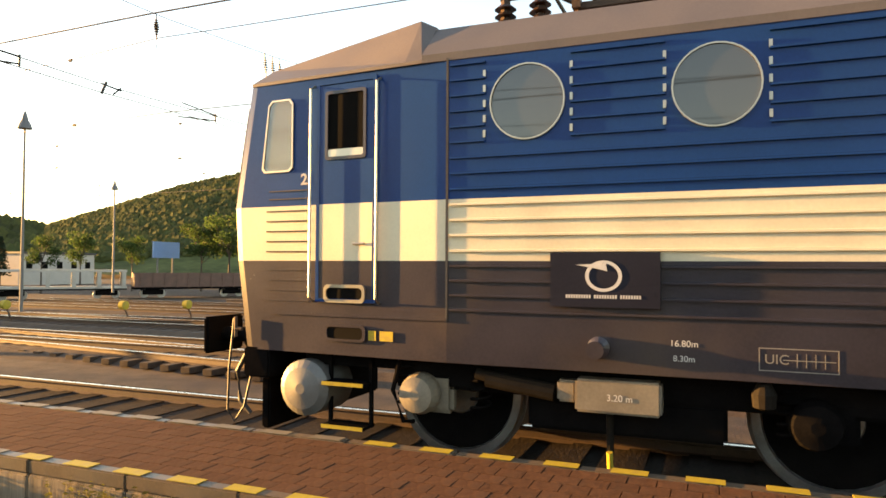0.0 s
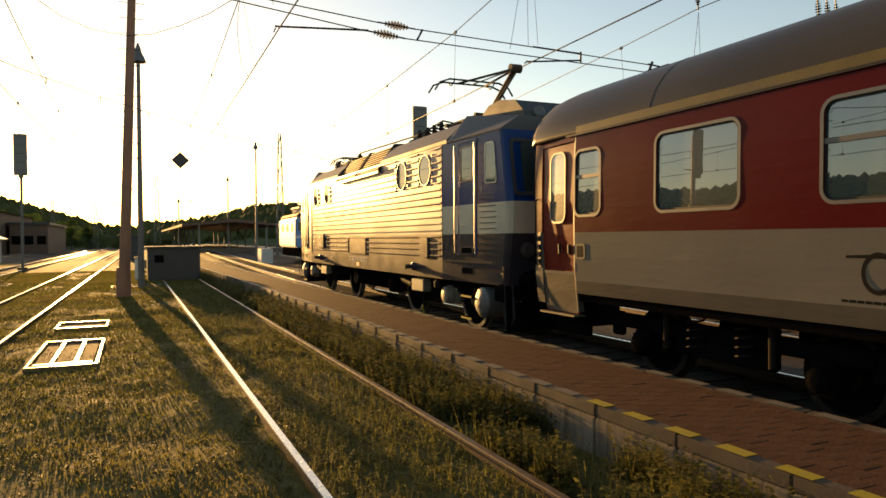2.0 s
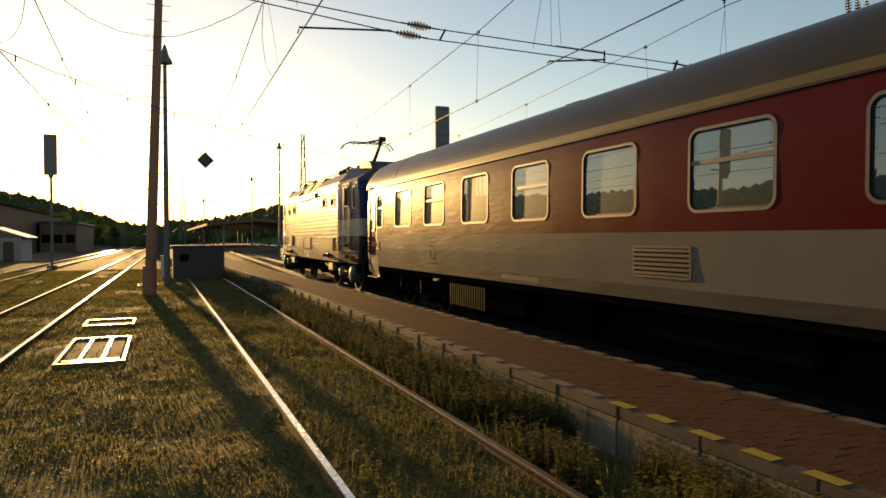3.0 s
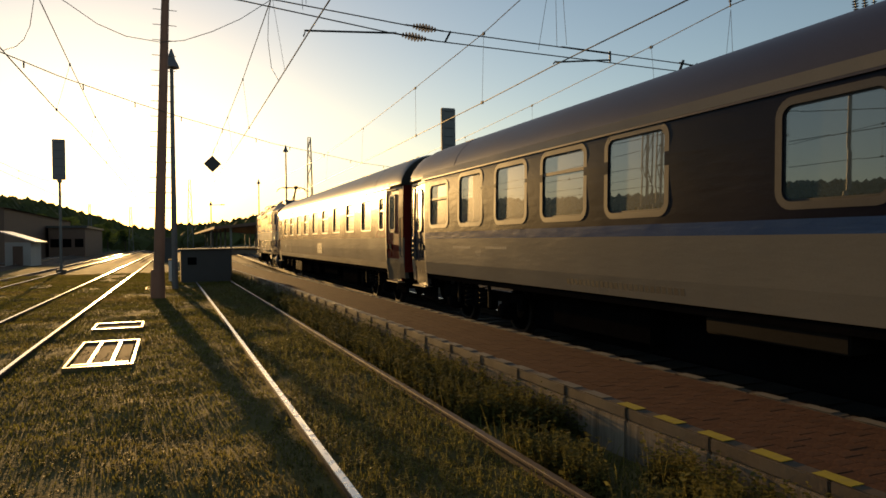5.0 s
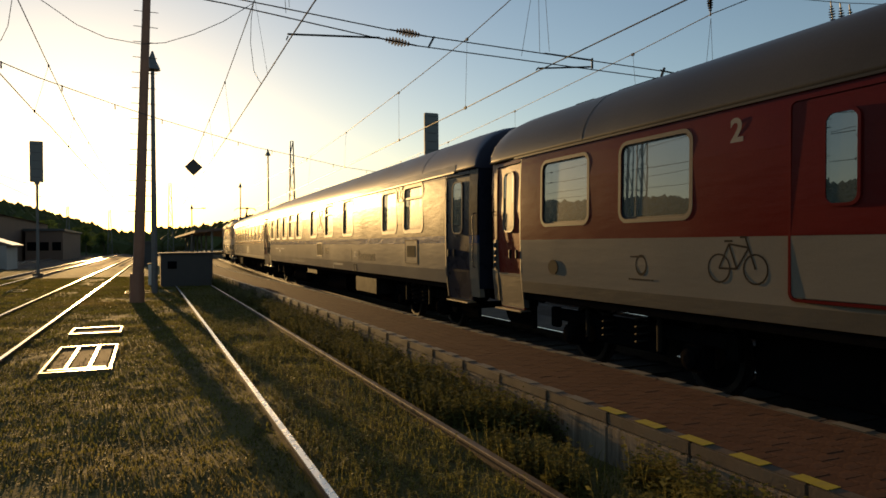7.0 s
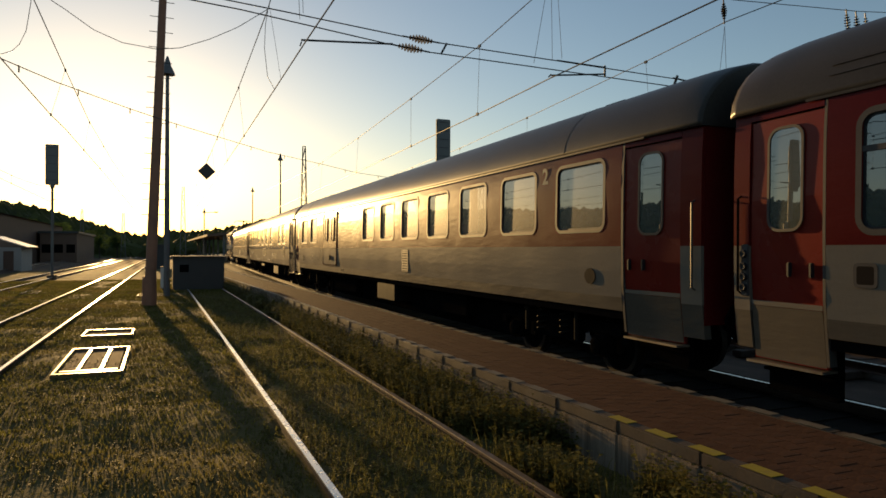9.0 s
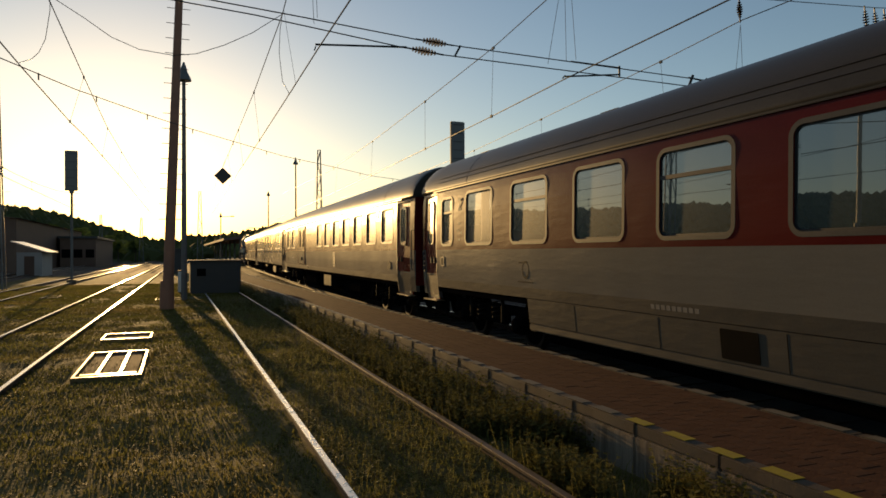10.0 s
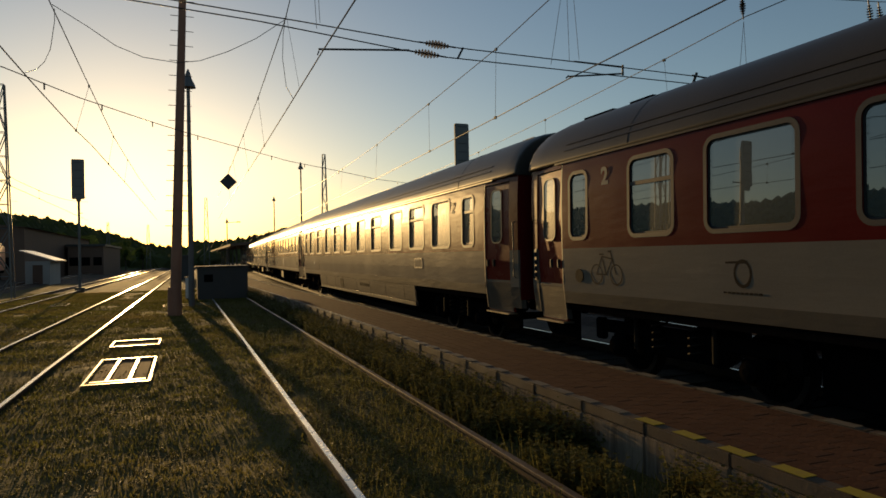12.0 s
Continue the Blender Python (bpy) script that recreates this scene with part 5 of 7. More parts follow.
def extra_bike(c, half):
    d = part("sliding_door_frame", ring(outline(2.16, 1.92, 0.08, 3), outline(2.10, 1.86, 0.06, 3), 0.03, on_side(half - 7.42, 2.22)), M_RED, c)
    for k, u in enumerate((-0.53, 0.53)):
        leaf = part("sliding_door", plate([(u - 0.52, -0.33), (u + 0.52, -0.33), (u + 0.52, 0.92), (u - 0.52, 0.92)], 0.004, 0.02, on_side(half - 7.42, 2.22)), M_RED, c, "closed red sliding luggage door")
        part("door_lower", plate([(u - 0.52, -0.92), (u + 0.52, -0.92), (u + 0.52, -0.335), (u - 0.52, -0.335)], 0.004, 0.02, on_side(half - 7.42, 2.22)), M_WHITE, leaf)
        f = part("door_window", ring([(u + a, 0.35 + b) for a, b in outline(0.36, 0.86, 0.1)], [(u + a, 0.35 + b) for a, b in outline(0.30, 0.80, 0.08)], 0.034, on_side(half - 7.42, 2.22)), M_RED, leaf)
        part("pane", plate([(u + a, 0.35 + b) for a, b in outline(0.31, 0.81, 0.08)], 0.02, 0.026, on_side(half - 7.42, 2.22)), M_GLASS, f)
    part("door_handle", boxes((-1.47, -1.43, half - 7.62, half - 7.58, 1.45, 1.62)), M_BLACK, c)
    bicycle_mark(c, half - 5.7, 1.55, M_DARKWRITE)
    ring_mark(c, half - 4.2, 1.55, 0.22, M_DARKWRITE)
    words("class_number", "2", 0.34, M_GREYWRITE, c, left_face(half - 5.7, 2.98, -half_width(2.98) - 0.004), bold=0.01)
    words("class_number", "2", 0.34, M_GREYWRITE, c, left_face(half - 22.7, 2.98, -half_width(2.98) - 0.004), bold=0.01)
    louvre(c, half - 15.9, 1.55, 0.42, 0.5, 8, M_GREYTRIM)
    for y in (2.2, 23.95):
        p = part("round_port", plate([(0.13 * math.cos(a), 0.11 * math.sin(a)) for a in [2 * math.pi * k / 18 for k in range(18)]], 0.0, 0.012, on_side(half - y, 1.47)), M_DARKWRITE, c)
    side_bars(c, half - 9.3, 1.13, 0.5, 0.09, 4, M_DARKWRITE)
    add_vents(c, half, (1.45, 2.6, 3.0, 23.0), M_BLACK)


coach3 = coach("baggage_coach", "red and cream coach with sliding baggage doors and a bicycle sign", 26.1, RED_BANDS, M_COACHROOF,
               [(2.48, 1.18, 2.13, 3.06, 0), (4.42, 1.22, 2.13, 3.08, 0)] + [(12.5 + 1.86 * k, 1.18, 2.13, 3.06, 0) for k in range(7)],
               ((1, 0.6), (-1, 0.6)), M_GREYTRIM, M_REDDOOR, M_SILL, extra_bike, frame_w=0.05, end_mat=M_RED,
               gear=(("equipment_box", M_BLACK, (-1.10, -0.6, 7.0, 10.0, 0.38, 0.95)), ("equipment_box", M_GREYBOX, (-1.32, -0.6, 13.2, 14.8, 0.45, 0.95)), ("equipment_box", M_BLACK, (-1.10, -0.6, 16.5, 19.0, 0.42, 0.95))))


def skirts(c, half, ya, yb):
    s = part("lower_skirt", wall_strips([(half - yb, half - ya, 0.60, 1.02)], thick=0.04), M_SILL, c)
    part("skirt_bottom", boxes((-1.335, -1.25, half - yb, half - ya, 0.47, 0.60), bevel=0.02), M_SILL, s)
    for y in span(ya + 1.5, yb - 1.0, 1.9):
        part("skirt_joint", plate([(-0.005, -0.2), (0.005, -0.2), (0.005, 0.2), (-0.005, 0.2)], -0.002, 0.002, on_side(half - y, 0.8)), M_DARKWRITE, s)
    part("skirt_opening", plate(outline(0.55, 0.34, 0.02, 2), -0.02, 0.006, on_side(half - 10.4, 0.80)), M_VENTDARK, s)
    for k in range(12):
        part("vent_slot", plate([(-0.7 + k * 0.115, -0.05), (-0.61 + k * 0.115, -0.05), (-0.61 + k * 0.115, 0.06), (-0.7 + k * 0.115, 0.06)], 0.0, 0.004, on_side(half - 14.2, 0.85)), M_VENTDARK, s)


def extra_fourth(c, half):
    skirts(c, half, 5.6, 19.9)
    ring_mark(c, half - 5.6, 1.52, 0.26, M_DARKWRITE)
    words("class_number", "2", 0.38, M_GREYWRITE, c, left_face(half - 2.62, 2.85, -half_width(2.85) - 0.004), bold=0.012)
    words("class_number", "2", 0.34, M_GREYWRITE, c, left_face(half - 22.95, 2.85, -half_width(2.85) - 0.004), bold=0.012)
    side_box(c, "reservation_box", half - 1.6, 1.62, 0.16, 0.16, M_DARKWRITE, frame_mat=M_GREYTRIM)
    side_box(c, "destination_sign", half - 20.4, 1.62, 0.6, 0.2, M_WHITE, frame_mat=M_GREYTRIM)
    side_bars(c, half - 9.4, 1.13, 0.9, 0.06, 9, M_GREYWRITE)
    for k, (y, z) in enumerate(((2.62, 2.45), (2.55, 2.3), (2.7, 2.25), (2.6, 2.1))):
        side_bars(c, half - y, z, 0.12, 0.05, 2, M_GREYWRITE)
    for z in (3.44, 3.54):
        part("roof_rib", wall_strips([(-half + 1.2, half - 1.2, z, z + 0.025)], thick=-0.012), M_COACHROOF, c)
    add_vents(c, half, (1.5, 6.5, 24.5), M_COACHROOF)


FOURTH = [(1.87, 0.62, 2.02, 3.02, 0.3), (3.58, 1.24, 2.02, 3.06, 0), (5.68, 1.24, 2.02, 3.06, 0.3), (7.78, 1.2, 2.02, 3.06, 0), (9.75, 1.2, 2.02, 3.06, 0.3), (11.75, 1.2, 2.02, 3.06, 0), (13.95, 1.22, 2.02, 3.06, 0), (16.05, 1.22, 2.02, 3.06, 0.3),
          (18.3, 1.2, 2.02, 3.06, 0), (20.25, 1.2, 2.02, 3.06, 0.3), (22.1, 1.2, 2.02, 3.06, 0), (23.8, 0.6, 2.02, 3.02, 0.3)]
coach4 = coach("passenger_coach", "red and cream coach with a deep beige skirt", 26.1, RED_BANDS, M_COACHROOF, FOURTH, ((1, 0.6), (-1, 0.6)), M_GREYTRIM, M_REDDOOR, M_SILL, extra_fourth, frame_w=0.055, end_mat=M_RED)


def extra_fifth(c, half):
    ring_mark(c, half - 4.95, 1.56, 0.26, M_DARKWRITE)
    bicycle_mark(c, half - 2.4, 1.50, M_DARKWRITE, r=0.15)
    words("class_number", "2", 0.34, M_GREYWRITE, c, left_face(half - 2.4, 2.9, -half_width(2.9) - 0.004), bold=0.012)
    p = part("round_port", plate([(0.11 * math.cos(a), 0.10 * math.sin(a)) for a in [2 * math.pi * k / 18 for k in range(18)]], 0.0, 0.012, on_side(half - 1.7, 1.47)), M_DARKWRITE, c)
    for z in (3.44, 3.54):
        part("roof_rib", wall_strips([(-half + 1.2, half - 1.2, z, z + 0.025)], thick=-0.012), M_COACHROOF, c)
    part("air_conditioner", boxes((-0.55, 0.5, half - 1.4, half - 0.45, 3.85, 4.15), (-0.55, 0.5, half - 2.4, half - 1.75, 3.9, 4.15), bevel=0.05), M_BLACK, c)


coach5 = coach("passenger_coach", "red and cream coach with a bicycle sign and rooftop boxes", 26.1, RED_BANDS, M_COACHROOF,
               [(1.68, 0.44, 2.06, 3.02, 0), (3.4, 0.84, 2.06, 3.05, 0.32)] + [(5.05 + 1.92 * k, 1.22, 2.06, 3.08, 0) for k in range(9)] + [(22.9, 0.84, 2.06, 3.05, 0.3)],
               ((1, 0.6), (-1, 0.6)), M_GREYTRIM, M_REDDOOR, M_SILL, extra_fifth, frame_w=0.055, end_mat=M_RED,
               gear=(("equipment_box", M_BLACK, (-1.10, -0.6, 7.0, 10.0, 0.38, 0.95)), ("equipment_box", M_BLACK, (-1.10, -0.6, 12, 18.0, 0.42, 0.95))))


# ---- overhead line ----
def sagged(a, b, drop, n=14):
    a, b = Vector(a), Vector(b)
    return [a.lerp(b, k / n) - Vector((0, 0, drop * 4 * (k / n) * (1 - k / n))) for k in range(n + 1)]


def wire_part(name, pts, parent, r=0.008, m=None):
    return part(name, pipe(bmesh.new(), pts, r, n=5), m or M_WIRE, parent)


def along(pts, y):
    """The point of a wire at a distance along the yard."""
    ys = [p[1] for p in pts]
    return Vector((float(np.interp(y, ys, [p[0] for p in pts])), y, float(np.interp(y, ys, [p[2] for p in pts]))))


def catenary(label, contact, messenger, dropper_ys):
    """A contact wire hung by droppers from a messenger wire; both are points from near to far."""
    c = thing("overhead_line", label, "overhead line", "overhead lines of the yard")
    wire_part("contact_wire", contact, c, 0.013)
    wire_part("messenger_wire", messenger, c, 0.0115)
    for y in dropper_ys:
        top, low = along(messenger, y), along(contact, y)
        wire_part("dropper", [top, low], c, 0.005)
        part("dropper_clip", boxes((low.x - 0.02, low.x + 0.02, y - 0.05, y + 0.05, low.z - 0.03, low.z + 0.04), (top.x - 0.02, top.x + 0.02, y - 0.05, y + 0.05, top.z - 0.05, top.z + 0.02)), M_WIRE, c)
    return c


catenary("thin dark contact wire over the siding", [(2.15, -14, 5.45), (2.33, 12, 5.45), (2.38, 15.7, 5.45), (2.46, 22.5, 5.45), (2.57, 36, 5.45), (2.9, 64, 5.45)],
         [(2.0, -16, 6.2), (2.1, 2, 7.6), (2.15, 12, 8.0), (2.2, 14.8, 7.34), (2.2, 15.5, 7.18), (2.29, 22.5, 6.98), (2.41, 40, 6.73), (2.9, 64, 7.4)], (22.5, 29, 36, 43))
catenary("thin dark contact wire over the main track", [(7.1, -40, 5.4), (7.3, 7.5, 5.4), (7.4, 12.1, 5.37), (7.6, 16.0, 5.35), (7.75, 21.5, 5.3), (8.0, 29.3, 5.25), (8.7, 50, 5.25), (11, 115, 5.3)],
         [(7.0, -40, 7.4), (7.2, 2, 7.7), (7.45, 9, 7.8), (7.6, 13.1, 7.40), (7.66, 16, 7.15), (7.75, 21.5, 6.90), (8.08, 29.3, 6.77), (8.6, 42, 6.8), (9.4, 66, 7.5)], (16, 21.5, 29.3, 38, 46))
catenary("thin dark contact wire over the next track", [(12.4, -40, 5.4), (12.2, 12, 5.4), (12.5, 15.2, 5.4), (13.0, 22.9, 5.35), (13.4, 30.1, 5.3), (15, 66, 5.3)],
         [(11.9, -40, 7.0), (12.03, 10.7, 7.10), (12.03, 12, 7.11), (12.35, 15.2, 7.04), (12.98, 22.9, 6.91), (13.36, 30.1, 6.74), (14.2, 45, 6.7), (15, 66, 7.2)], (15.2, 22.9, 30.1, 38, 46))
catenary("thin dark contact wire beside the lawn", [(-2.85, -14, 5.45), (-2.8, 13.3, 5.43), (-2.8, 15.4, 5.44), (-2.74, 21.1, 5.45), (-2.65, 23.5, 5.45), (-2.4, 40, 5.4), (-2.2, 66, 5.4)],
         [(-2.5, -14, 6.6), (-2.45, 12, 7.2), (-2.4, 15.9, 6.93), (-2.4, 21.4, 6.70), (-2.4, 27.9, 6.47), (-2.3, 40, 6.4), (-2.2, 62, 6.9)], (21.1, 28, 34))
for x in (-7.4, -12.4, 18.0, 25.8):
    catenary("thin dark contact wire over a yard track", [(x, -40, 5.5), (x, 12, 5.5), (x * 1.05, 66, 5.4)], [(x, -40, 7.1), (x, -14, 6.2), (x, 12, 7.1)] + sagged((x, 12, 7.1), (x * 1.05, 66, 7.0), 1.2, 8)[1:], (17, 23, 30, 37, 44))


def insulator(bm, a, b, r=0.055, n=7):
    a, b = Vector(a), Vector(b)
    rod(bm, a, b, 0.016, n=6)
    d = b - a
    for k in range(n):
        p = a + d * (0.22 + 0.56 * k / (n - 1))
        q = r * (0.55 + 0.45 * math.sin(math.pi * k / (n - 1)))
        rod(bm, p - d.normalized() * 0.012, p + d.normalized() * 0.012, q, q * 0.6, n=10)
    return bm


span_thing = thing("cross_span", "thin cross wires with brown insulators over the tracks", "overhead line")
wire_part("upper_span_wire", [(-16, 12, 7.1), (-6, 12, 6.5), (1.94, 12, 5.97), (4.2, 12, 5.80)], span_thing, 0.012)
wire_part("upper_span_wire", [(4.85, 12, 5.77), (10.8, 12, 5.64), (17, 12, 5.75), (28, 12, 6.6)], span_thing, 0.012)
wire_part("lower_span_wire", [(-16, 12, 6.85), (-6, 12, 6.38), (1.25, 12, 5.90), (3.95, 12, 5.62)], span_thing, 0.012)
wire_part("lower_span_wire", [(4.6, 12, 5.57), (10.4, 12, 5.47), (17, 12, 5.55), (28, 12, 6.4)], span_thing, 0.012)
part("span_insulator", insulator(bmesh.new(), (4.15, 12, 5.81), (4.9, 12, 5.77), 0.085, 8), M_INSUL, span_thing, "brown ribbed insulator")
part("span_insulator", insulator(bmesh.new(), (3.93, 12, 5.63), (4.7, 12, 5.57), 0.085, 8), M_INSUL, span_thing, "brown ribbed insulator")
part("end_clamp", rods(((4.93, 12, 5.56), (5.05, 12, 5.78), 0.02)), M_WIRE, span_thing)
part("steady_arm", rods(((2.33, 12.3, 5.60), (4.0, 12.1, 5.67), 0.019), ((2.36, 12.4, 5.6), (2.33, 12.4, 5.52), 0.012)), M_WIRE, span_thing, "thin dark registration arm")
part("registration_arm", rods(((7.50, 12, 5.72), (8.68, 12, 5.70), 0.018), ((8.68, 12, 5.74), (8.68, 12, 5.52), 0.022), ((8.68, 12, 5.56), (7.36, 12, 5.40), 0.018), ((7.36, 12, 5.42), (7.3, 12, 5.36), 0.014)), M_WIRE, span_thing)
for x in (12.6, 18.0):
    part("registration_arm", rods(((x + 0.2, 12, 5.78), (x + 1.4, 12, 5.72), 0.018), ((x + 1.4, 12, 5.76), (x + 1.4, 12, 5.54), 0.022), ((x + 1.4, 12, 5.58), (x + 0.1, 12, 5.42), 0.018)), M_WIRE, span_thing)
part("arm_bracket", rods(((10.5, 12, 5.45), (10.62, 12, 5.72), 0.03), ((10.5, 12, 5.66), (11.0, 12, 5.62), 0.02), ((10.8, 12, 5.5), (11.0, 12, 5.68), 0.02)), M_WIRE, span_thing)
for a, b in (((7.28, 7.3), (6.96, 5.61)), ((7.36, 7.3), (7.39, 5.72)), ((7.5, 7.3), (7.62, 5.77)), ((2.2, 6.9), (2.25, 5.87)), ((2.27, 6.9), (2.31, 5.98)), ((11.99, 7.0), (11.8, 5.56)), ((11.99, 7.0), (12.06, 5.56))):
    wire_part("hanger", [(a[0], 12, a[1]), (b[0], 12, b[1])], span_thing, 0.005)
part("hanging_insulator", insulator(bmesh.new(), (11.95, 12.0, 7.62), (11.98, 12.0, 7.05), 0.075), M_INSUL, span_thing, "brown hanging insulator")
for dx in (0, 0.35, 0.7):
    part("hanging_insulator", insulator(bmesh.new(), (16.0 + dx, 12.0, 7.95), (16.1 + dx, 12.0, 7.25), 0.085), M_INSUL, span_thing)
wire_part("span_messenger", [(28, 12, 9.2), (16.4, 12, 7.95), (12.3, 12, 7.65), (7.0, 12, 7.5), (0, 12, 7.9), (-16, 12, 9.5)], span_thing, 0.01)
wire_part("slack_cable", [(-2.42, 15.6, 7.04), (-1.79, 15.6, 6.66), (-1.27, 15.6, 6.31), (-0.74, 15.6, 6.11), (-0.08, 15.6, 6.05), (0.38, 15.6, 6.13), (0.96, 15.6, 6.38), (1.56, 15.6, 6.72), (2.2, 15.5, 7.18)], span_thing, 0.008)
wire_part("jumper_wire", [(2.2, 15.5, 7.18), (2.16, 15.60, 6.85), (2.14, 15.60, 6.33), (2.21, 15.60, 5.70), (2.38, 15.7, 5.45)], span_thing, 0.007)
wire_part("jumper_wire", [(2.2, 15.3, 7.2), (2.36, 14.7, 5.45)], span_thing, 0.004)
wire_part("jumper_wire", [(-2.35, 15.40, 6.90), (-2.35, 15.40, 6.65), (-2.43, 15.40, 6.08), (-2.54, 15.40, 5.81), (-2.67, 15.40, 5.66), (-2.8, 14.9, 5.44)], span_thing, 0.007)
cross_line = thing("crossing_wire", "thin contact wire crossing the yard on the slant", "overhead line", "overhead lines of the yard")
CROSS = [(-14, 7, 6.0), (-3.55, 16.8, 6.0), (-2.44, 19.4, 6.0), (-0.84, 22.3, 6.0), (0.21, 24.0, 6.0), (1.1, 25.3, 6.0), (4.24, 29.8, 6.0), (7.28, 33, 6.0), (9.8, 35.9, 6.0), (13.67, 38.6, 6.0), (24, 48, 6.0)]
wire_part("contact_wire", CROSS, cross_line, 0.013)
for k in range(11):
    p = along(CROSS, 16.0 + 2.1 * k)
    part("wire_clip", boxes((p.x - 0.015, p.x + 0.015, p.y - 0.02, p.y + 0.02, 5.86, 6.02)), M_WIRE, cross_line)

sign = thing("hanging_sign", "diamond plate hanging from the overhead wire", "sign")
part("board", plate([(0, -0.33), (0.33, 0), (0, 0.33), (-0.33, 0)], 0, 0.015, lambda u, v, d: (1.66 + u, 28.0 + d, 4.86 + v)), M_SIGNAL, sign)
part("hanger", rods(((1.66, 28, 5.19), (1.75, 28, 5.5), 0.008)), M_WIRE, sign)


# ---- masts, lamps, signals ----
def lamp_pole(x, y, top, base=-0.3, r=0.09, arm=0.0, label="slender grey lamp pole with a bell lamp"):
    p = thing("lamp_pole", label, "lamp", "lamp poles of the yard")
    part("pole", rod(bmesh.new(), (x, y, base), (x, y, top - 0.7), r, r * 0.55, n=10), M_GALV, p)
    if arm:
        part("arm", rods(((x, y, top - 0.7), (x + arm, y, top - 0.6), 0.04)), M_GALV, p)
        part("lamp_head", boxes((x + arm - 0.1, x + arm + 0.6, y - 0.15, y + 0.15, top - 0.68, top - 0.5), bevel=0.04), M_GALV, p)
    part("bell_lamp", moved(turned([(-0.75, 0.30), (-0.62, 0.26), (-0.38, 0.14), (-0.2, 0.10), (0.0, 0.03)], axis="Z", n=14), Matrix.Translation((x, y, top))), M_GALV, p)
    return p


def lattice_mast(x, y, top, base=-0.3, w0=0.9, w1=0.3, label="grey steel lattice mast in the yard"):
    p = thing("lattice_mast", label, "mast", "lattice masts of the yard")
    n = 9
    for sx, sy in ((-1, -1), (1, -1), (1, 1), (-1, 1)):
        part("leg", rods(((x + sx * w0 / 2, y + sy * w0 / 2, base), (x + sx * w1 / 2, y + sy * w1 / 2, top), 0.045), n=5), M_GALV, p)
    for k in range(n):
        za, zb = base + (top - base) * k / n, base + (top - base) * (k + 1) / n
        wa, wb = w0 + (w1 - w0) * k / n, w0 + (w1 - w0) * (k + 1) / n
        s = 1 if k % 2 else -1
        for sy in (-1, 1):
            part("brace", rods(((x + s * wa / 2, y + sy * wa / 2, za), (x - s * wb / 2, y + sy * wb / 2, zb), 0.03), ((x - wb / 2, y + sy * wb / 2, zb), (x + wb / 2, y + sy * wb / 2, zb), 0.022), n=5), M_GALV, p)
    return p


pole = thing("climbing_pole", "tall brown steel pole with climbing pegs", "pole")
part("pole_shaft", rod(bmesh.new(), (-0.34, 25.2, -0.3), (0.10, 25.2, 11.5), 0.185, 0.12, n=14), M_POLE, pole)
part("pole_collar", rod(bmesh.new(), (-0.34, 25.2, -0.3), (-0.33, 25.2, 0.9), 0.24, 0.22, n=14), M_POLE, pole)
for k in range(16):
    z = 3.0 + k * 0.52
    x = -0.34 + 0.44 * (z + 0.3) / 11.8
    part("climbing_peg", rods(((x - 0.38, 25.2, z), (x + 0.38, 25.2, z), 0.012), n=5), M_RUSTSTEEL, pole)
lamp_pole(0.25, 29.6, 9.6, r=0.13, label="brown lamp pole with a bell lamp beside a taller pole")
lamp_pole(75 * math.sin(radians(9.1)), 75 * math.cos(radians(9.1)), 12.1, r=0.14)
lattice_mast(80 * math.sin(radians(11)), 80 * math.cos(radians(11)), 13.7)
lamp_pole(110 * math.sin(radians(6.92)), 110 * math.cos(radians(6.92)), 11.5, r=0.15)
lamp_pole(120 * math.sin(radians(3.23)), 120 * math.cos(radians(3.23)), 8.6, r=0.16, arm=1.6)
lattice_mast(110 * math.sin(radians(1.66)), 110 * math.cos(radians(1.66)), 11.2)
lattice_mast(-9.6, 45, 12.0)
lattice_mast(-10.5, 12, 9.6)
lattice_mast(-13.5, 31.5, 13, w0=0.45, w1=0.35)
lattice_mast(-14.1, 31.0, 13, w0=0.45, w1=0.35)
lamp_pole(-16.5, 21.45, 11, r=0.13, arm=1.2)
lattice_mast(29.0, 12, 9.6)
lattice_mast(150 * math.sin(radians(-2.6)), 150, 9.0)
lattice_mast(150 * math.sin(radians(-5.4)), 150, 9.5)
lamp_pole(34 * math.sin(radians(36.3)), 34 * math.cos(radians(36.3)), 8.4, r=0.08)
lamp_pole(60 * math.sin(radians(42.2)), 60 * math.cos(radians(42.2)), 8.6, r=0.1)
for a, d, h in ((18.5, 95, 10.2), (15.2, 120, 9.8), (25.5, 110, 9.5), (32.2, 130, 10)):
    lattice_mast(d * math.sin(radians(a)), d * math.cos(radians(a)), h)


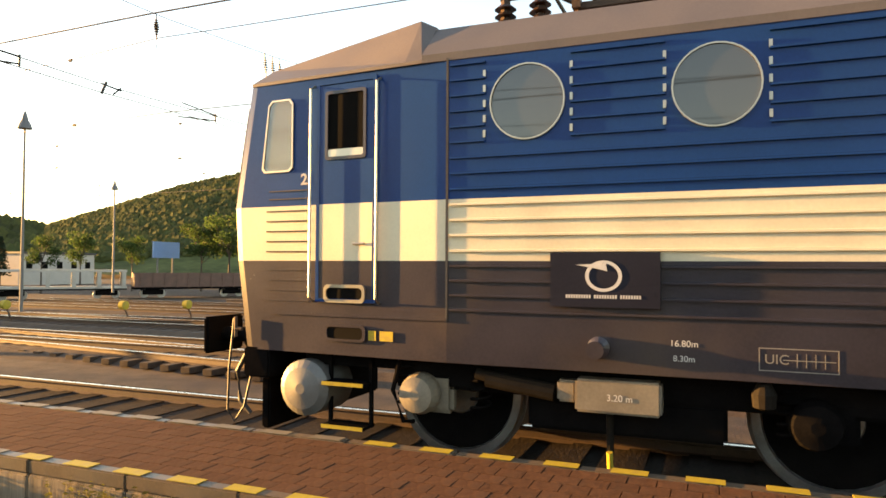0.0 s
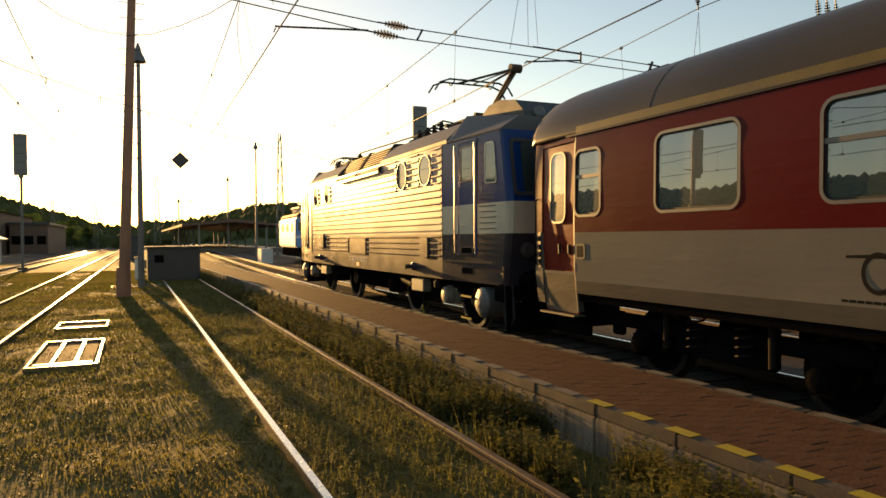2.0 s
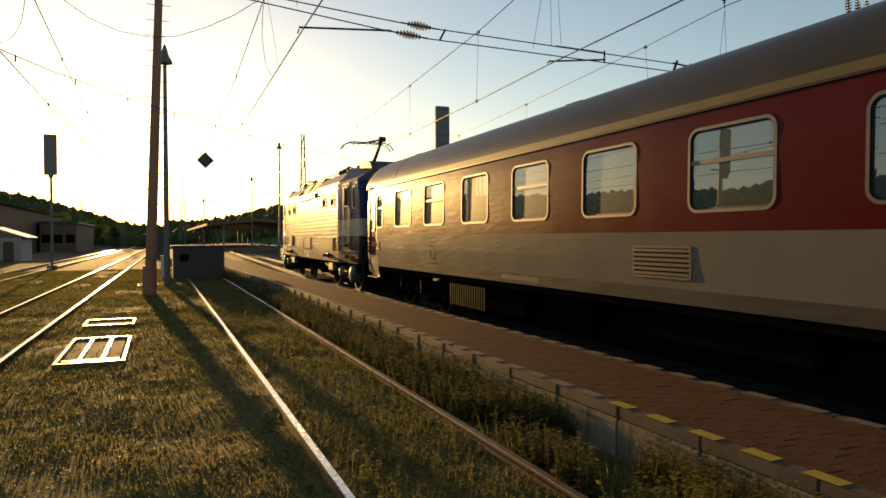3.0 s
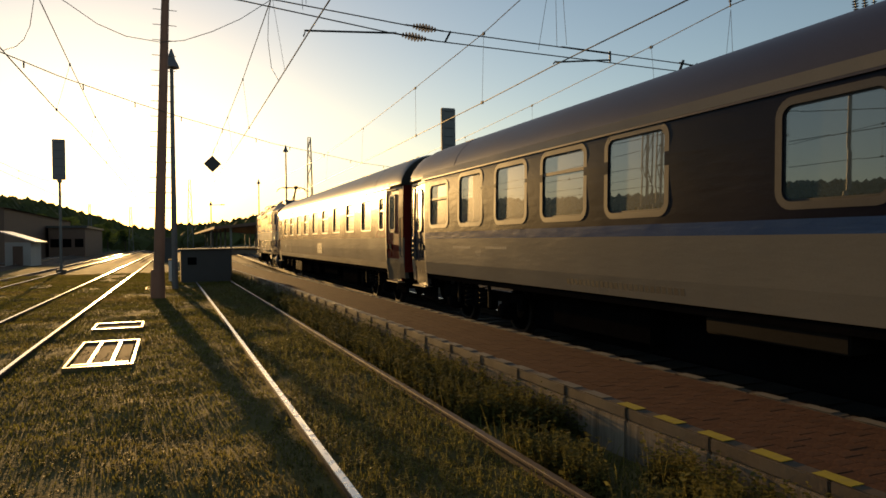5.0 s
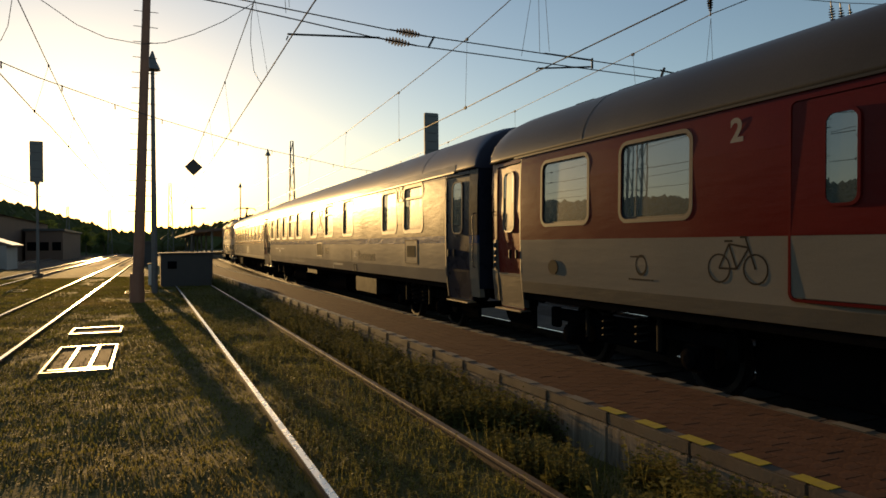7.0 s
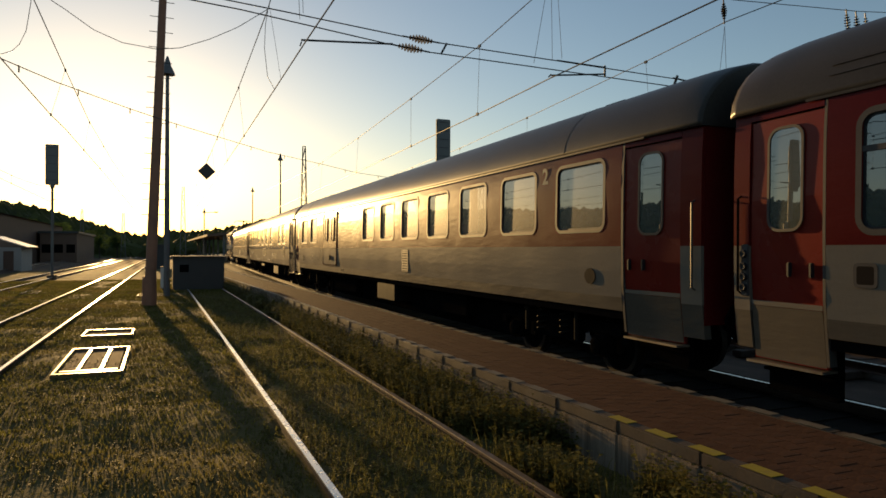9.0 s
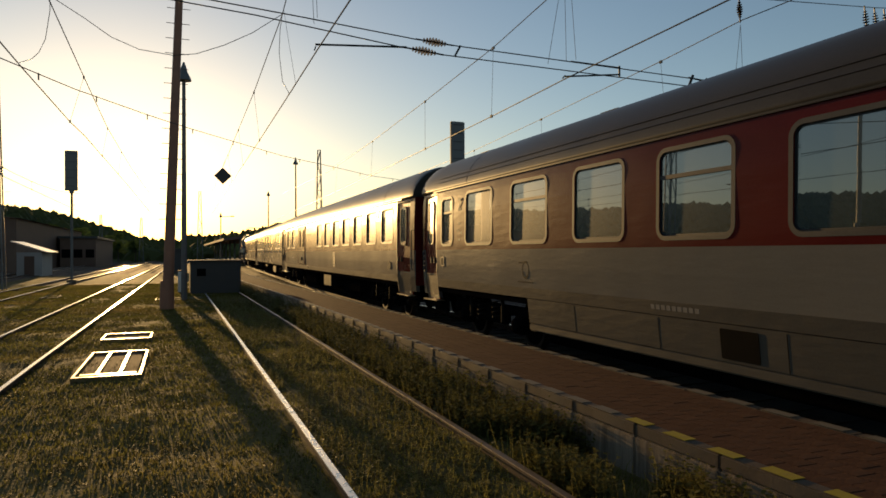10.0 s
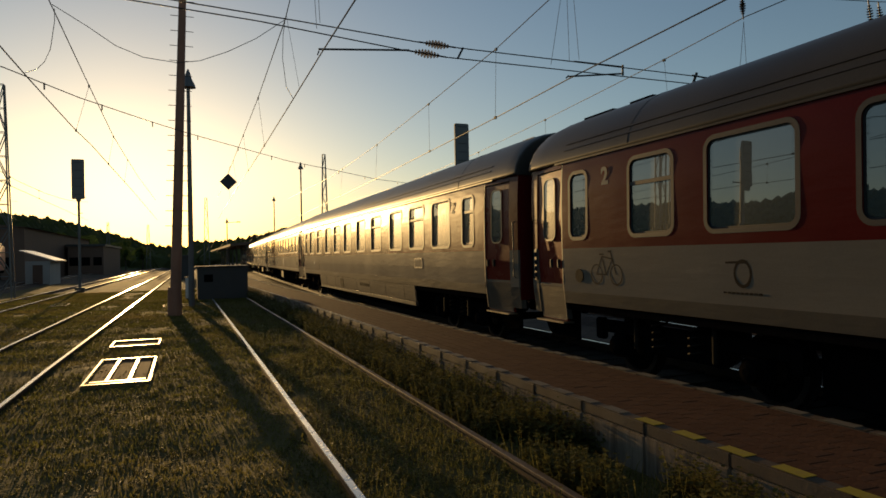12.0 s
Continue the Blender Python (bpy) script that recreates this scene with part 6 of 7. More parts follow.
def signal(x, y, z0, z1, w, lamps, label, base=-0.3, box_side=1, depth=0.14):
    s = thing("railway_signal", label, "signal", "light signals")
    part("post", rod(bmesh.new(), (x, y, base), (x, y, z1 - 0.2), 0.085, 0.075, n=12), M_GALV, s)
    part("foot", boxes((x - 0.28, x + 0.28, y - 0.28, y + 0.28, base - 0.1, base + 0.45), bevel=0.03), M_CONCRETE, s)
    b = part("signal_board", boxes((x - w / 2, x + w / 2, y - 0.12 - depth, y - 0.12, z0, z1), bevel=0.03), M_SIGNALBACK, s)
    n = lamps
    for k in range(n):
        z = z0 + (k + 0.6) * (z1 - z0) / n
        part("hood", boxes((x - w * 0.32, x + w * 0.32, y - 0.12 - depth - 0.012, y - 0.12 - depth, z - 0.012, z + 0.012)), M_SIGNAL, b)
        part("lens", moved(turned([(0, 0.10), (0.10, 0.11), (0.12, 0.05)], axis="Y", n=12), Matrix.Translation((x, y - 0.12, z - 0.12))), M_SIGNAL, b)
    part("bracket", rods(((x, y, z0 + 0.15), (x + 0.42, y, z0 + 0.15), 0.02), ((x, y, z0 - 0.9), (x + 0.22, y, z0 - 0.9), 0.02)), M_GALV, s)
    part("lower_unit", boxes((x - 0.12, x + 0.16, y - 0.25, y - 0.1, z0 - 0.14, z0 + 0.01), bevel=0.02), M_SIGNALBACK, s)
    return s


M_DECK = mat("grey white wagon steel", (0.42, 0.38, 0.32), 0.6, vary=0.2, scale=1.0, dirt=(0.2, 0.13, 0.09))
M_SIGNALBACK = mat("grey signal board back", (0.17, 0.165, 0.155), 0.55, vary=0.1, scale=2)
signal(10.5, 25.5, 5.05, 7.08, 0.60, 6, "tall grey light signal on a pale post")
signal(21.4, 37.6, 3.45, 4.35, 0.5, 3, "small light signal on a pale post")
signal(-6.25, 18, 4.4, 5.95, 0.4, 5, "light signal with five hooded lamps beside the lawn")
signal(-6.4, 50, 5.9, 8.5, 0.75, 5, "tall light signal beside the yard tracks")
for x, y in ((10.0, 25.2), (11.15, 25.3)):
    b = part("concrete_block", boxes((x - 0.3, x + 0.3, y - 0.2, y + 0.2, -0.34, -0.02), bevel=0.03), M_CONCRETE)
    tagged(b, "low concrete block beside the signal foot", "block", "blocks at the signal")
for x, y in ((20.0, 18.0), (18.6, 19.6), (17.0, 23.5)):
    p = thing("point_lever", "points lever with a yellow green weight", "lever", "points levers")
    part("lever_arm", rods(((x, y, -0.3), (x - 0.25, y + 0.1, 0.38), 0.03)), M_RUSTSTEEL, p)
    part("weight", moved(turned([(-0.12, 0.05), (-0.1, 0.16), (0.1, 0.16), (0.12, 0.05)], axis="Y", n=14), Matrix.Translation((x - 0.26, y + 0.1, 0.42))), M_YELLOW, p)
    part("lever_base", boxes((x - 0.2, x + 0.2, y - 0.15, y + 0.15, -0.34, -0.2), bevel=0.02), M_RUSTSTEEL, p)


# ---- things on the lawn ----
def manhole(x0, x1, y0, y1, bars, label):
    h = thing("cable_hatch", label, "hatch", "hatches in the lawn")
    z = -0.075
    part("kerb", joined(boxes((x0, x1, y0, y0 + 0.09, z - 0.2, z + 0.045), (x0, x1, y1 - 0.09, y1, z - 0.2, z + 0.045), (x0, x0 + 0.045, y0 + 0.09, y1 - 0.09, z - 0.2, z + 0.045), (x1 - 0.045, x1, y0 + 0.09, y1 - 0.09, z - 0.2, z + 0.045), bevel=0.008)), M_HATCH, h, "pale worn steel rim")
    for k in range(bars):
        x = x0 + (x1 - x0) * (k + 1) / (bars + 1)
        part("bar", boxes((x - 0.028, x + 0.028, y0 + 0.35, y1 - 0.12, z - 0.1, z + 0.04), bevel=0.006), M_HATCH, h)
    if bars:
        part("cross_bar", boxes((x0 + 0.09, x1 - 0.09, y0 + 0.26, y0 + 0.34, z - 0.1, z + 0.038)), M_HATCH, h)
    part("lid", boxes((x0 + 0.09, x1 - 0.09, y0 + 0.1, y1 - 0.1, z - 0.2, z + 0.012)), M_JOINT, h)


M_HATCH = mat("pale worn steel", (0.19, 0.13, 0.055), 0.42, metal=0.5, vary=0.5, scale=6)
manhole(-1.50, -0.52, 11.5, 14.4, 2, "concrete cable hatch with a pale worn steel rim")
manhole(-1.56, -0.54, 16.4, 17.6, 0, "smaller concrete hatch with a pale steel rim")
manhole(-0.85, 0.2, 29.6, 30.8, 0, "smaller concrete hatch with a pale steel rim")
manhole(-5.4, -4.8, 33.0, 34.5, 0, "smaller concrete hatch with a pale steel rim")
hut = thing("relay_hut", "low grey trackside hut at the end of the siding", "hut")
part("body", boxes((0.55, 2.85, 34.2, 36.4, -0.2, 1.42), bevel=0.03), M_HUT, hut)
part("roof", boxes((0.45, 2.95, 34.1, 36.5, 1.42, 1.50), bevel=0.02), M_HUT, hut)
part("window", boxes((0.85, 1.25, 34.17, 34.2, 0.75, 1.1)), M_VENTDARK, hut)
cab = thing("trackside_cabinet", "small white trackside cabinet", "cabinet")
part("body", boxes((0.02, 0.42, 35.2, 35.6, -0.05, 0.95), bevel=0.02), M_LIGHTBOX, cab)
part("lid", boxes((-0.01, 0.45, 35.17, 35.63, 0.95, 1.0), bevel=0.01), M_HUT, cab)
part("leg", boxes((0.1, 0.34, 35.3, 35.5, -0.2, -0.05)), M_HUT, cab)


scrap = bmesh.new()
bmesh.ops.create_icosphere(scrap, subdivisions=2, radius=0.09)
for v in scrap.verts:
    v.co *= 0.75 + 0.5 * noise.noise((v.co.x * 25, v.co.y * 25, v.co.z * 25))
paper = part("crumpled_paper", moved(scrap, Matrix.Translation((3.55, 17.87, 0.0))), M_LIGHTBOX)
tagged(paper, "crumpled white paper in the weeds by the platform", "litter")


# ---- far things ----
def on_ray(a, d):
    return d * math.sin(radians(a)), d * math.cos(radians(a))


def freight_wagon(x, y, turn, m, length=12.5, h=2.2, kind="open", z=0.0):
    w = thing("freight_wagon", {"open": "brown open freight wagon", "deck": "white two deck car carrier wagon", "van": "pale red wagon with small windows", "box": "cream covered wagon on a siding"}[kind], "wagon", "parked wagons", pose(x, y, z, 0, 0, turn))
    a = length / 2
    part("underframe", boxes((-1.3, 1.3, -a, a, 0.95, 1.2)), M_BLACK, w)
    for s in (-1, 1):
        part("bogie", boxes((-1.1, 1.1, s * (a - 2) - 1.1, s * (a - 2) + 1.1, 0.35, 0.9), bevel=0.05), M_BLACK, w)
        for yy in (s * (a - 2) - 0.9, s * (a - 2) + 0.9):
            part("wheel", moved(turned([(-0.85, 0.46), (-0.7, 0.48)], n=20), Matrix.Translation((0, yy, 0.46))), M_TYRE, w)
    if kind == "open":
        part("side_wall", boxes((-1.4, -1.34, -a, a, 1.2, 1.2 + h), (1.34, 1.4, -a, a, 1.2, 1.2 + h), (-1.34, 1.34, -a, -a + 0.06, 1.2, 1.2 + h), (-1.34, 1.34, a - 0.06, a, 1.2, 1.2 + h)), m, w)
        for k in range(10):
            yy = -a + (k + 0.5) * length / 10
            part("post", boxes((-1.48, -1.4, yy - 0.05, yy + 0.05, 1.15, 1.2 + h)), m, w)
    elif kind == "deck":
        part("upper_deck", boxes((-1.4, 1.4, -a, a, 2.9, 3.15)), m, w)
        for k in range(6):
            yy = -a + 0.3 + k * (length - 0.6) / 5
            part("post", boxes((-1.4, -1.15, yy - 0.2, yy + 0.2, 1.2, 2.9), (1.15, 1.4, yy - 0.2, yy + 0.2, 1.2, 2.9)), m, w)
        part("lower_deck", boxes((-1.4, 1.4, -a, a, 1.1, 1.35)), m, w)
    else:
        part("box_body", boxes((-1.4, 1.4, -a, a, 1.2, 1.2 + h), bevel=0.08), m, w)
        part("box_roof", boxes((-1.3, 1.3, -a, a, 1.2 + h, 1.45 + h), bevel=0.1), M_COACHROOF, w)
        for k in range(5):
            yy = -a + (k + 0.5) * length / 5
            part("window", boxes((-1.42, -1.4, yy - 0.4, yy + 0.4, 2.2, 2.9)), M_VENTDARK, w)
    return w


for k in range(6):
    freight_wagon(31.5 + 10.7 * k, 82.5 - 8.3 * k, 52.2, (M_DECK, M_PINK, M_DECK, M_WAGON, M_WAGON, M_WAGON)[k], 12.8, 1.6, ("deck", "van", "deck", "open", "open", "open")[k], z=-1.78)
part_bed = part("siding_bed", moved(boxes((-2, 2, -40, 40, -1.95, -1.78)), pose(58, 62, 0, 0, 0, 52.2)), M_BALLAST)
tagged(part_bed, "stony bed of the far siding", "track bed", kind="structure")
freight_wagon(*on_ray(16.5, 86), -8, M_LIGHTBOX, 9, 2.2, "box")
freight_wagon(*on_ray(19.5, 84), -8, M_WAGON, 12, 2.0, "open")
shed = thing("lean_to_shed", "small shed with a bright sloping metal roof", "shed")
sx, sy = on_ray(-9.7, 74)
part("wall", boxes((sx - 1.1, sx + 0.9, sy - 1.5, sy + 4.0, -0.34, 1.95)), M_PLASTER, shed)
part("roof", extruded([(sx - 1.5, 3.0), (sx - 1.5, 2.9), (sx + 1.4, 1.9), (sx + 1.4, 2.0)], sy - 1.8, sy + 4.3), M_STEEL, shed, "bright bare metal roof")
part("door", boxes((sx - 0.5, sx + 0.3, sy - 1.54, sy - 1.5, -0.3, 1.6)), M_HALL, shed)
far_hut = thing("relay_hut", "dark trackside hut far along the yard", "hut")
part("body", boxes((-1.1, 0.7, 76, 79, -0.34, 2.1), bevel=0.03), M_HUT, far_hut)
part("roof", boxes((-1.25, 0.85, 75.8, 79.2, 2.1, 2.3), bevel=0.02), M_HUT, far_hut)
freight_wagon(*on_ray(-13.5, 68), 8, M_PINK, 13, 2.2, "van")

shunter = thing("parked_locomotive", "parked pale blue and white electric locomotive", "locomotive", "", pose(13.35, 58.5, 0, 0, 0, -3))
part("body", boxes((-1.45, 1.45, -4.5, 4.5, 1.1, 3.5), bevel=0.12), M_LIGHTBLUE, shunter)
part("stripe", boxes((-1.47, 1.47, -4.52, 4.52, 1.75, 2.15), bevel=0.1), M_LIGHTBOX, shunter)
part("roof", boxes((-1.3, 1.3, -4.4, 4.4, 3.5, 3.85), bevel=0.12), M_GREYBOX, shunter)
for k in range(3):
    part("side_window", boxes((-1.462, -1.44, -3.6 + k * 2.6, -2.4 + k * 2.6, 2.4, 3.1)), M_GLASS, shunter)
for x in (-0.7, 0.7):
    part("windscreen", boxes((x - 0.5, x + 0.5, -4.525, -4.5, 2.45, 3.15)), M_GLASS, shunter)
part("underframe", boxes((-1.2, 1.2, -4.3, 4.3, 0.35, 1.1), bevel=0.05), M_BLACK, shunter)
part("roof_gear", rods(((-0.6, 2.4, 3.85), (0.2, 1.2, 4.6), 0.05), ((0.2, 1.2, 4.6), (-0.4, 2.8, 5.0), 0.04), ((-0.8, 2.8, 5.0), (0.8, 2.8, 5.0), 0.05)), M_RUSTSTEEL, shunter)
kiosk = part("equipment_container", boxes((10.0, 11.0, 60, 62, -0.34, 0.95), bevel=0.05), M_LIGHTBOX)
tagged(kiosk, "white equipment container beside the tracks", "container")

canopy = thing("station_canopy", "long dark station platform canopy on posts", "canopy")
part("canopy_roof", extruded([(6.5, 4.1), (14, 4.9), (21.5, 4.1), (21.5, 3.75), (14, 4.4), (6.5, 3.75)], 108, 190), M_HALL, canopy)
for k in range(8):
    for x in (9, 19):
        part("post", boxes((x - 0.15, x + 0.15, 109 + k * 11, 109.3 + k * 11, -0.3, 4.2)), M_GALV, canopy)
part("platform_slab", boxes((6.5, 21.5, 108, 190, -0.34, 0.4)), M_CONCRETE, canopy)


def building(x0, x1, y0, y1, h, m, rows, cols, label, name="building", ridge=0.0):
    b = thing(name, label, "building", "buildings round the yard")
    part("wall", boxes((x0, x1, y0, y1, -2.1, h)), m, b)
    if ridge:
        part("roof", extruded([(x0 - 0.4, h), ((x0 + x1) / 2, h + ridge), (x1 + 0.4, h)], y0 - 0.3, y1 + 0.3), M_HALL, b)
    else:
        part("roof", boxes((x0 - 0.3, x1 + 0.3, y0 - 0.3, y1 + 0.3, h, h + 0.35)), M_HUT, b)
    for r in range(rows):
        for c in range(cols):
            xx, zz = x0 + (c + 0.5) * (x1 - x0) / cols, 1.2 + r * (h - 1.5) / rows
            part("window", boxes((xx - 0.6, xx + 0.6, y0 - 0.06, y0 + 0.0, zz, zz + 1.3)), M_VENTDARK, b)
    return b


building(-42, -17.5, 92, 150, 6.0, M_HALL, 1, 6, "long brown depot hall with pitched roof", "depot_hall", 1.2)
building(-17, -12, 120, 150, 4.2, M_HALL, 1, 3, "low brown yard building")
building(33.5, 39.5, 150, 158, 8.5, M_PLASTER, 3, 3, "grey plastered block with dark windows")
building(60, 84, 128, 138, 4.5, M_LIGHTBLUE, 1, 8, "pale blue low station building")
building(88, 104, 120, 130, 4.0, M_PLASTER, 1, 5, "low grey building behind the yard")
board = thing("billboard", "pale blue billboard on two posts", "billboard")
bx, by = on_ray(45.9, 110)
part("panel", boxes((bx - 2.6, bx + 2.6, by - 0.1, by + 0.1, 3.0, 5.4)), M_LIGHTBLUE, board)
part("post", boxes((bx - 1.6, bx - 1.4, by + 0.1, by + 0.3, -0.34, 5.0)), M_GALV, board)
part("post", boxes((bx + 1.4, bx + 1.6, by + 0.1, by + 0.3, -0.34, 5.0)), M_GALV, board)


def raw_part(name, verts, faces, m, parent=None):
    me = bpy.data.meshes.new(name)
    me.from_pydata([tuple(v) for v in verts], [], faces)
    me.materials.append(m)
    ob = new(name, me)
    if parent:
        ob.parent = parent
    return ob


M_WOODS = leafy("far woods", (0.095, 0.105, 0.035), 0.85, vary=0.3, scale=0.02, fine=0.2, island=0.5, spec=0.2)


def hill(points, near, far, label, seed, crowns=110, crown=1.0, bias=1.0):
    """A ridge seen along bearings: points of bearing and rise in degrees; it climbs from near to far."""
    az0, az1 = points[0][0], points[-1][0]
    bearings = span(az0, az1, 0.5)
    bm = bmesh.new()
    rows = []
    for f in (0, 0.12, 0.25, 0.4, 0.55, 0.7, 0.85, 1.0, 1.15):
        row = []
        for a in bearings:
            rise = float(np.interp(a, [p[0] for p in points], [p[1] for p in points]))
            d = near + (far - near) * f
            top = far * math.tan(radians(max(0.0, rise))) + 1.8
            z = -1 + top * (math.sin(min(f, 1) * math.pi / 2) ** 1.15) * (1 if f <= 1 else 0.8)
            z += (far * 0.0022) * noise.noise((a * 1.3, f * 9, seed)) * min(1, f * 4) + far * 0.0012 * noise.noise((a * 5, f * 20, seed))
            x, y = on_ray(a, d)
            row.append(bm.verts.new((x, y, z)))
        rows.append(row)
    for p, q in zip(rows, rows[1:]):
        for i in range(len(p) - 1):
            bm.faces.new((p[i], p[i + 1], q[i + 1], q[i]))
    h = part("hill", bm, M_HILL)
    rng = random.Random(seed)
    verts, faces = [], []
    ball = [(1, 0, 0), (-1, 0, 0), (0, 1, 0), (0, -1, 0), (0, 0, 1), (0.6, 0.6, 0.55), (-0.6, 0.6, 0.55), (-0.6, -0.6, 0.55), (0.6, -0.6, 0.55)]
    tris = [(4, 5, 6), (4, 6, 7), (4, 7, 8), (4, 8, 5), (0, 2, 5), (2, 6, 5), (2, 1, 6), (1, 7, 6), (1, 3, 7), (3, 8, 7), (3, 0, 8), (0, 5, 8)]
    size = far * 0.0075 * crown
    for _ in range(int((az1 - az0) * crowns)):
        f, a = rng.uniform(0.05, 1.0) ** 0.8, az0 + (az1 - az0) * rng.random() ** bias
        rise = float(np.interp(a, [p[0] for p in points], [p[1] for p in points]))
        top = far * math.tan(radians(max(0.0, rise))) + 1.8
        x, y = on_ray(a, near + (far - near) * f)
        z = -1 + top * (math.sin(f * math.pi / 2) ** 1.15)
        r = size * rng.uniform(0.5, 1.3)
        k = len(verts)
        verts.extend([(x + v[0] * r * rng.uniform(0.7, 1.2), y + v[1] * r * rng.uniform(0.7, 1.2), z + v[2] * r * rng.uniform(0.9, 1.5)) for v in ball])
        faces.extend([(k + t[0], k + t[1], k + t[2]) for t in tris])
    w = raw_part("woods", verts, faces, M_WOODS, h)
    w["kind"] = "stuff"
    for p in h.data.polygons:
        p.use_smooth = True
    tagged(h, label, "hill", kind="structure")
    return h


hill([(38, 2.6), (42, 4.0), (47, 5.8), (52, 7.0), (60, 8.5), (80, 8), (110, 5), (140, 4), (165, 3)], 220, 520, "steep wooded hill", 3, crowns=280, crown=0.55, bias=2.2)
hill([(14, 0.8), (20, 1.4), (25, 2.4), (29, 3.3), (33, 3.2), (38, 2.2), (44, 1.5)], 700, 1500, "distant hazy wooded hill", 7)
hill([(0.2, 0.15), (0.6, 0.7), (3, 0.7), (4.8, 1.0), (7.5, 1.6), (10, 2.1), (14, 2.1), (18, 1.5), (22, 1.0)], 260, 650, "low wooded hill behind the canopy", 9)
# The ridge past -60 and the hill behind are unseen, added to block skylight.
hill([(-150, 4), (-120, 5.5), (-100, 7), (-80, 7), (-60, 5.6), (-52, 5.1), (-46.7, 5.2), (-44, 4.4), (-39, 4.5), (-32, 4.0), (-22, 3.6), (-14, 3.0), (-9, 2.5), (-5, 1.4), (-2, 0.5), (2.6, 0.3)], 160, 420, "dark wooded hillside beside the yard", 11)
hill([(165, 3), (180, 3), (210, 4)], 220, 480, "unseen wooded hill added behind the yard", 13)


def leaf_cloud(verts, faces, centre, radius, n, size, rng, squash=0.8):
    for _ in range(n):
        d = Vector((rng.gauss(0, 1), rng.gauss(0, 1), rng.gauss(0, 1))).normalized() * radius * (rng.random() ** 0.4)
        p = Vector(centre) + Vector((d.x, d.y, d.z * squash))
        u = Vector((rng.gauss(0, 1), rng.gauss(0, 1), rng.gauss(0, 1))).normalized() * size
        v = u.cross(Vector((rng.gauss(0, 1), rng.gauss(0, 1), rng.gauss(0, 1)))).normalized() * size * 0.6
        k = len(verts)
        verts.extend([p - u, p + v, p + u, p - v])
        faces.append((k, k + 1, k + 2, k + 3))


def tree(x, y, h, seed, conifer=False):
    rng = random.Random(seed)
    t = thing("tree", "dark pointed spruce beside the yard" if conifer else "broad leafy tree beside the rail yard", "tree", "trees round the yard")
    tr = bmesh.new()
    rod(tr, (x, y, ground_z(x, y) - 0.2), (x, y, h * (0.95 if conifer else 0.55)), h * 0.022, h * 0.006, n=8)
    verts, faces = [], []
    if conifer:
        for k in range(26):
            f = k / 26
            r = h * 0.2 * (1 - f) ** 0.9 + 0.12
            z = h * (0.10 + 0.9 * f)
            for j in range(7):
                a = rng.uniform(0, 6.28)
                e = (x + r * math.cos(a), y + r * math.sin(a), z - r * 0.28)
                if k % 3 == 0 and j < 3:
                    rod(tr, (x, y, z), e, 0.03, 0.01, n=4)
                for q in (0.35, 0.65, 0.95):
                    leaf_cloud(verts, faces, (x + (e[0] - x) * q, y + (e[1] - y) * q, z + (e[2] - z) * q), h * 0.03, 7, h * 0.02, rng, 0.5)
    else:
        for k in range(13):
            a, rr, zz = rng.uniform(0, 6.28), h * rng.uniform(0.08, 0.30), h * rng.uniform(0.38, 0.9)
            c = (x + rr * math.cos(a), y + rr * math.sin(a), zz)
            rod(tr, (x, y, h * rng.uniform(0.25, 0.5)), c, h * 0.008, h * 0.003, n=5)
            leaf_cloud(verts, faces, c, h * rng.uniform(0.12, 0.2), 150, h * 0.022, rng)
    part("trunk", tr, M_TRUNK, t)
    raw_part("crown", verts, faces, M_NEEDLE if conifer else M_LEAF, t)
    return t


for k, (a, d, h, con) in enumerate(((33.0, 118, 8.6, True), (35.0, 120, 6.2, True), (17.0, 125, 7.2, True), (18.6, 122, 8.0, False), (20.2, 126, 7.2, False), (21.6, 120, 6.4, False), (22.8, 118, 7.4, True), (24.2, 116, 7.6, True), (25.6, 125, 5.5, False), (28.4, 118, 5.2, False), (30.5, 124, 5.6, False), (37.5, 105, 6.0, False),
                                    (40.0, 115, 7.0, False), (43.5, 112, 6.5, False), (48.5, 108, 8.5, False), (50.6, 104, 10.0, False), (53, 105, 9, False), (-4.2, 170, 7.0, False), (-3.0, 180, 6.0, False), (-6.6, 165, 7.5, False), (-8.2, 160, 7.8, False), (14.6, 140, 6.4, False), (15.6, 138, 7.6, True))):
    tree(*on_ray(a, d), h, 40 + k, con)


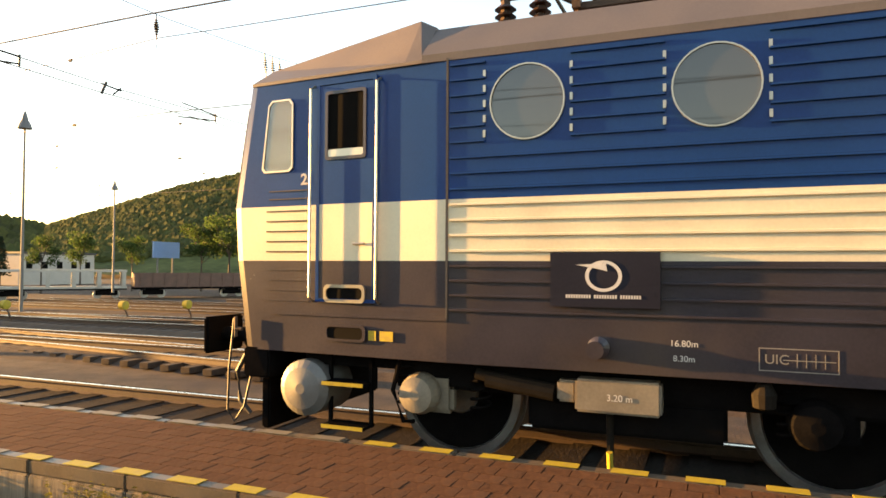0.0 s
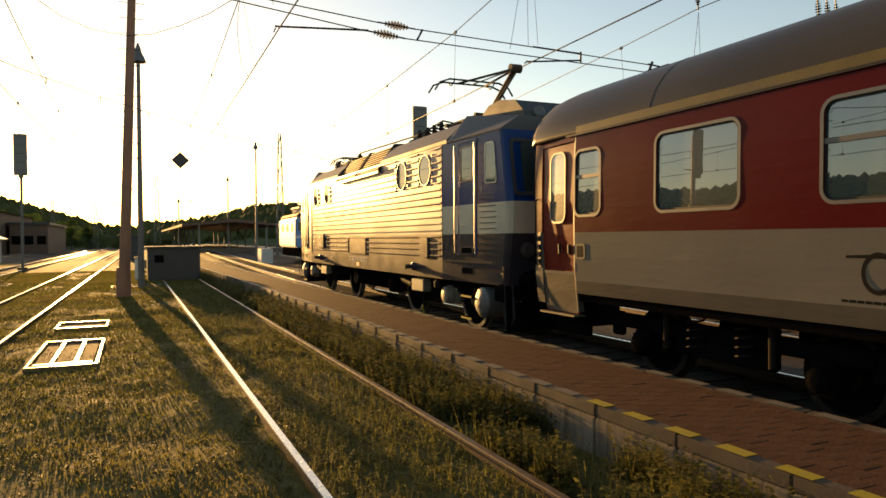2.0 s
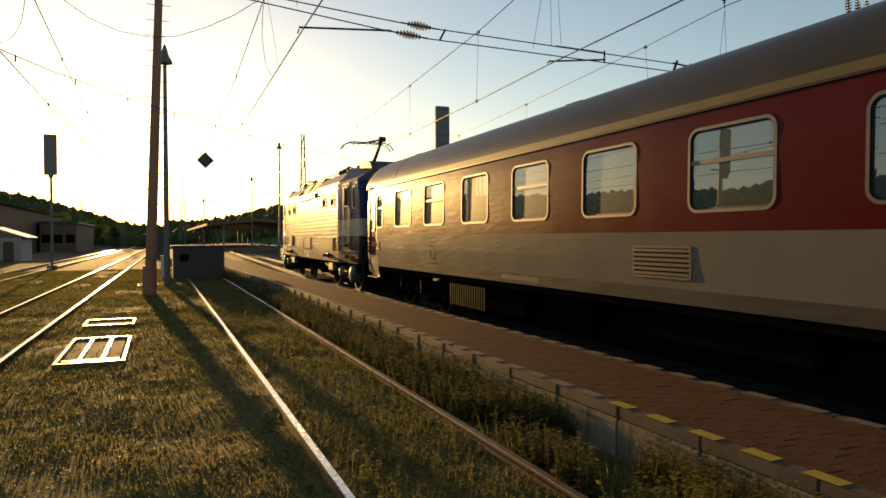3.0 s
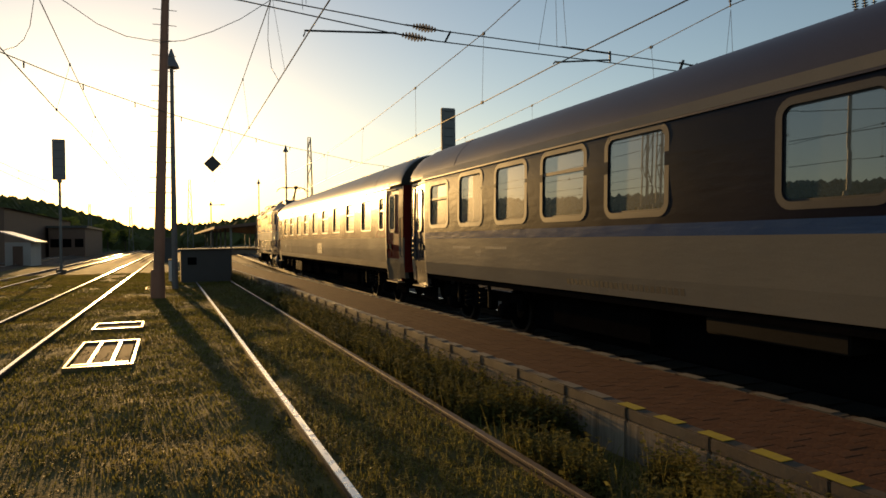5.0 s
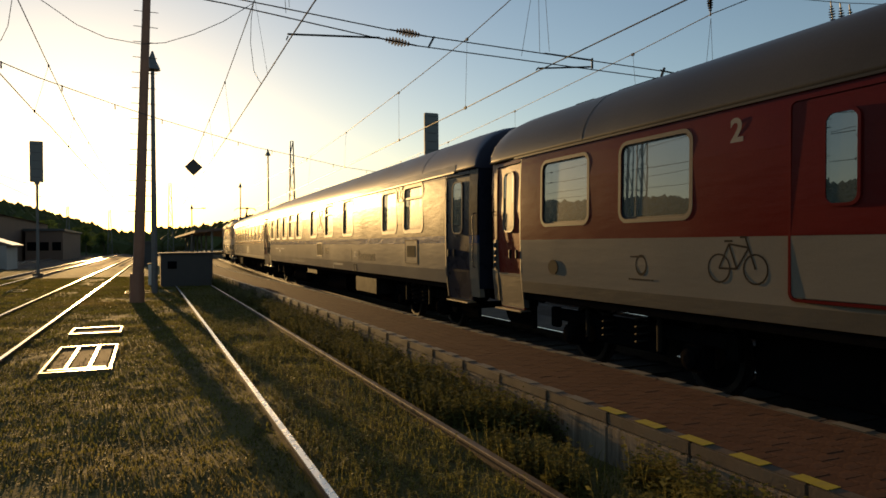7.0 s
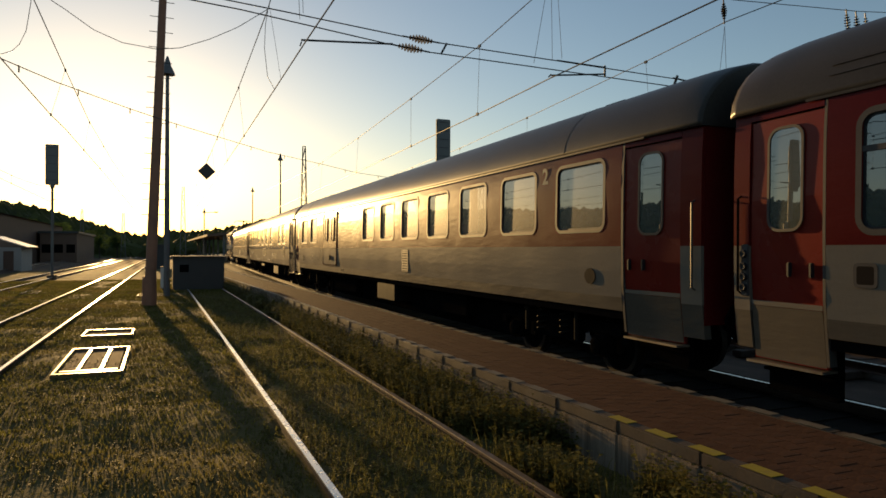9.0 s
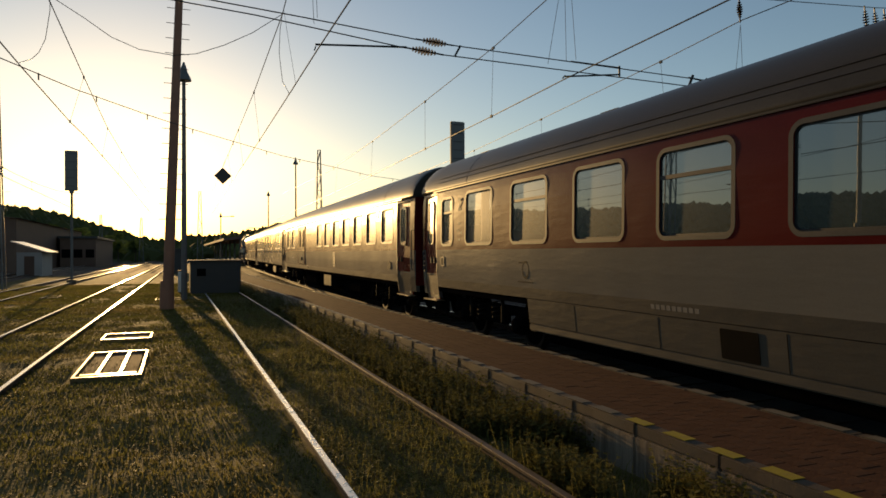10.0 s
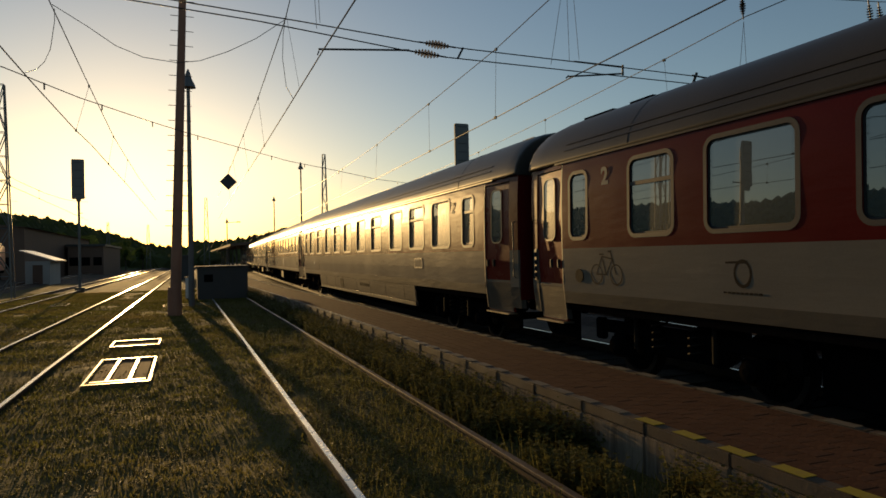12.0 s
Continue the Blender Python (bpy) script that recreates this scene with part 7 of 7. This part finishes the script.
# ---- grass and weeds ----
def blades(n, area, height, width, seed, lean=0.6):
    rng = np.random.default_rng(seed)
    x = rng.uniform(area[0], area[1], n)
    y = area[2] + (area[3] - area[2]) * rng.random(n) ** 1.7
    keep = np.array([noise.noise((a * 0.55, b * 0.4, 2)) + 0.45 * noise.noise((a * 1.9, b * 1.7, 5)) > -0.55 + 0.45 * r for a, b, r in zip(x, y, rng.random(n))])
    keep &= (np.abs(x - NEAR + 0.7525) > 0.05) & (np.abs(x - NEAR - 0.7525) > 0.05)
    keep &= ~((x > -1.6) & (x < -0.48) & (y > 11.4) & (y < 14.5)) & ~((x > -1.62) & (x < -0.5) & (y > 16.3) & (y < 17.7))
    x, y = x[keep], y[keep]
    n = len(x)
    h = height * rng.uniform(0.4, 1.25, n) * (1 + 0.02 * y)
    w = width * rng.uniform(0.7, 1.4, n) * (1 + 0.05 * y)
    a, t = rng.uniform(0, 2 * np.pi, n), rng.uniform(0, 2 * np.pi, n)
    dx, dy = np.cos(a) * w, np.sin(a) * w
    lx, ly = np.cos(t) * h * lean * rng.random(n), np.sin(t) * h * lean * rng.random(n)
    z = np.array([-0.085 + lumps(p, q) for p, q in zip(x, y)])
    v = np.empty((n, 5, 3))
    v[:, 0] = np.stack([x - dx, y - dy, z], 1)
    v[:, 1] = np.stack([x + dx, y + dy, z], 1)
    v[:, 2] = np.stack([x + dx * 0.7 + lx * 0.4, y + dy * 0.7 + ly * 0.4, z + h * 0.6], 1)
    v[:, 3] = np.stack([x - dx * 0.7 + lx * 0.4, y - dy * 0.7 + ly * 0.4, z + h * 0.6], 1)
    v[:, 4] = np.stack([x + lx, y + ly, z + h], 1)
    k = np.arange(n)[:, None] * 5
    faces = [tuple(f) for f in (k + [0, 1, 2, 3]).tolist()] + [tuple(f) for f in (k + [3, 2, 4]).tolist()]
    return v.reshape(-1, 3), faces


v, f = blades(270000, (-8.5, 3.62, 1.6, 46), 0.034, 0.0042, 5)
g = raw_part("grass", v, f, M_BLADE)
tagged(g, "short patchy green and straw grass", "grass", kind="stuff")
v, f = blades(1500, (2.85, 3.64, 0.5, 40), 0.13, 0.005, 6, 0.8)
g = raw_part("tall_grass", v, f, M_WEED)
tagged(g, "longer grass along the platform foot", "grass", kind="stuff")


def weeds(n, area, height, seed, power=1.5):
    rng = random.Random(seed)
    verts, faces = [], []
    for _ in range(n):
        x, y = rng.uniform(area[0], area[1]), area[2] + (area[3] - area[2]) * rng.random() ** power
        if noise.noise((x * 0.8, y * 0.7, 8)) < -0.3 or abs(abs(x - NEAR) - 0.7525) < 0.07:
            continue
        h = height * rng.uniform(0.35, 1.2)
        lx, ly = rng.uniform(-0.3, 0.3) * h, rng.uniform(-0.3, 0.3) * h
        z = -0.09 + lumps(x, y)
        k = len(verts)
        verts.extend([Vector((x - 0.003, y, z)), Vector((x + 0.003, y, z)), Vector((x + lx, y + ly, z + h))])
        faces.append((k, k + 1, k + 2))
        for j in range(rng.randint(6, 12)):
            q = rng.uniform(0.15, 1.0)
            p = Vector((x + lx * q, y + ly * q, z + h * q))
            a, s = rng.uniform(0, 6.28), rng.uniform(0.024, 0.06) * min(1.0, 0.3 + 2.2 * height) * (1.2 - 0.5 * q) * (1 + 0.02 * y)
            u = Vector((math.cos(a), math.sin(a), rng.uniform(-0.4, 0.5))) * s
            w = Vector((-math.sin(a), math.cos(a), rng.uniform(-0.3, 0.3))) * s * 0.45
            k = len(verts)
            verts.extend([p, p + u * 0.5 + w, p + u, p + u * 0.5 - w])
            faces.append((k, k + 1, k + 2, k + 3))
    return verts, faces


for area, n, h, label, sd in (((2.8, 3.66, 0.6, 36), 15000, 0.34, "leafy weeds along the platform foot", 3), ((1.2, 2.9, 1.2, 30), 5500, 0.14, "low weeds between the siding rails", 4), ((-6, 1.1, 1.8, 26), 17000, 0.045, "low clover in the lawn", 5), ((5.25, 5.7, 0.5, 14), 260, 0.16, "sparse weeds between platform and track", 6)):
    v, f = weeds(n, area, h, sd)
    g = raw_part("weeds", v, f, M_WEED)
    tagged(g, label, "weeds", kind="stuff")


# ---- pavers of the platform ----
paver_bm = boxes((-0.1035, 0.1035, -0.0985, 0.0985, -0.06, 0.0), bevel=0.002)
paver0 = None
rest_v, rest_f = [], []
for r in range(-70, 330):
    y = 1.5 + 0.2 * r
    for c in range(7):
        x = PL0 + 0.12 + 0.09 + 0.18 * c
        yy = y + (0.1 if c % 2 else 0.0)
        tilt = (random.uniform(-0.004, 0.004), random.uniform(-0.004, 0.004), random.uniform(-0.008, 0.008))
        dz = random.uniform(-0.0012, 0.0012)
        if 0 <= r < 42:
            if paver0 is None:
                o = part("paver", moved(paver_bm, Matrix.Diagonal((0.85, 1, 1, 1))), M_PAVER, platform)
                paver0 = o.data
            else:
                o = new("paver", paver0)
                o.parent = platform
            o.location, o.rotation_euler = (x + sway(yy), yy, PLZ - 0.006 + dz), tilt
        else:
            k = len(rest_v)
            cx, zz = x + sway(yy), PLZ - 0.006 + dz
            for sx, sy in ((-1, -1), (1, -1), (1, 1), (-1, 1)):
                rest_v.append((cx + sx * 0.085, yy + sy * 0.096, zz))
            for sx, sy in ((-1, -1), (1, -1), (1, 1), (-1, 1)):
                rest_v.append((cx + sx * 0.089, yy + sy * 0.099, zz - 0.05))
            rest_f.append((k, k + 1, k + 2, k + 3))
            for i in range(4):
                j = (i + 1) % 4
                rest_f.append((k + i, k + 4 + i, k + 4 + j, k + j))
o = raw_part("far_pavers", rest_v, rest_f, M_PAVER, platform)
o["kind"] = "stuff"


# ---- what moves: the train, and its wheels ----
def run(t):
    """How far the front of the first coach has come along the yard."""
    return 11.08 + 10.6 * (t - 2.19) - 0.007 * (t - 2.19) ** 2 + 0.13 * (1 - math.exp(-t / 0.3))


def motions():
    for v, back in ((loco, 8.75), (coach1, -12.15), (coach2, -24.55 - 13.1), (coach3, -51.0 - 13.1), (coach4, -77.4 - 13.1), (coach5, -103.8 - 13.1)):
        rows = []
        for k in range(25):
            t = k * 0.5
            y = run(t) + back
            x, turn = spot(y)
            rows.append((t, pose(x, y, 0, 0, 0, turn)))
        walk(v, rows)
    for w, y, r in WHEELSETS:
        walk(w, [(t, Matrix.Translation((0, y, r)) @ Matrix.Rotation(-(run(t) - run(0)) / r, 4, "X")) for t in [k / 15 for k in range(181)]])


motions()
